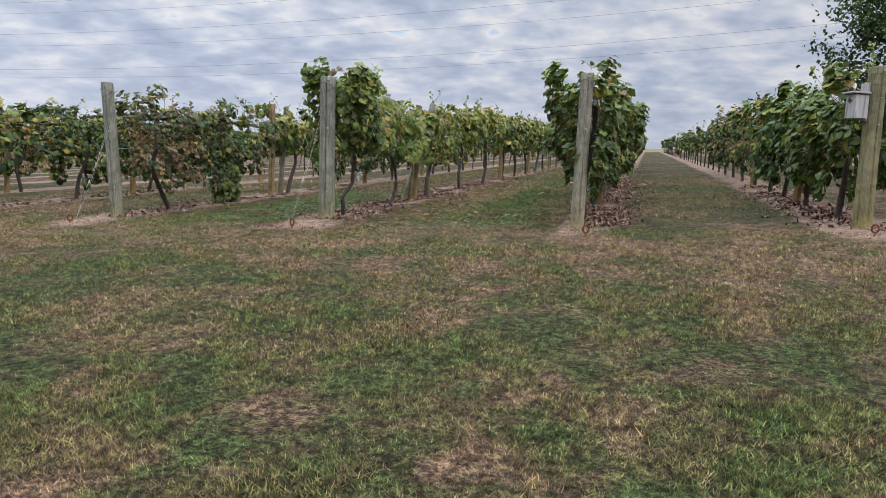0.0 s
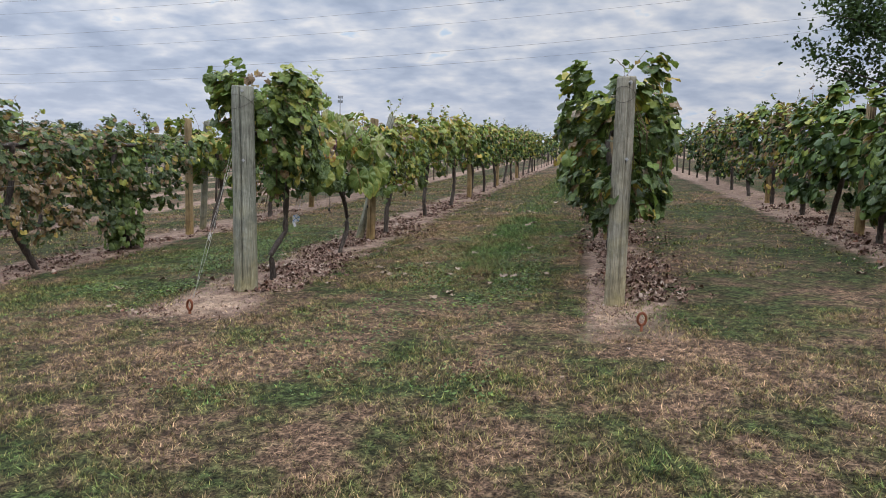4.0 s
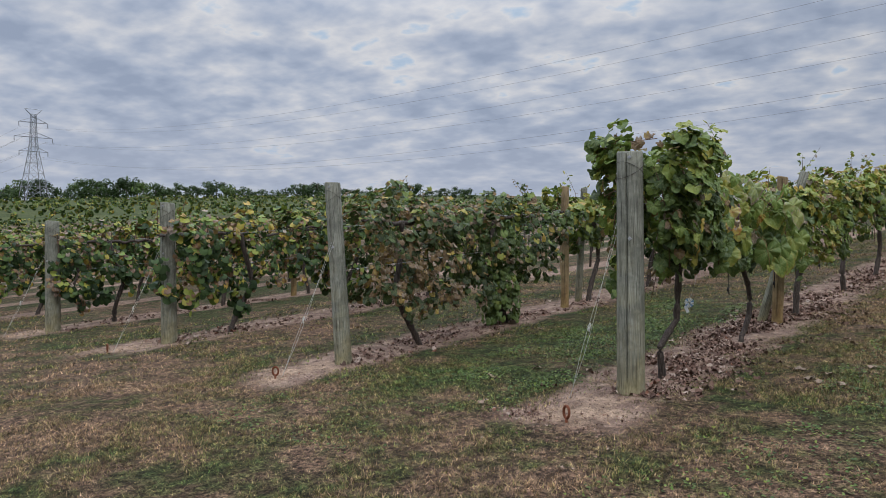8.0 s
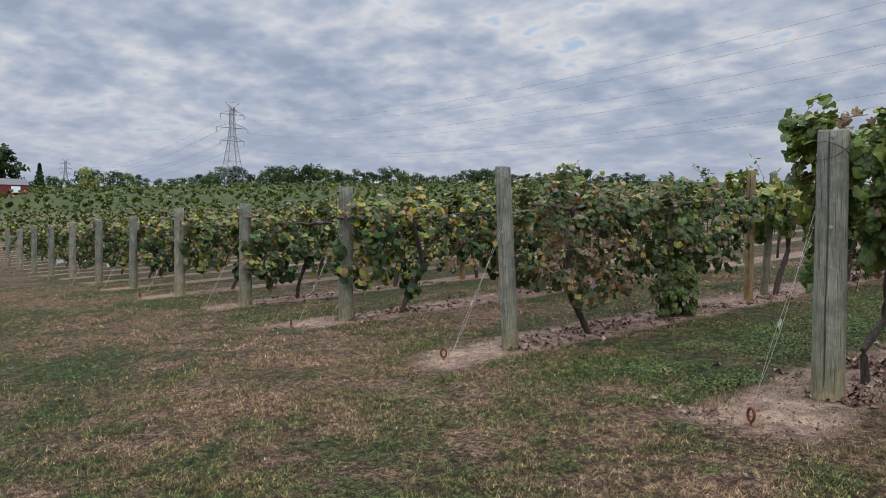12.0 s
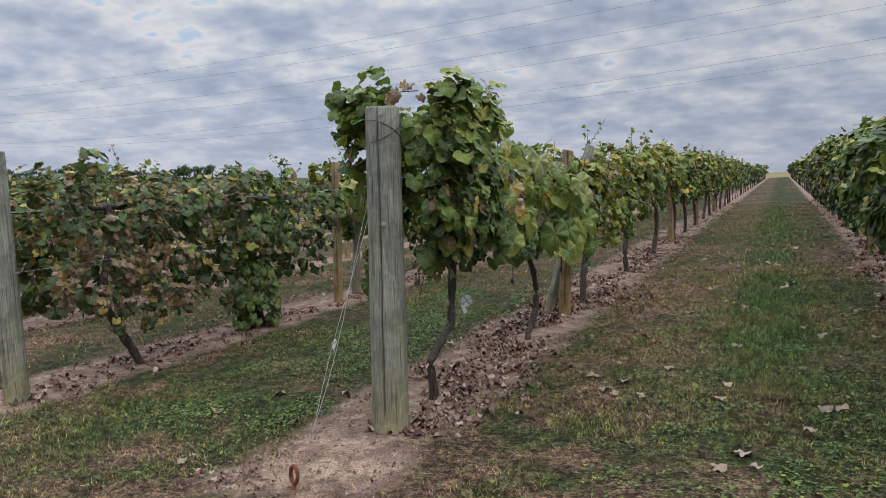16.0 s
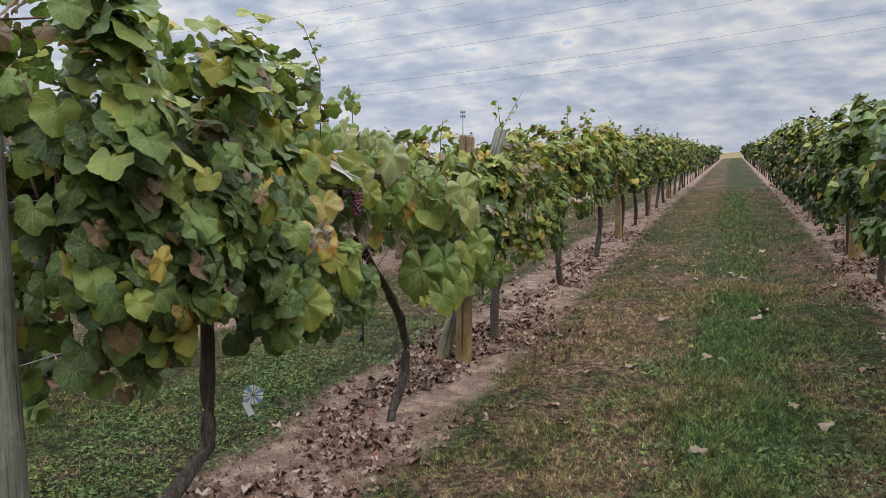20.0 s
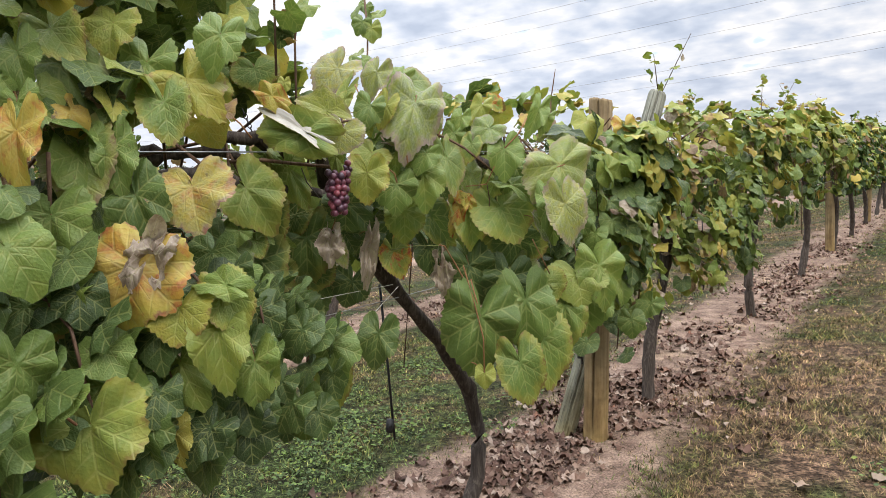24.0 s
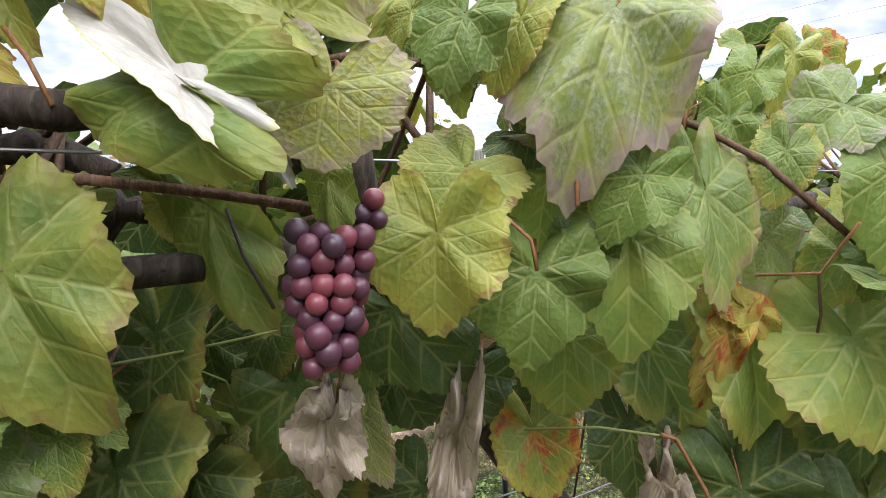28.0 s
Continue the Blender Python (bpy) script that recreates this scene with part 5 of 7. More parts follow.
hero_leaf((-3.640, 13.646, 1.680), (-3.540, 13.657, 1.628), 0.51, (0.45, -0.50, 0.74), 0.56, 0.5, 0.5)
hero_leaf((-3.646, 13.630, 1.686), (-3.654, 13.573, 1.632), 0.46, (0.56, -0.61, 0.56), 0.60, 0.0, 0.0)
hero_leaf((-3.547, 13.590, 1.602), (-3.489, 13.626, 1.573), 0.50, (0.61, -0.44, 0.66), 0.93, 0.0, 0.8)
hero_leaf((-3.550, 13.630, 1.573), (-3.513, 13.641, 1.528), 0.53, (0.68, -0.60, 0.42), 0.85, 0.4, 0.4)
hero_leaf((-3.557, 13.462, 1.586), (-3.564, 13.431, 1.522), 0.60, (0.49, -0.81, 0.33), 0.59, 0.5, 0.0)
hero_leaf((-3.494, 13.712, 1.573), (-3.493, 13.685, 1.530), 0.56, (0.61, -0.67, 0.42), 0.75, 0.0, 0.0)
hero_leaf((-3.502, 13.687, 1.525), (-3.500, 13.660, 1.465), 0.50, (0.64, -0.69, 0.34), 0.63, 0.0, 0.0)
hero_leaf((-3.423, 13.744, 1.539), (-3.441, 13.692, 1.500), 0.42, (0.56, -0.61, 0.56), 0.91, 0.0, 0.6)
hero_leaf((-3.448, 13.691, 1.495), (-3.448, 13.666, 1.442), 0.53, (0.64, -0.69, 0.34), 0.70, 0.5, 0.0)
hero_leaf((-3.564, 13.985, 1.648), (-3.530, 14.000, 1.623), 0.60, (0.61, -0.67, 0.42), 0.85, 1.0, 0.0)
hero_leaf((-3.560, 13.923, 1.631), (-3.562, 13.893, 1.574), 0.62, (0.64, -0.69, 0.34), 0.69, 0.4, 0.0)
hero_leaf((-3.658, 13.865, 1.655), (-3.638, 13.870, 1.635), 0.48, (0.61, -0.67, 0.42), 0.98, 0.0, 0.0)
hero_leaf((-3.631, 13.902, 1.653), (-3.610, 13.914, 1.647), 0.53, (0.50, -0.55, 0.66), 1.05, 0.5, 0.0)
hero_leaf((-3.362, 13.919, 1.603), (-3.365, 13.871, 1.529), 0.56, (0.76, -0.55, 0.33), 0.45, 0.0, 0.0)
hero_leaf((-3.342, 13.930, 1.580), (-3.346, 13.900, 1.538), 0.56, (0.61, -0.67, 0.42), 0.61, 0.0, 0.0)
hero_leaf((-3.484, 14.892, 1.631), (-3.465, 14.879, 1.545), 0.75, (0.66, -0.71, 0.25), 0.89, 0.9, 0.0)
hero_leaf((-3.697, 13.467, 1.636), (-3.697, 13.411, 1.567), 0.47, (0.86, -0.40, 0.32), 0.32, 0.5, 0.0)
hero_leaf((-3.684, 13.447, 1.611), (-3.688, 13.425, 1.574), 0.64, (0.64, -0.69, 0.34), 0.57, 0.4, 0.0)
hero_leaf((-3.593, 13.312, 1.451), (-3.577, 13.314, 1.407), 0.48, (0.72, -0.64, 0.25), 0.53, 0.0, 0.0)
hero_leaf((-3.746, 13.232, 1.453), (-3.710, 13.257, 1.444), 0.50, (0.56, -0.61, 0.56), 0.53, 0.0, 0.0)
hero_leaf((-3.758, 13.263, 1.429), (-3.723, 13.277, 1.391), 0.60, (0.64, -0.69, 0.34), 0.72, 0.5, 0.0)
hero_leaf((-3.812, 13.201, 1.431), (-3.833, 13.162, 1.410), 0.48, (0.56, -0.61, 0.56), 0.59, 0.0, 0.3)
hero_leaf((-3.486, 13.741, 1.416), (-3.465, 13.744, 1.356), 0.50, (0.79, -0.57, 0.24), 0.73, 0.0, 0.6)
hero_leaf((-3.561, 13.506, 1.464), (-3.559, 13.494, 1.398), 0.45, (0.67, -0.73, 0.15), 0.69, 0.0, 0.0)
# deep leaves behind the bunch, their shade set by low tones
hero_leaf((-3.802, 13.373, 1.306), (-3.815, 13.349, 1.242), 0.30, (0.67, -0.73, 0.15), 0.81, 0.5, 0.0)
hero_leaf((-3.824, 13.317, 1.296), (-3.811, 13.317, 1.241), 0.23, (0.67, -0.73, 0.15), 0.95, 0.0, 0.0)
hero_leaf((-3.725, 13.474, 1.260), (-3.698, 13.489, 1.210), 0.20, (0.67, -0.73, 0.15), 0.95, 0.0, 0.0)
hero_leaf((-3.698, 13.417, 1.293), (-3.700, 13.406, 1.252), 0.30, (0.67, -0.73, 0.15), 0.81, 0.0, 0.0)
hero_leaf((-3.361, 13.901, 1.308), (-3.342, 13.897, 1.247), 0.45, (0.66, -0.71, 0.25), 0.70, 0.5, 0.0)
hero_leaf((-3.279, 13.861, 1.371), (-3.282, 13.834, 1.322), 0.45, (0.64, -0.69, 0.34), 0.85, 0.0, 0.5)
hero_leaf((-3.523, 13.512, 1.406), (-3.516, 13.505, 1.368), 0.30, (0.66, -0.71, 0.25), 1.02, 0.0, 0.0)
hero_leaf((-3.442, 13.808, 1.401), (-3.449, 13.776, 1.348), 0.54, (0.64, -0.69, 0.34), 0.76, 0.4, 0.0)
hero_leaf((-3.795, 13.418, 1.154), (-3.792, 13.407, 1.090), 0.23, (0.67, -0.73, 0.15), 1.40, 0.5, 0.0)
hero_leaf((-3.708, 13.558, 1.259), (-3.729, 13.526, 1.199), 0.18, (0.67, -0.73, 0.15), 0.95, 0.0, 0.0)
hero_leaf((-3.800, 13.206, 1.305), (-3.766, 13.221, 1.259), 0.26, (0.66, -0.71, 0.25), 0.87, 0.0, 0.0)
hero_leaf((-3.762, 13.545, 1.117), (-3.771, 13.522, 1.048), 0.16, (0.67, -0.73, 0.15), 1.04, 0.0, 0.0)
hero_leaf((-3.351, 13.936, 1.097), (-3.319, 13.938, 1.040), 0.47, (0.64, -0.69, 0.34), 1.22, 0.5, 0.0)
hero_leaf((-3.470, 12.816, 1.373), (-3.432, 12.792, 1.302), 0.75, (0.50, -0.70, 0.51), 1.22, 0.9, 0.5)
hero_leaf((-3.395, 12.686, 1.268), (-3.419, 12.636, 1.212), 1.00, (0.52, -0.73, 0.43), 0.71, 0.0, 0.0)
hero_leaf((-3.421, 12.672, 1.246), (-3.420, 12.629, 1.151), 0.75, (0.54, -0.76, 0.35), 1.05, 0.9, 0.0)
hero_leaf((-3.373, 12.718, 1.180), (-3.363, 12.688, 1.117), 0.61, (0.52, -0.73, 0.43), 0.95, 0.5, 0.0)
hero_leaf((-3.341, 12.762, 1.140), (-3.306, 12.748, 1.044), 0.57, (0.69, -0.64, 0.34), 0.60, 0.0, 0.0)
hero_leaf((-3.364, 12.855, 1.064), (-3.341, 12.839, 0.989), 0.56, (0.69, -0.64, 0.34), 0.71, 0.0, 0.0)
hero_leaf((-3.317, 12.763, 1.211), (-3.380, 12.734, 1.224), 0.55, (0.41, -0.56, 0.72), 0.49, 0.0, 0.0)
hero_leaf((-3.339, 12.779, 1.194), (-3.304, 12.783, 1.129), 0.59, (0.69, -0.64, 0.34), 0.69, 0.5, 0.0)
hero_leaf((-3.395, 12.574, 1.021), (-3.363, 12.555, 0.930), 0.56, (0.54, -0.76, 0.35), 1.15, 0.4, 0.0)
hero_leaf((-3.425, 12.619, 1.066), (-3.365, 12.618, 1.021), 0.46, (0.46, -0.63, 0.63), 0.96, 0.0, 0.0)
hero_leaf((-3.554, 12.610, 1.327), (-3.521, 12.581, 1.256), 0.46, (0.50, -0.70, 0.51), 1.11, 0.0, 0.0)
hero_leaf((-3.591, 12.681, 1.437), (-3.543, 12.666, 1.352), 0.47, (0.52, -0.73, 0.43), 0.86, 0.5, 0.3)
hero_leaf((-3.544, 12.715, 1.441), (-3.515, 12.709, 1.366), 0.45, (0.75, -0.57, 0.33), 0.59, 0.0, 0.0)
hero_leaf((-3.608, 12.826, 1.607), (-3.590, 12.795, 1.532), 0.40, (0.52, -0.73, 0.43), 0.90, 0.0, 0.0)
hero_leaf((-3.665, 12.697, 1.595), (-3.563, 12.718, 1.508), 0.42, (0.52, -0.73, 0.43), 0.60, 0.0, 0.3)
hero_leaf((-3.536, 12.810, 1.526), (-3.501, 12.796, 1.451), 0.55, (0.67, -0.62, 0.42), 0.76, 0.5, 0.0)
hero_leaf((-3.498, 12.538, 1.454), (-3.474, 12.516, 1.369), 0.73, (0.54, -0.76, 0.35), 0.64, 0.9, 0.0)
hero_leaf((-3.532, 12.857, 1.572), (-3.468, 12.868, 1.514), 0.66, (0.52, -0.73, 0.43), 0.85, 0.5, 0.0)
hero_leaf((-3.527, 12.742, 1.359), (-3.478, 12.739, 1.265), 0.34, (0.62, -0.70, 0.35), 0.68, 0.0, 0.0)
hero_leaf((-3.488, 12.689, 1.147), (-3.467, 12.677, 1.065), 0.31, (0.56, -0.79, 0.26), 0.84, 0.5, 0.0)
hero_leaf((-3.410, 12.724, 0.965), (-3.386, 12.715, 0.908), 0.68, (0.54, -0.76, 0.35), 0.62, 0.0, 0.0)
hero_leaf((-3.416, 12.743, 1.079), (-3.372, 12.742, 1.007), 0.48, (0.54, -0.76, 0.35), 0.69, 0.0, 0.0)
hero_leaf((-3.637, 12.780, 1.675), (-3.622, 12.747, 1.615), 0.59, (0.50, -0.70, 0.51), 0.96, 0.4, 0.0)
hero_leaf((-3.662, 12.679, 1.650), (-3.599, 12.683, 1.593), 0.53, (0.50, -0.70, 0.51), 0.78, 0.5, 0.0)
hero_leaf((-3.610, 12.596, 1.592), (-3.575, 12.586, 1.531), 0.45, (0.52, -0.73, 0.43), 0.70, 0.0, 0.0)
hero_leaf((-3.549, 12.564, 1.502), (-3.513, 12.557, 1.448), 0.42, (0.52, -0.73, 0.43), 0.72, 0.0, 0.0)
hero_leaf((-3.469, 12.887, 1.650), (-3.458, 12.851, 1.581), 0.46, (0.67, -0.62, 0.42), 0.72, 0.0, 0.0)
hero_leaf((-3.569, 12.584, 1.183), (-3.559, 12.558, 1.113), 0.50, (0.54, -0.76, 0.35), 1.21, 0.5, 0.0)
hero_leaf((-3.591, 12.555, 1.266), (-3.562, 12.547, 1.204), 0.52, (0.54, -0.76, 0.35), 0.71, 0.0, 0.0)
hero_leaf((-3.537, 12.623, 1.208), (-3.517, 12.604, 1.137), 0.53, (0.54, -0.76, 0.35), 0.68, 0.4, 0.0)
hero_leaf((-3.531, 12.606, 1.110), (-3.489, 12.608, 1.051), 0.28, (0.54, -0.76, 0.35), 0.88, 0.0, 0.0)
hero_leaf((-3.535, 12.561, 1.054), (-3.512, 12.547, 0.990), 0.31, (0.54, -0.76, 0.35), 0.93, 0.5, 0.0)
hero_leaf((-3.422, 12.799, 0.947), (-3.396, 12.788, 0.885), 0.26, (0.54, -0.76, 0.35), 0.58, 0.0, 0.0)
hero_leaf((-3.435, 12.680, 1.005), (-3.406, 12.678, 0.936), 0.24, (0.56, -0.79, 0.26), 0.81, 0.0, 0.0)
# lower leaves, toned down for the shade under the canopy
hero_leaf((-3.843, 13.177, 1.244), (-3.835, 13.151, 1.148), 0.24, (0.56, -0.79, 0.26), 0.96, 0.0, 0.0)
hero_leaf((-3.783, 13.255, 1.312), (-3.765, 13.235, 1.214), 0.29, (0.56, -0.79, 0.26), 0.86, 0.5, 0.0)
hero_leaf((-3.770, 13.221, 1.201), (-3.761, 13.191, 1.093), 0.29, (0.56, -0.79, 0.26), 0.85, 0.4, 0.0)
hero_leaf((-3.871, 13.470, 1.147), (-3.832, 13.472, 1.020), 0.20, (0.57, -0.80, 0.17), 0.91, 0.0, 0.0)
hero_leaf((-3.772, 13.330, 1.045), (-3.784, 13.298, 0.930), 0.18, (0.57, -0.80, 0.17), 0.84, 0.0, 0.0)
hero_leaf((-3.505, 13.197, 0.976), (-3.493, 13.182, 0.861), 0.43, (0.65, -0.74, 0.16), 0.55, 0.5, 0.0)
hero_leaf((-3.626, 13.498, 0.988), (-3.625, 13.470, 0.901), 0.26, (0.56, -0.79, 0.26), 0.80, 0.0, 0.0)
hero_leaf((-3.430, 13.700, 1.022), (-3.430, 13.668, 0.867), 0.32, (0.57, -0.80, 0.17), 0.83, 0.0, 0.0)
hero_leaf((-3.348, 13.807, 1.062), (-3.318, 13.784, 0.922), 0.42, (0.64, -0.73, 0.26), 0.71, 0.0, 0.0)
hero_leaf((-3.342, 13.763, 0.894), (-3.308, 13.764, 0.777), 0.43, (0.57, -0.80, 0.17), 0.73, 0.5, 0.0)
hero_leaf((-3.405, 13.681, 0.871), (-3.395, 13.669, 0.831), 0.62, (0.54, -0.76, 0.35), 0.89, 0.0, 0.0)
hero_leaf((-3.502, 13.755, 1.155), (-3.466, 13.757, 1.044), 0.23, (0.57, -0.80, 0.17), 0.85, 0.0, 0.0)
hero_leaf((-3.414, 13.827, 1.121), (-3.418, 13.801, 1.009), 0.23, (0.57, -0.80, 0.17), 0.87, 0.0, 0.0)
hero_leaf((-3.319, 13.854, 0.945), (-3.279, 13.844, 0.806), 0.45, (0.71, -0.66, 0.25), 0.71, 0.5, 0.0)
hero_leaf((-3.303, 14.126, 1.045), (-3.276, 14.109, 0.925), 0.46, (0.71, -0.66, 0.25), 0.83, 0.0, 0.0)
hero_leaf((-3.241, 14.071, 1.141), (-3.199, 14.055, 1.026), 0.48, (0.69, -0.64, 0.34), 0.81, 0.0, 0.0)
hero_leaf((-3.316, 13.992, 1.025), (-3.287, 13.971, 0.895), 0.55, (0.64, -0.73, 0.26), 0.70, 0.4, 0.0)
# canes, stalks, tendrils and the old wood behind them
inside(tube(bmesh.new(), [(-3.755, 13.126, 1.438), (-3.701, 13.178, 1.442), (-3.686, 13.263, 1.436), (-3.624, 13.317, 1.428), (-3.607, 13.336, 1.424)], 0.0048, 6), M_CANE, "cane")
inside(tube(bmesh.new(), [(-3.660, 13.232, 1.532), (-3.645, 13.265, 1.518), (-3.605, 13.272, 1.522), (-3.561, 13.322, 1.535), (-3.599, 13.405, 1.544)], 0.0034, 6), M_CANE, "cane")
inside(tube(bmesh.new(), [(-3.518, 13.582, 1.524), (-3.507, 13.655, 1.512), (-3.459, 13.670, 1.484), (-3.431, 13.705, 1.450), (-3.404, 13.743, 1.415)], 0.0034, 6), M_CANE, "cane")
inside(tube(bmesh.new(), [(-3.425, 13.755, 1.534), (-3.385, 13.792, 1.525), (-3.358, 13.818, 1.505), (-3.332, 13.847, 1.463)], 0.0028, 6), M_CANE, "cane")
inside(tube(bmesh.new(), [(-3.537, 13.659, 1.219), (-3.528, 13.671, 1.215), (-3.514, 13.707, 1.160), (-3.453, 13.692, 1.085)], 0.0022, 6), M_STALK, "cane", "thin reddish leaf stalk")
inside(tube(bmesh.new(), [(-3.347, 13.848, 1.229), (-3.328, 13.863, 1.181), (-3.305, 13.873, 1.130)], 0.0017, 6), M_STALK, "stalk", "thin reddish leaf stalk")
inside(tube(bmesh.new(), [(-3.246, 13.848, 1.437), (-3.287, 13.816, 1.418), (-3.335, 13.776, 1.389)], 0.0018, 6), M_STALK, "stalk", "thin reddish leaf stalk")
inside(tube(bmesh.new(), [(-3.511, 13.482, 1.482), (-3.508, 13.481, 1.463), (-3.500, 13.475, 1.437)], 0.002, 6), M_STALK, "stalk", "thin reddish leaf stalk")
inside(tube(bmesh.new(), [(-3.661, 13.462, 1.647), (-3.639, 13.448, 1.626), (-3.591, 13.410, 1.592)], 0.002, 6), M_STALK, "stalk", "thin reddish leaf stalk")
inside(tube(bmesh.new(), [(-3.623, 13.223, 1.509), (-3.618, 13.235, 1.516), (-3.604, 13.247, 1.504), (-3.591, 13.252, 1.492)], 0.0022, 6), M_STALK, "stalk", "thin reddish leaf stalk")
inside(tube(bmesh.new(), [(-3.651, 13.224, 1.534), (-3.650, 13.235, 1.526), (-3.644, 13.256, 1.507), (-3.624, 13.268, 1.493)], 0.003, 6), M_CANE, "cane")
inside(tube(bmesh.new(), [(-3.768, 13.137, 1.552), (-3.740, 13.148, 1.527), (-3.714, 13.159, 1.493)], 0.002, 6), M_STALK, "stalk", "thin reddish leaf stalk")
inside(tube(bmesh.new(), [(-3.707, 13.187, 1.304), (-3.743, 13.274, 1.303), (-3.681, 13.320, 1.325)], 0.0012, 6), M_TENDRIL, "tendril", "thin green tendril")
inside(tube(bmesh.new(), [(-3.747, 13.237, 1.272), (-3.743, 13.274, 1.303), (-3.702, 13.288, 1.340)], 0.0011, 6), M_TENDRIL, "tendril", "thin green tendril")
inside(tube(bmesh.new(), [(-3.750, 13.264, 1.291), (-3.783, 13.320, 1.261), (-3.805, 13.342, 1.225)], 0.0011, 6), M_TENDRIL, "tendril", "thin green tendril")
inside(tube(bmesh.new(), [(-3.666, 13.268, 1.425), (-3.659, 13.279, 1.390), (-3.631, 13.292, 1.352)], 0.0015, 6), M_DARKWIRE, "tendril")
inside(tube(bmesh.new(), [(-3.475, 13.702, 1.380), (-3.432, 13.739, 1.385), (-3.412, 13.731, 1.412), (-3.396, 13.724, 1.433)], 0.0016, 6), M_STALK, "stalk", "thin reddish leaf stalk")
inside(tube(bmesh.new(), [(-3.446, 13.767, 1.383), (-3.446, 13.779, 1.342), (-3.451, 13.782, 1.310)], 0.0016, 6), M_CANE, "cane")
inside(tube(bmesh.new(), [(-3.539, 13.665, 1.216), (-3.587, 13.627, 1.218), (-3.650, 13.586, 1.206)], 0.0014, 6), M_TENDRIL, "tendril", "thin green tendril")
inside(tube(bmesh.new(), [(-3.530, 13.435, 1.423), (-3.519, 13.446, 1.410), (-3.514, 13.449, 1.387)], 0.0016, 6), M_STALK, "stalk", "thin reddish leaf stalk")
inside(tube(bmesh.new(), [(-3.500, 13.603, 1.489), (-3.502, 13.617, 1.525), (-3.494, 13.623, 1.532), (-3.498, 13.623, 1.517)], 0.0016, 6), M_STALK, "stalk", "thin reddish leaf stalk")
inside(tube(bmesh.new(), [(-3.369, 13.734, 1.481), (-3.357, 13.748, 1.500), (-3.344, 13.763, 1.519), (-3.327, 13.781, 1.562)], 0.002, 6), M_STALK, "stalk", "thin reddish leaf stalk")
inside(tube(bmesh.new(), [(-3.643, 13.360, 1.299), (-3.673, 13.375, 1.269), (-3.673, 13.372, 1.245)], 0.0015, 6), M_STALK, "stalk", "thin reddish leaf stalk")
inside(tube(bmesh.new(), [(-3.704, 13.151, 1.276), (-3.731, 13.197, 1.287), (-3.731, 13.209, 1.314)], 0.0022, 6), M_CANE, "cane")
inside(tube(bmesh.new(), [(-3.526, 12.508, 1.063), (-3.454, 12.531, 1.060), (-3.380, 12.545, 1.029)], 0.0022, 6), M_STALK, "stalk", "thin reddish leaf stalk")
inside(tube(bmesh.new(), [(-3.548, 12.607, 1.426), (-3.590, 12.627, 1.308), (-3.578, 12.605, 1.161), (-3.560, 12.574, 1.076)], 0.0035, 6), M_CANE, "cane")
inside(tube(bmesh.new(), [(-3.487, 13.703, 1.160), (-3.439, 13.686, 1.055), (-3.414, 13.690, 0.962), (-3.401, 13.672, 0.874)], 0.002, 6), M_STALK, "cane", "thin reddish leaf stalk")
inside(trunk_bm([(-4.020, 13.076, 1.460), (-3.956, 13.121, 1.465), (-3.890, 13.171, 1.471), (-3.840, 13.206, 1.462), (-3.820, 13.228, 1.446)], random.Random(8), 0.013, 0.013), M_BARK, "cordon")
inside(trunk_bm([(-3.868, 13.226, 1.417), (-3.850, 13.260, 1.419), (-3.847, 13.308, 1.409), (-3.805, 13.375, 1.388), (-3.714, 13.429, 1.352)], random.Random(8), 0.012, 0.012), M_BARK, "cordon")
# ties to the wire
inside(tube(bmesh.new(), [(-3.45, 13.684, 1.125), (-3.43, 13.71, 1.0), (-3.45, 13.74, 0.90), (-3.45, 13.755, 0.84)], 0.002, 6), M_STALK, "tendril", "pale hanging tendril")
inside(tube(bmesh.new(), [(-3.745, 12.47, 1.085), (-3.74, 13.1, 1.078), (-3.74, 13.70, 1.092)], 0.0011, 5), M_CORD, "tie_cord", "pale thin cord tied between the trunks")
inside(tube(bmesh.new(), [(-3.70, 13.36, 0.915), (-3.715, 13.54, 0.998), (-3.735, 13.72, 1.085)], 0.0011, 5), M_CORD, "tie_cord", "pale thin cord tied to the trunk")


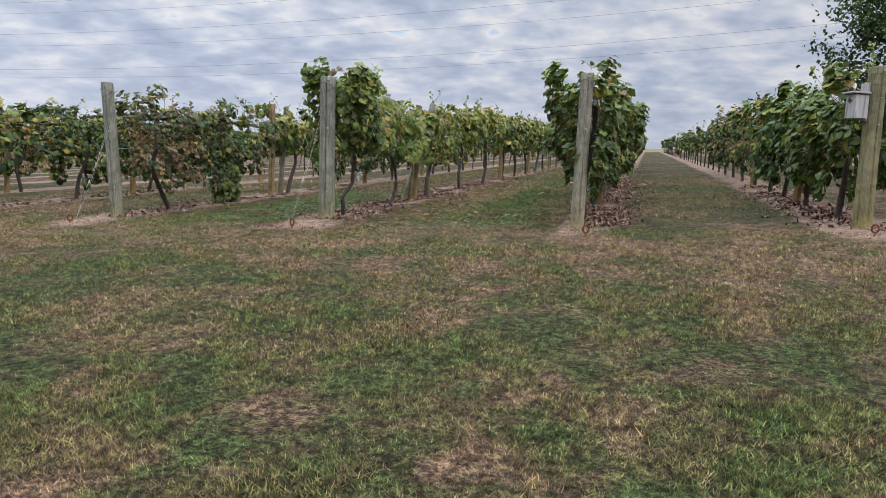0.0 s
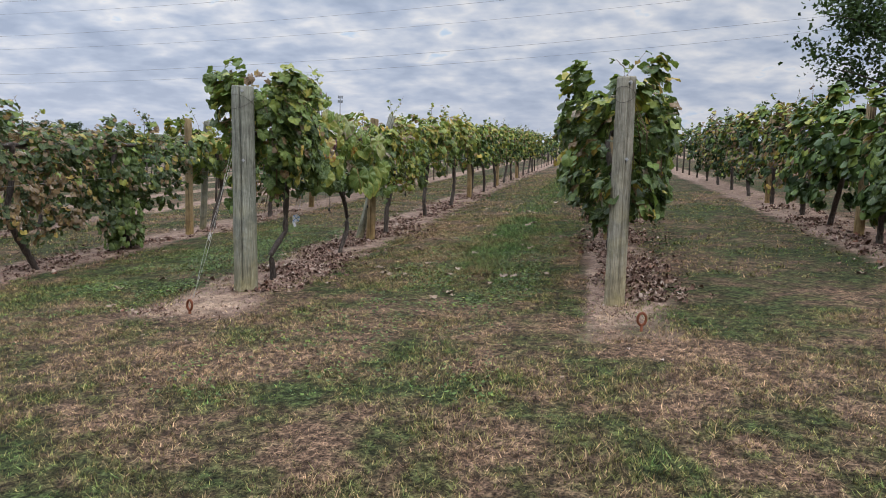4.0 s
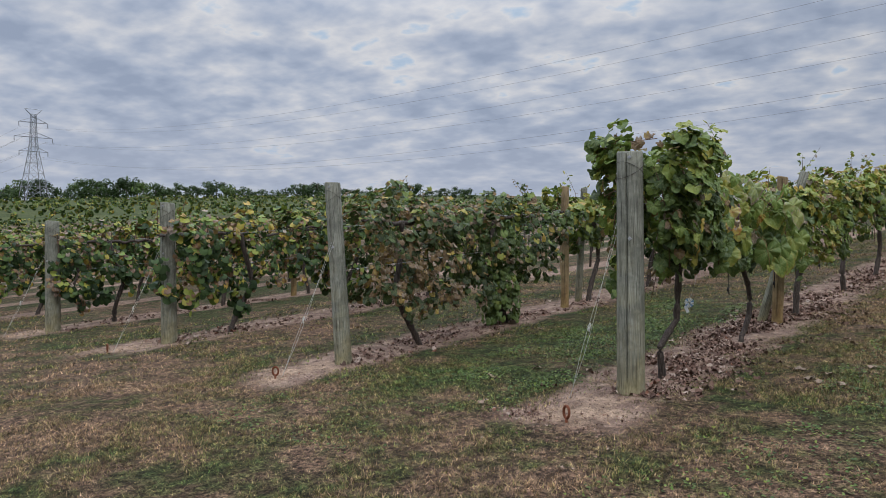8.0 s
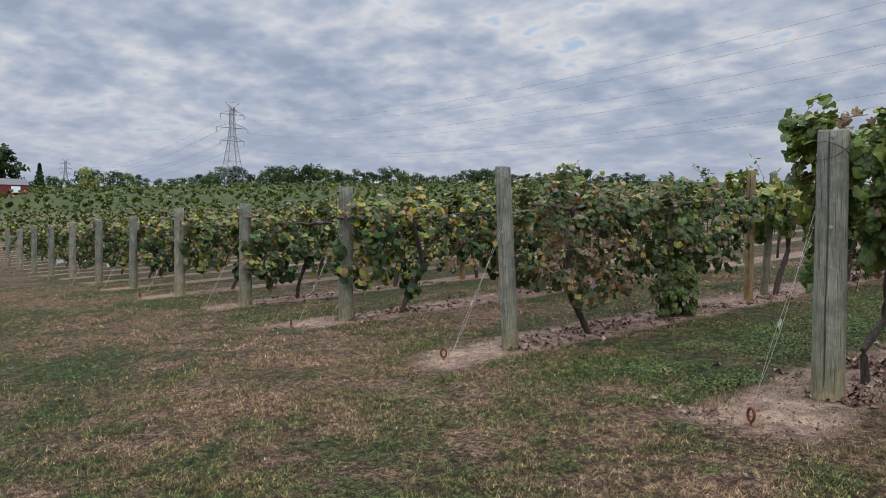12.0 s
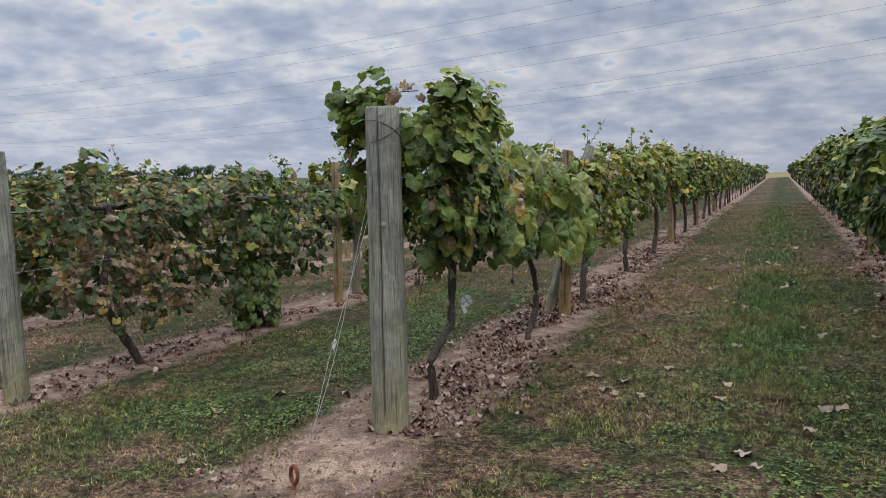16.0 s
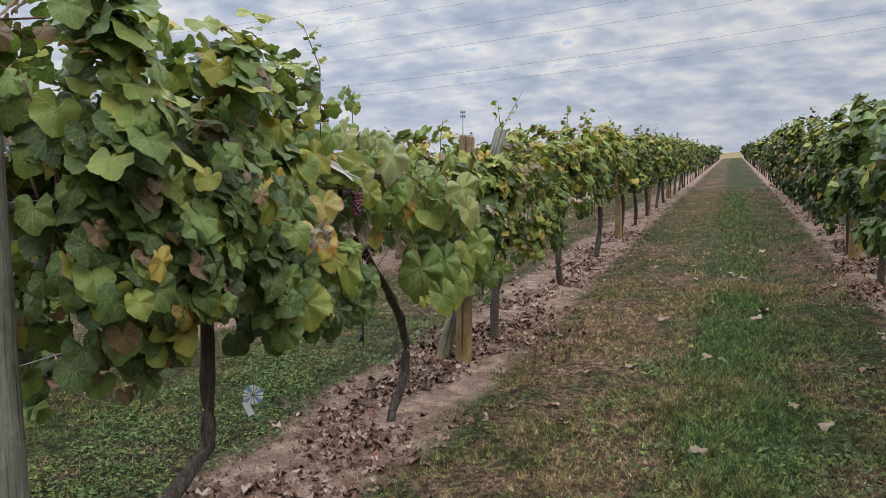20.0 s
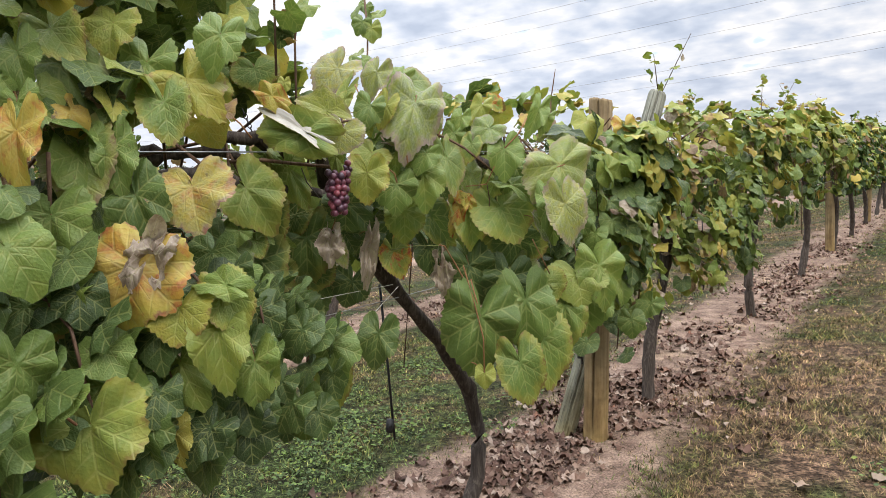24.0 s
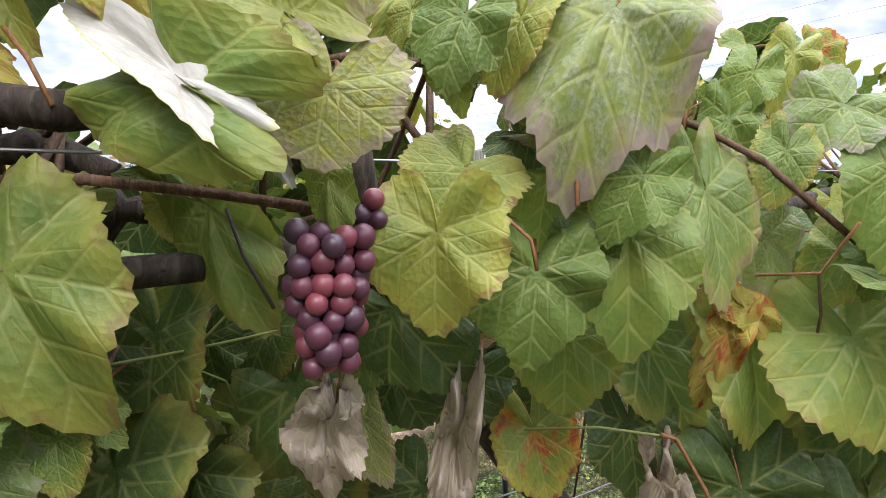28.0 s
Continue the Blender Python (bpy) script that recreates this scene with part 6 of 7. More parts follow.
def build_bunch(top, n=62):
    ob = empty("grape_bunch", top)
    rng = random.Random(2)
    part("stem", tube(bmesh.new(), [(-0.03, 0.02, 0.03), (0, 0, 0.012), (0, 0, -0.04), (0.002, 0, -0.08)], [0.0022, 0.002, 0.0018, 0.001], 6), M_STALK, ob, "green-brown bunch stem")
    bm = bmesh.new()
    bmesh.ops.create_uvsphere(bm, u_segments=18, v_segments=12, radius=1)
    me = bpy.data.meshes.new("berry")
    bm.to_mesh(me)
    bm.free()
    for p in me.polygons:
        p.use_smooth = True
    me.materials.append(M_BERRY)
    placed = []
    tries = 0
    while len(placed) < n and tries < 6000:
        tries += 1
        s = rng.uniform(0, 1)
        wide = 0.035 * (1 - 0.50 * s) * (0.75 + 0.25 * min(1, s * 4))
        a, q = rng.uniform(0, 6.28), wide * math.sqrt(rng.uniform(0, 1))
        c = Vector((q * math.cos(a) * 0.75, q * math.sin(a), -0.008 - 0.098 * s))
        r = rng.uniform(0.0080, 0.0098)
        if all((c - d).length > 0.74 * (r + e) for d, e in placed):
            placed.append((c, r))
            o = new("berry", me)
            o.parent = ob
            o.matrix_basis = Matrix.Translation(c) @ Matrix.Diagonal((r, r, r * 1.04, 1))
    for c, r in ((Vector((0.004, 0.032, 0.016)), 0.0085), (Vector((0.0, 0.024, 0.004)), 0.0082), (Vector((0.006, 0.035, 0.001)), 0.0078)):
        o = new("berry", me)
        o.parent = ob
        o.matrix_basis = Matrix.Translation(c) @ Matrix.Diagonal((r, r, r, 1))
    return tagged(ob, "small bunch of dusky red grapes hanging among leaves", "grapes")


build_bunch((-3.590, 13.315, 1.420))

def build_chain(a, b, n):
    a, b = Vector(a), Vector(b)
    ob = empty("tie_chain", a)
    d = b - a
    q = d.to_track_quat("Z", "Y")
    for i in range(n):
        bm = bmesh.new()
        L, W = d.length / n * 0.62, 0.0048
        tube(bm, [Vector((W * math.cos(t), 0, L * math.sin(t))) for t in np.linspace(0, 2 * math.pi, 13)], 0.0014, 6, False)
        o = part("link", bm, M_HOSE, ob)
        o.matrix_basis = Matrix.Translation(d * ((i + 0.5) / n)) @ q.to_matrix().to_4x4() @ pose(0, 0, 0, 0, 0, 90 * (i % 2))
    return tagged(ob, "black plastic chain tying the vine to its wire", "chain", "vine ties")


build_chain((-3.905, 13.185, 1.45), (-3.927, 13.148, 1.34), 9)
build_chain((-3.890, 13.280, 1.585), (-3.872, 13.295, 1.525), 5)


def build_tag(x, y, z):
    """A pinwheel-shaped tag on the lower wire."""
    ob = empty("plant_tag", (x, y, z), -48)
    for i in range(15):
        bm = bmesh.new()
        a = 2 * math.pi * i / 15
        p = [Vector((0, 0.043 * math.cos(a + o) * s, 0.043 * math.sin(a + o) * s)) + Vector((0.006 * math.sin(i), 0, 0)) for o, s in ((0, 0.12), (0.22, 1.0), (-0.13, 0.92))]
        vs = [bm.verts.new(v) for v in p] + [bm.verts.new(v + Vector((0.002, 0, 0))) for v in p]
        bm.faces.new(vs[:3])
        bm.faces.new(vs[5:2:-1])
        for j in range(3):
            bm.faces.new((vs[j], vs[(j + 1) % 3], vs[3 + (j + 1) % 3], vs[3 + j]))
        part("petal", bm, M_BLUE if i % 4 == 1 else M_WHITE, ob, "", False)
    bm = bmesh.new()
    bmesh.ops.create_cube(bm, size=1, matrix=Matrix.Translation((0, -0.020, -0.055)) @ Matrix.Rotation(0.4, 4, "X") @ Matrix.Diagonal((0.003, 0.026, 0.065, 1)))
    part("strip", bm, M_WHITE, ob, "white paper strip", False)
    part("thread", tube(bmesh.new(), [(0, 0, 0), (0.01, 0.05, 0.2), (0, 0.08, 0.39)], 0.0012, 4), M_WIRE, ob)
    return tagged(ob, "small white and blue tag hanging on a thread below the vine", "tag")


build_tag(-3.80, 12.79, 0.58)


def build_drip(x, y, top, low):
    ob = empty("drip_hose", (x, y, gz1(x, y)))
    part("hose", tube(bmesh.new(), [(0, -0.02, top), (0.01, 0.0, (top + low) / 2), (0, 0.04, low)], 0.004, 6), M_HOSE, ob)
    part("emitter", tube(bmesh.new(), [(0, 0.015, low + 0.03), (0, 0.02, low + 0.07)], 0.012, 8), M_HOSE, ob)
    return tagged(ob, "short black drip hose hanging from the wire", "hose", "drip hoses")


build_drip(-3.80, 13.73, 1.0, 0.50)
build_drip(-3.76, 15.05, 0.95, 0.42)
build_drip(-3.76, 17.0, 0.95, 0.45)

# ---------------------------------------------------------------- pylons and lines
EYE_AT = Vector((-1.46, 6.6, 1.2))
ACROSS = Vector((0.0490, 0.9988, 0.0))
ALONG = Vector((-0.9988, 0.0490, 0.0))


def strut(bm, a, b, r=0.12):
    tube(bm, [a, b], r, 4)


def build_tower(x, y, z, height, name_label, thick=1.0):
    ob = empty("pylon", (x, y, z))
    s = height / 38.6
    levels = [0, 6, 11.5, 16, 19.5, 23, 26, 29, 32, 35, 36.5]
    half = [4.6, 3.7, 2.9, 2.25, 1.75, 1.35, 1.1, 1.0, 0.95, 0.9, 0.85]
    for cx, cy in ((1, 1), (1, -1), (-1, 1), (-1, -1)):
        bm = bmesh.new()
        for (h0, w0), (h1, w1) in zip(zip(levels, half), list(zip(levels, half))[1:]):
            strut(bm, (cx * w0 * s, cy * w0 * s, h0 * s), (cx * w1 * s, cy * w1 * s, h1 * s), 0.15 * thick)
        part("leg", bm, M_TOWER, ob, "", False)
    bm = bmesh.new()
    for (h0, w0), (h1, w1) in zip(zip(levels, half), list(zip(levels, half))[1:]):
        for f in range(4):
            c = [(1, 1), (1, -1), (-1, -1), (-1, 1)]
            p, q = c[f], c[(f + 1) % 4]
            strut(bm, (p[0] * w0 * s, p[1] * w0 * s, h0 * s), (q[0] * w1 * s, q[1] * w1 * s, h1 * s), 0.07 * thick)
            strut(bm, (q[0] * w0 * s, q[1] * w0 * s, h0 * s), (p[0] * w1 * s, p[1] * w1 * s, h1 * s), 0.07 * thick)
            strut(bm, (p[0] * w1 * s, p[1] * w1 * s, h1 * s), (q[0] * w1 * s, q[1] * w1 * s, h1 * s), 0.07 * thick)
    part("lattice", bm, M_TOWER, ob, "", False)
    for h, w in ((33.0, 5.6), (26.8, 7.4), (20.8, 5.6)):
        bm = bmesh.new()
        for sg in (-1, 1):
            tip = ACROSS * (sg * w * s)
            for e in (-0.9, 0.9):
                strut(bm, (ALONG * e * s + Vector((0, 0, h * s))), tip + Vector((0, 0, h * s)), 0.10 * thick)
                strut(bm, (ALONG * e * s + Vector((0, 0, (h + 2.4) * s))), tip + Vector((0, 0, h * s)), 0.08 * thick)
        part("crossarm", bm, M_TOWER, ob, "", False)
        for sg in (-1, 1):
            bm = bmesh.new()
            tip = ACROSS * (sg * w * s) + Vector((0, 0, h * s))
            tube(bm, [tip, tip - Vector((0, 0, 1.9 * s))], 0.14 * thick, 6)
            part("insulator", bm, M_LINE, ob, "", False)
    bm = bmesh.new()
    for sg in (-1, 1):
        strut(bm, Vector((0, 0, 35 * s)), ACROSS * (sg * 3.4 * s) + Vector((0, 0, 38.6 * s)), 0.10 * thick)
        strut(bm, ACROSS * (sg * 0.9 * s) + Vector((0, 0, 36.4 * s)), ACROSS * (sg * 3.4 * s) + Vector((0, 0, 38.6 * s)), 0.08 * thick)
    strut(bm, ACROSS * (-3.4 * s) + Vector((0, 0, 38.6 * s)), ACROSS * (3.4 * s) + Vector((0, 0, 38.6 * s)), 0.08 * thick)
    part("peak", bm, M_TOWER, ob, "", False)
    return tagged(ob, name_label, "pylon", "pylons")


def build_mast(x, y, z, height):
    """A far slender pole with rings of aerial panels at its head."""
    ob = empty("radio_mast", (x, y, z))
    part("pole", tube(bmesh.new(), [(0, 0, 0), (0, 0, height * 0.5), (0, 0, height)], [0.55, 0.45, 0.35], 8), M_TOWER, ob)
    for level in (0.0, -3.2):
        for i in range(6):
            a = 2 * math.pi * i / 6
            c = Vector((1.7 * math.cos(a), 1.7 * math.sin(a), height + level))
            bm = bmesh.new()
            bmesh.ops.create_cube(bm, size=1, matrix=Matrix.Translation(c) @ Matrix.Rotation(a, 4, "Z") @ Matrix.Diagonal((0.4, 0.9, 1.9, 1)))
            strut(bm, (0, 0, height + level), c, 0.10)
            part("aerial_panel", bm, M_TOWER, ob, "", False)
    return tagged(ob, "distant slim mast with two rings of aerial panels", "mast")


MX, MY = -1.946 - 0.3407 * 560, 9.189 + 0.936 * 560
build_mast(MX, MY, gz1(MX, MY) - 1, 1.321 + 0.1044 * 560 - gz1(MX, MY))
TX, TY = -334.2, 130.2
build_tower(TX, TY, gz1(TX, TY) - 0.3, 38.6, "grey steel lattice pylon with three crossarms")
build_tower(-890, 150, gz1(-890, 150) + 1, 33, "distant grey steel lattice pylon", 1.6)


def power_line(side, level, arm):
    """A conductor from the pylon, sagging across the field and rising to the next one."""
    d = 107.0 + side * arm
    pts = []
    for s in np.linspace(340, -150, 60):
        h = 14.74 + 3.02e-4 * (s - 126.3) ** 2 + level
        p = EYE_AT + ACROSS * d + ALONG * s
        pts.append((p.x, p.y, EYE_AT.z + h))
    tagged(part("power_line", tube(bmesh.new(), pts, 0.018, 4), M_LINE), "dark overhead power conductor", "power line", "power lines")
    a = Vector(pts[0])
    b = Vector((-890, 150 + side * arm, 22 + gz1(-890, 150) + level * 0.8))
    pts = []
    for s in np.linspace(0, 1, 24):
        p = a.lerp(b, s)
        p.z -= 14 * 4 * s * (1 - s)
        pts.append(p)
    tagged(part("power_line", tube(bmesh.new(), pts, 0.04, 4), M_LINE), "dark overhead power conductor", "power line", "power lines")


for level, arm in ((0.0, 5.1), (6.27, 5.5), (12.28, 4.0)):
    for side in (-1, 1):
        power_line(side, level, arm)


# ---------------------------------------------------------------- trees
def build_tree(x, y, height, spread_r, seed, label, trunk_h=0.3, n=1800, leaf=0.16, tone=0.22, up=0.5, limbs=12, z=None, name="tree"):
    rng, nr = random.Random(seed), np.random.default_rng(seed)
    ob = empty(name, (x, y, (gz1(x, y) if z is None else z) - 0.1))
    bm = tube(bmesh.new(), [(0, 0, 0), (0.02 * height * rng.uniform(-1, 1), 0, height * 0.35), (0.02 * height, 0.01 * height, height * 0.65), (0, 0, height * 0.95)], [0.028 * height, 0.02 * height, 0.011 * height, 0.002 * height], 9)
    part("trunk", bm, M_TREEBARK, ob)
    ends = []
    for i in range(limbs):
        s = trunk_h + (0.92 - trunk_h) * (i + rng.uniform(0, 1)) / limbs
        a = i * 2.4 + rng.uniform(-0.4, 0.4)
        reach = spread_r * (1.0 - 0.75 * max(0, (s - trunk_h) / (1 - trunk_h)) ** 1.3) * rng.uniform(0.75, 1.1)
        p0 = Vector((0, 0, height * s))
        p3 = p0 + Vector((reach * math.cos(a), reach * math.sin(a), reach * up * rng.uniform(0.6, 1.3)))
        p1 = p0.lerp(p3, 0.4) + Vector((0, 0, -0.06 * reach))
        p2 = p0.lerp(p3, 0.75)
        r = 0.007 * height * (1 - 0.7 * s)
        part("limb", tube(bmesh.new(), [p0, p1, p2, p3], [r, r * 0.7, r * 0.45, r * 0.12], 6), M_TREEBARK, ob)
        for j in range(7):
            t = 0.35 + 0.65 * (j + rng.uniform(0, 1)) / 7
            q = p0.lerp(p3, t)
            ends.append((q, q + Vector((rng.uniform(-1, 1), rng.uniform(-1, 1), rng.uniform(-0.5, 0.9))) * spread_r * 0.30))
    ends = [(np.array(a), np.array(b)) for a, b in ends]
    pick = nr.integers(0, len(ends), n)
    t = nr.uniform(0, 1, n)[:, None]
    A0 = np.array([e[0] for e in ends])[pick]
    B0 = np.array([e[1] for e in ends])[pick]
    place = A0 + (B0 - A0) * t + nr.standard_normal((n, 3)) * spread_r * 0.055
    rot = frames(nr.standard_normal((n, 3)) + (0, 0, 0.5), nr.standard_normal((n, 3)) + (0, 0, -0.6), nr)
    v, tr, tn, u = spread(LEAF_FAR, place, rot, nr.uniform(0.7, 1.3, n) * leaf, np.clip(tone + 0.10 * nr.standard_normal(n), 0, 0.8), nr)
    tagged(link("crown", tri_mesh("crown", v, tr, tn), M_TREELEAF, ob), kind="stuff")
    return tagged(ob, label, "tree")


build_tree(10.5, 33.0, 11.0, 5.0, 4, "tall open-crowned tree with small dark green leaves", 0.16, 26000, 0.16, 0.15, 0.28, 40)


def far_tree(az, dist, height, width, seed, tone=0.18, label="distant dark green field tree", kind="round"):
    """A tree on the skyline: a short trunk, limbs, and a crown of many leaf clumps in uneven lobes."""
    rng, nr = random.Random(seed), np.random.default_rng(seed)
    a = radians(az)
    x, y = -1.46 - dist * math.sin(a), 6.6 + dist * math.cos(a)
    ob = empty("tree", (x, y, gz1(x, y) - 0.2))
    part("trunk", tube(bmesh.new(), [(0, 0, 0), (0.01 * height, 0, height * 0.4), (0, 0, height * 0.8)], [0.035 * height, 0.025 * height, 0.008 * height], 7), M_TREEBARK, ob)
    if kind == "cone":
        n = 700
        h = nr.uniform(0.04, 1, n) ** 0.8
        ang = nr.uniform(0, 6.28, n)
        tier = 0.75 + 0.25 * np.cos(h * 46)
        r = width * (1 - h) * tier * np.sqrt(nr.uniform(0.3, 1, n))
        place = np.stack([r * np.cos(ang), r * np.sin(ang), h * height], 1)
        out = np.stack([np.cos(ang), np.sin(ang), 0.5 + 0 * ang], 1)
    else:
        lobes = []
        for i in range(11):
            t = rng.uniform(0.10, 0.80)
            reach = width * 0.62 * math.sin(math.pi * min(1, t + 0.12)) ** 0.6 * rng.uniform(0.25, 1.0)
            b = rng.uniform(0, 6.28)
            c = Vector((reach * math.cos(b), reach * math.sin(b), height * t))
            lobes.append((c, height * rng.uniform(0.14, 0.23), width * rng.uniform(0.22, 0.40)))
            if i < 5:
                part("limb", tube(bmesh.new(), [(0, 0, height * t * 0.6), c * 0.6 + Vector((0, 0, height * t * 0.3)), c], [0.012 * height, 0.008 * height, 0.003 * height], 5), M_TREEBARK, ob)
        n = 520
        pick = nr.integers(0, len(lobes), n)
        out = nr.standard_normal((n, 3))
        out /= np.linalg.norm(out, axis=1, keepdims=True)
        size = np.array([(q[2], q[2], q[1]) for q in lobes])[pick]
        place = np.array([q[0] for q in lobes])[pick] + out * size * nr.uniform(0.5, 1.05, (n, 1))
        place[:, 2] = np.maximum(place[:, 2], 0.06 * height)
        out = out + np.array([0, 0, 0.5])
    rot = frames(out + 0.5 * nr.standard_normal((n, 3)), nr.standard_normal((n, 3)) + (0, 0, -0.6), nr)
    v, tr, tn, u = spread(LEAF_FAR, place, rot, nr.uniform(0.6, 1.3, n) * 0.115 * max(height, width * 0.8), np.clip(tone + 0.09 * nr.standard_normal(n), 0, 0.8), nr)
    tagged(link("crown", tri_mesh("crown", v, tr, tn), M_TREELEAF, ob), kind="stuff")
    return tagged(ob, label, "tree")


far_tree(84.5, 260, 15.5, 9.5, 50, 0.06, "broad dark green tree at the field's edge")
far_tree(82.4, 300, 9.5, 3.0, 51, 0.03, "dark blue-green conical spruce at the field's edge", "cone")
far_tree(79.4, 330, 9.0, 6.5, 52, 0.60, "round tree turning yellow-brown at the field's edge")
trng = random.Random(12)
az, i = 83.6, 0
while az > 38:
    tall = 6.6 + 1.5 * math.sin(az * 0.9) + trng.uniform(-1.2, 1.8)
    if 68.8 < az < 71.4:
        tall += 3.0
    if 60.5 < az < 67:
        tall += 3.2
    if 71.4 < az < 76:
        tall -= 1.6
    far_tree(az, 375 + trng.uniform(-20, 30), max(3.6, tall), max(5.5, tall * 0.85), 60 + i, trng.choice((0.04, 0.08, 0.12, 0.18, 0.34)))
    az -= trng.uniform(0.40, 0.85)
    i += 1


# ---------------------------------------------------------------- a barn beyond the field, and cards at the row ends
def box_bm(c, sz, bevel=0.0):
    bm = bmesh.new()
    bmesh.ops.create_cube(bm, size=1, matrix=Matrix.Translation(c) @ Matrix.Diagonal((*sz, 1)))
    if bevel:
        bmesh.ops.bevel(bm, geom=bm.edges[:], offset=bevel, segments=1, affect="EDGES")
    return bm


def build_barn(x, y):
    ob = empty("barn", (x, y, gz1(x, y) - 0.2), 5)
    part("wall", box_bm((0, 0, 1.6), (5.5, 9.5, 3.2), 0.03), M_BARN, ob, "", False)
    for sgn in (-1, 1):
        bm = box_bm((0, 0, 0), (3.5, 10.2, 0.18), 0.02)
        bmesh.ops.rotate(bm, verts=bm.verts, matrix=Matrix.Rotation(radians(32 * sgn), 3, "Y"))
        bmesh.ops.translate(bm, verts=bm.verts, vec=(sgn * 1.42, 0, 3.95))
        part("roof", bm, M_BARNROOF, ob, "", False)
    part("door", box_bm((2.78, 1.6, 1.7), (0.10, 2.4, 1.9), 0.02), M_WHITE, ob, "white sliding door", False)
    return tagged(ob, "small red barn with a white door beneath a tree", "barn")


M_BARN = grained("red_barn_board", ((0.3, (0.10, 0.025, 0.02)), (0.5, (0.18, 0.045, 0.035)), (0.7, (0.24, 0.07, 0.05))), stretch=(6, 6, 0.6), crack=0.3)
M_BARNROOF = plain("barn_roof", (0.16, 0.15, 0.15), 0.7)
BX, BY = -1.46 - 250 * math.sin(radians(84.3)), 6.6 + 250 * math.cos(radians(84.3))
build_barn(BX, BY)


def build_card(x, y, turn):
    ob = empty("row_card", (x, y, gz1(x, y)), turn)
    part("card", box_bm((0, 0, 0.20), (0.03, 0.26, 0.13), 0.008), M_WHITE, ob, "", False)
    part("stake", tube(bmesh.new(), [(0, 0, -0.1), (0, 0, 0.20)], 0.012, 6), M_WIRE, ob)
    ob.matrix_basis = ob.matrix_basis @ pose(0, 0, 0, 12, -10, 0)
    return tagged(ob, "small white card on a stake beside a vine row", "card", "row cards")


for x, y, turn in ((-43.9, 12.7, 20), (-38.1, 12.4, -10), (-36.6, 13.1, 25), (-30.9, 13.0, 10)):
    build_card(x, y, turn)


# ---------------------------------------------------------------- turf, litter and fallen leaves
def row_gap(x):
    xs = np.array([row_x(k) for k in range(-2, 15)])
    return np.abs(np.asarray(x)[:, None] - xs[None]).min(1)


def build_grass():
    nr = np.random.default_rng(77)
    P, S = [], []
    for x0, x1, y0, y1, dens, size in ((-3.6, 2.6, 4.6, 6.4, 17000, 0.66), (-6.5, -3.6, 4.6, 8.2, 7000, 0.9), (-3.6, 3.0, 6.4, 8.2, 11000, 0.75), (-8.5, 3.2, 8.2, 11.4, 6800, 0.85), (-6.6, -0.3, 11.4, 12.6, 9000, 0.75), (-3.5, -0.9, 12.6, 15.0, 13000, 0.72), (-3.5, -0.9, 15.0, 18.5, 5500, 1.0), (-6.4, -3.5, 12.6, 17.0, 4200, 1.0), (-0.6, 2.6, 12.6, 24.0, 700, 1.8), (-12, -6.4, 11.0, 22.0, 600, 1.9), (-6.4, -0.6, 17.0, 36.0, 800, 1.9), (-24, -8.5, 7.0, 12.5, 750, 1.9), (-8.5, -6.5, 6.0, 8.2, 1500, 1.4)):
        n = int((x1 - x0) * (y1 - y0) * dens)
        # blades stand in small tufts
        p = np.stack([nr.uniform(x0, x1, n // 5), nr.uniform(y0, y1, n // 5)], 1)
        p = np.repeat(p, 5, axis=0) + 0.011 * size * nr.standard_normal((n // 5 * 5, 2))
        n = len(p)
        P.append(p)
        S.append(np.full(n, size))
    P, S = np.concatenate(P), np.concatenate(S)
    gap = row_gap(P[:, 0] + 0.14) + np.where((P[:, 0] > -1.7) & (P[:, 0] < -0.80), 0.38, 0.0) + 0.12 * np.sin(P[:, 1] * 3.3) + 0.08 * np.sin(P[:, 1] * 7.1 + P[:, 0] * 5)
    keep = (P[:, 1] < 10.55 + 0.2 * np.sin(P[:, 0] * 2.2) + 0.14 * np.sin(P[:, 0] * 9)) | (gap + 0.16 * nr.standard_normal(len(P)) > 0.42) | (nr.uniform(0, 1, len(P)) < np.where(P[:, 1] < 11.6, 0.20, 0.07))
    clump = np.sin(P[:, 0] * 5.3 + 2 * np.sin(P[:, 1] * 2.1)) * np.sin(P[:, 1] * 4.7 + 1.7 * np.sin(P[:, 0] * 3.0))
    keep &= nr.uniform(0, 1, len(P)) < 0.80 + 0.25 * clump
    P, S, clump = P[keep], S[keep], clump[keep]
    n = len(P)
    lush = np.exp(-((P[:, 0] + 1.90) / 0.40) ** 2) * (P[:, 1] > 12.6)
    h = (0.011 + 0.022 * nr.uniform(0, 1, n) ** 1.4) * (1 + 0.35 * clump) * (0.75 + 0.25 * S) * (1 + 1.2 * lush)
    wd = nr.uniform(0.0018, 0.0042, n) * S
    az = nr.uniform(0, 2 * math.pi, n)
    lean = nr.uniform(0.2, 2.0, n)
    base = np.stack([P[:, 0], P[:, 1], gz(P[:, 0], P[:, 1]) - 0.004], 1)
    side = np.stack([np.cos(az), np.sin(az), 0 * az], 1) * wd[:, None]
    fwd = np.stack([-np.sin(az), np.cos(az), 0 * az], 1)
    tip = base + fwd * (h * lean)[:, None] + np.array([0, 0, 1.0]) * h[:, None]
    V = np.stack([base - side, base + side, tip], 1).reshape(-1, 3)
    T = np.arange(3 * n).reshape(-1, 3)
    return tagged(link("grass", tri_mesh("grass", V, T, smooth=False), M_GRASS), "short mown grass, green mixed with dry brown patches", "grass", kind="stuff")


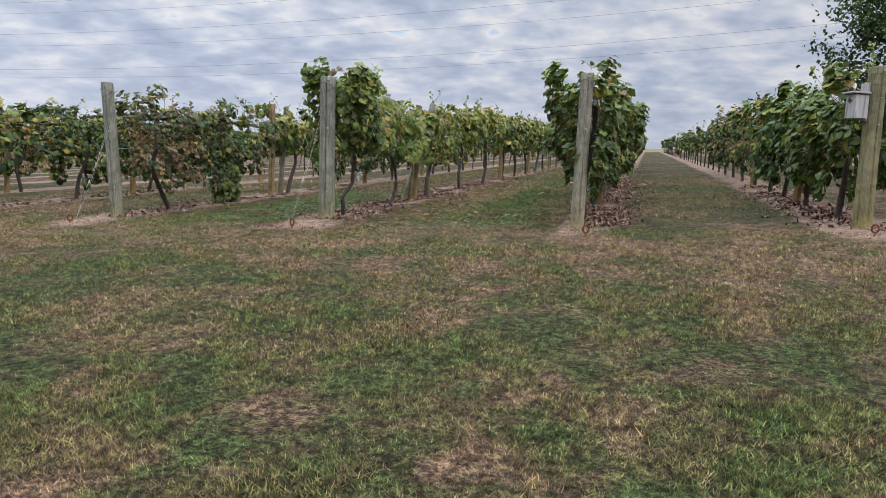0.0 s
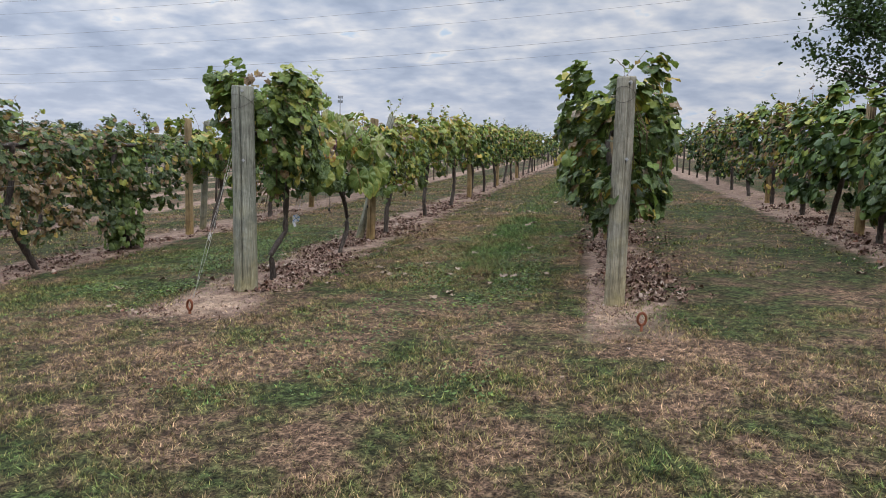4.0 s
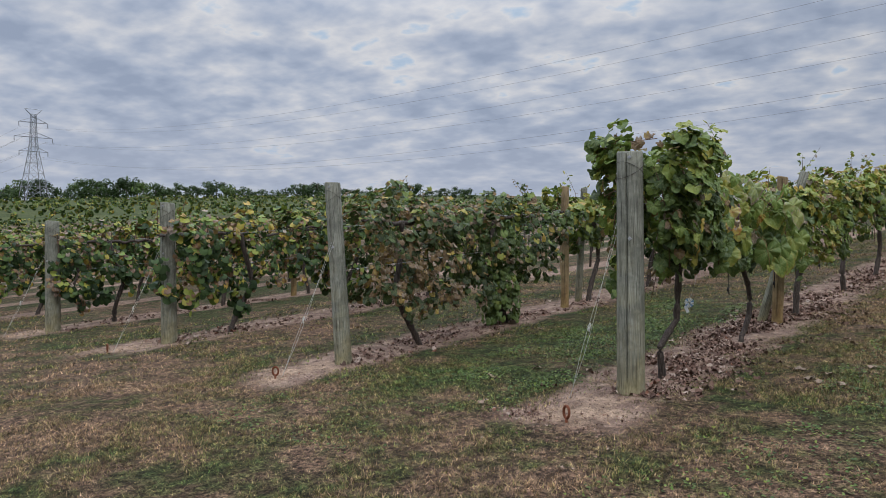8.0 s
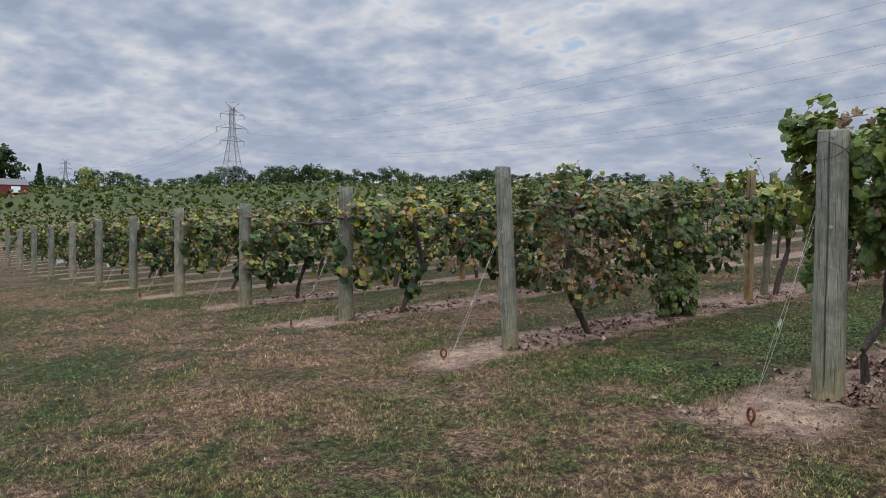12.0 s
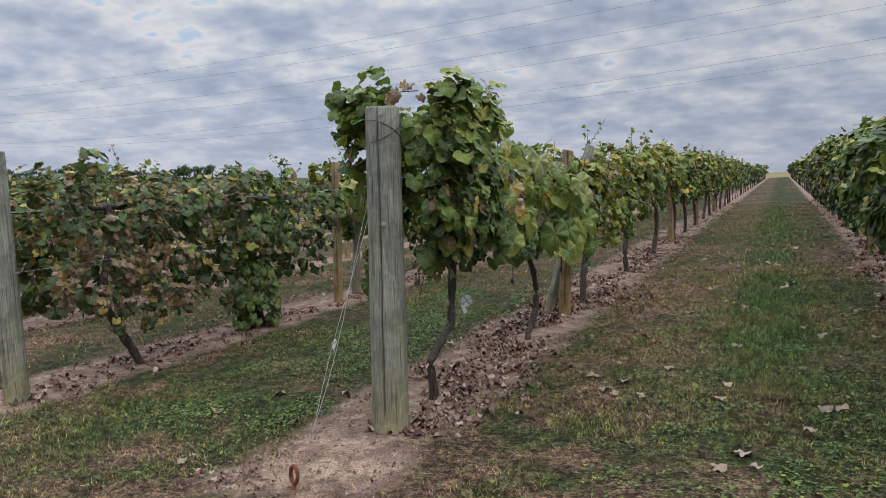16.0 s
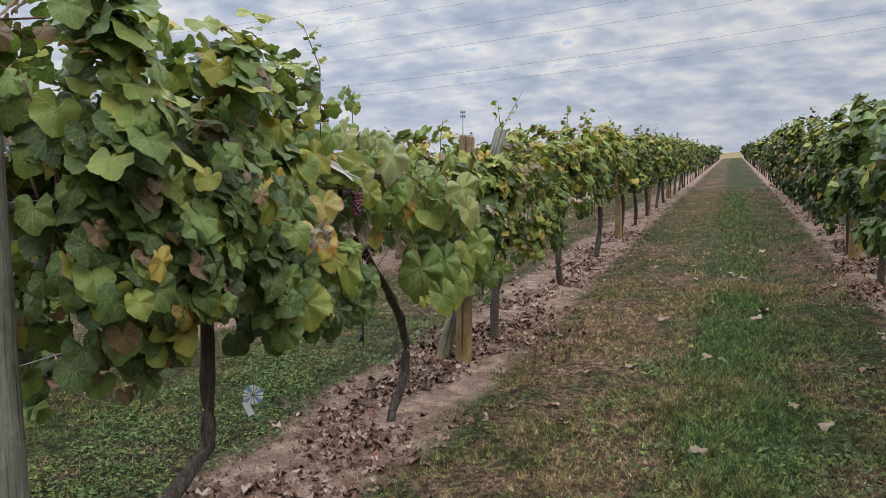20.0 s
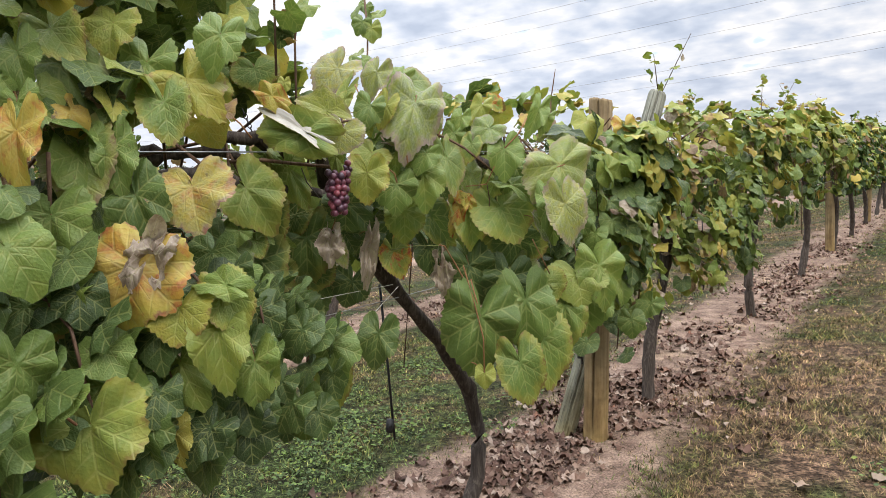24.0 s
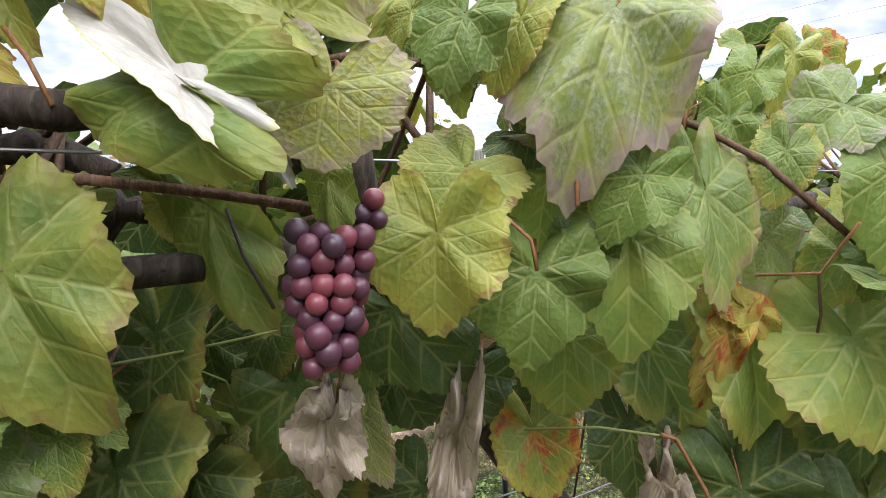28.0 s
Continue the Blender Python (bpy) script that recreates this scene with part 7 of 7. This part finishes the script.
def build_litter():
    nr = np.random.default_rng(78)
    P, S = [], []
    for k, y1, per in ((1, 16.4, 560), (1, 24, 270), (0, 22, 560), (2, 20, 260), (-1, 20, 140), (3, 17, 120), (4, 16, 100), (1, 40, 60), (0, 40, 60)):
        n = int((y1 - 11.5) * per)
        y = 11.5 + (y1 - 11.5) * nr.uniform(0, 1, n)
        x = row_x(k) + (0.10 if k == 0 else -0.08) + 0.27 * nr.standard_normal(n)
        drift = np.array([noise.noise(Vector((a * 1.6, b * 1.3, 2.0))) for a, b in zip(x, y)])
        ok = drift + 0.16 * nr.standard_normal(n) > -0.10
        x, y, n = x[ok], y[ok], int(ok.sum())
        P.append(np.stack([x, y], 1))
        S.append((0.014 + 0.058 * nr.uniform(0, 1, n) ** 1.6) * (1 if k in (0, 1, 2) else 1.3))
    # crumbs and scraps on the bare patches before the end posts
    for k in range(-1, 5):
        n = 300 if k in (0, 1, 2) else 120
        P.append(np.stack([row_x(k) + 0.34 * nr.standard_normal(n), 10.9 + 0.42 * nr.standard_normal(n)], 1))
        S.append(nr.uniform(0.008, 0.024, n))
    n = 110
    P.append(np.stack([-4.25 + 0.13 * nr.standard_normal(n), 10.86 + 0.09 * nr.standard_normal(n)], 1))
    S.append(nr.uniform(0.015, 0.035, n))
    P, S = np.concatenate(P), np.concatenate(S)
    n = len(P)
    place = np.stack([P[:, 0], P[:, 1], gz(P[:, 0], P[:, 1]) + 0.008 + nr.uniform(0, 0.012, n)], 1)
    rot = frames(nr.standard_normal((n, 3)) * 0.20 + (0, 0, 1), nr.standard_normal((n, 3)), nr)
    curled = [leaf_template(9, 1, nr, bend=b, cup=c, wave=0.22) for b, c in ((0.4, 0.3), (-0.6, 0.15), (0.9, -0.2), (0.15, 0.5))]
    v, t, tn, u = spread(curled, place, rot, S, np.zeros(n), nr)
    return tagged(link("leaf_litter", tri_mesh("leaf_litter", v, t), M_LITTER), "brown and grey fallen vine leaves under the rows", "leaf litter", kind="stuff")


def build_clover():
    """Low broad-leaved weeds in patches among the grass."""
    nr = np.random.default_rng(83)
    P = []
    for x0, x1, y0, y1, dens in ((-5.7, -4.0, 11.4, 17.0, 2300), (-2.7, -1.0, 11.2, 15.5, 1700), (-3.2, -0.6, 9.0, 11.2, 500), (-6.4, -4.0, 9.6, 11.4, 500)):
        n = int((x1 - x0) * (y1 - y0) * dens)
        p = np.stack([nr.uniform(x0, x1, n), nr.uniform(y0, y1, n)], 1)
        patch = np.array([noise.noise(Vector((a * 1.5, b * 1.5, 4.0))) + 0.6 * noise.noise(Vector((a * 5, b * 5, 7.0))) for a, b in p])
        P.append(p[patch + 0.15 * nr.standard_normal(n) > 0.02])
    P = np.concatenate(P)
    P = P[row_gap(P[:, 0] + 0.14) > 0.42 + 0.1 * np.sin(P[:, 1] * 4)]
    n = len(P)
    place = np.stack([P[:, 0], P[:, 1], gz(P[:, 0], P[:, 1]) + nr.uniform(0.006, 0.030, n)], 1)
    rot = frames(nr.standard_normal((n, 3)) * 0.30 + (0, 0, 1), nr.standard_normal((n, 3)), nr)
    v, t, tn, u = spread(LEAF_FAR, place, rot, nr.uniform(0.014, 0.030, n), np.clip(0.36 + 0.13 * nr.standard_normal(n), 0.1, 0.6), nr)
    return tagged(link("clover", tri_mesh("clover", v, t, tn), M_FARLEAF), "low green clover and weeds growing in the mown grass", "weeds", kind="stuff")


build_grass()
build_clover()
build_litter()


def build_fallen():
    nr = np.random.default_rng(79)
    shapes = []
    for b, c in ((0.3, 0.25), (-0.5, 0.15), (0.6, -0.2)):
        v, t, u = leaf_template(22, 2, nr, bend=b, cup=c, wave=0.10)
        me = tri_mesh("fallen_leaf", v, t)
        me.materials.append(M_TANLEAF)
        shapes.append(me)
    spots = [(-1.96, 11.68), (-1.66, 12.06), (-2.72, 12.55), (-2.55, 12.5), (-2.83, 15.03), (-2.58, 15.25), (-2.11, 17.39), (-1.89, 11.53), (-2.05, 11.5), (-2.72, 12.8), (-1.57, 12.41), (-5.1, 11.7), (-4.9, 12.1), (-4.6, 10.9), (-1.5, 12.5), (-1.2, 12.6)]
    for _ in range(34):
        spots.append((float(nr.uniform(-2.95, -1.2)), float(nr.uniform(12, 24))))
    for i, (x, y) in enumerate(spots):
        s = float(nr.uniform(0.05, 0.098))
        o = new("fallen_leaf", shapes[i % 3])
        o.matrix_basis = pose(x, y, gz1(x, y) + 0.028, float(nr.uniform(-15, 15)), float(nr.uniform(-15, 15)), float(nr.uniform(0, 360))) @ Matrix.Diagonal((s, s, s, 1))
        tagged(o, "dry tan vine leaf lying on the grass", "leaf", "fallen leaves on the grass")


build_fallen()
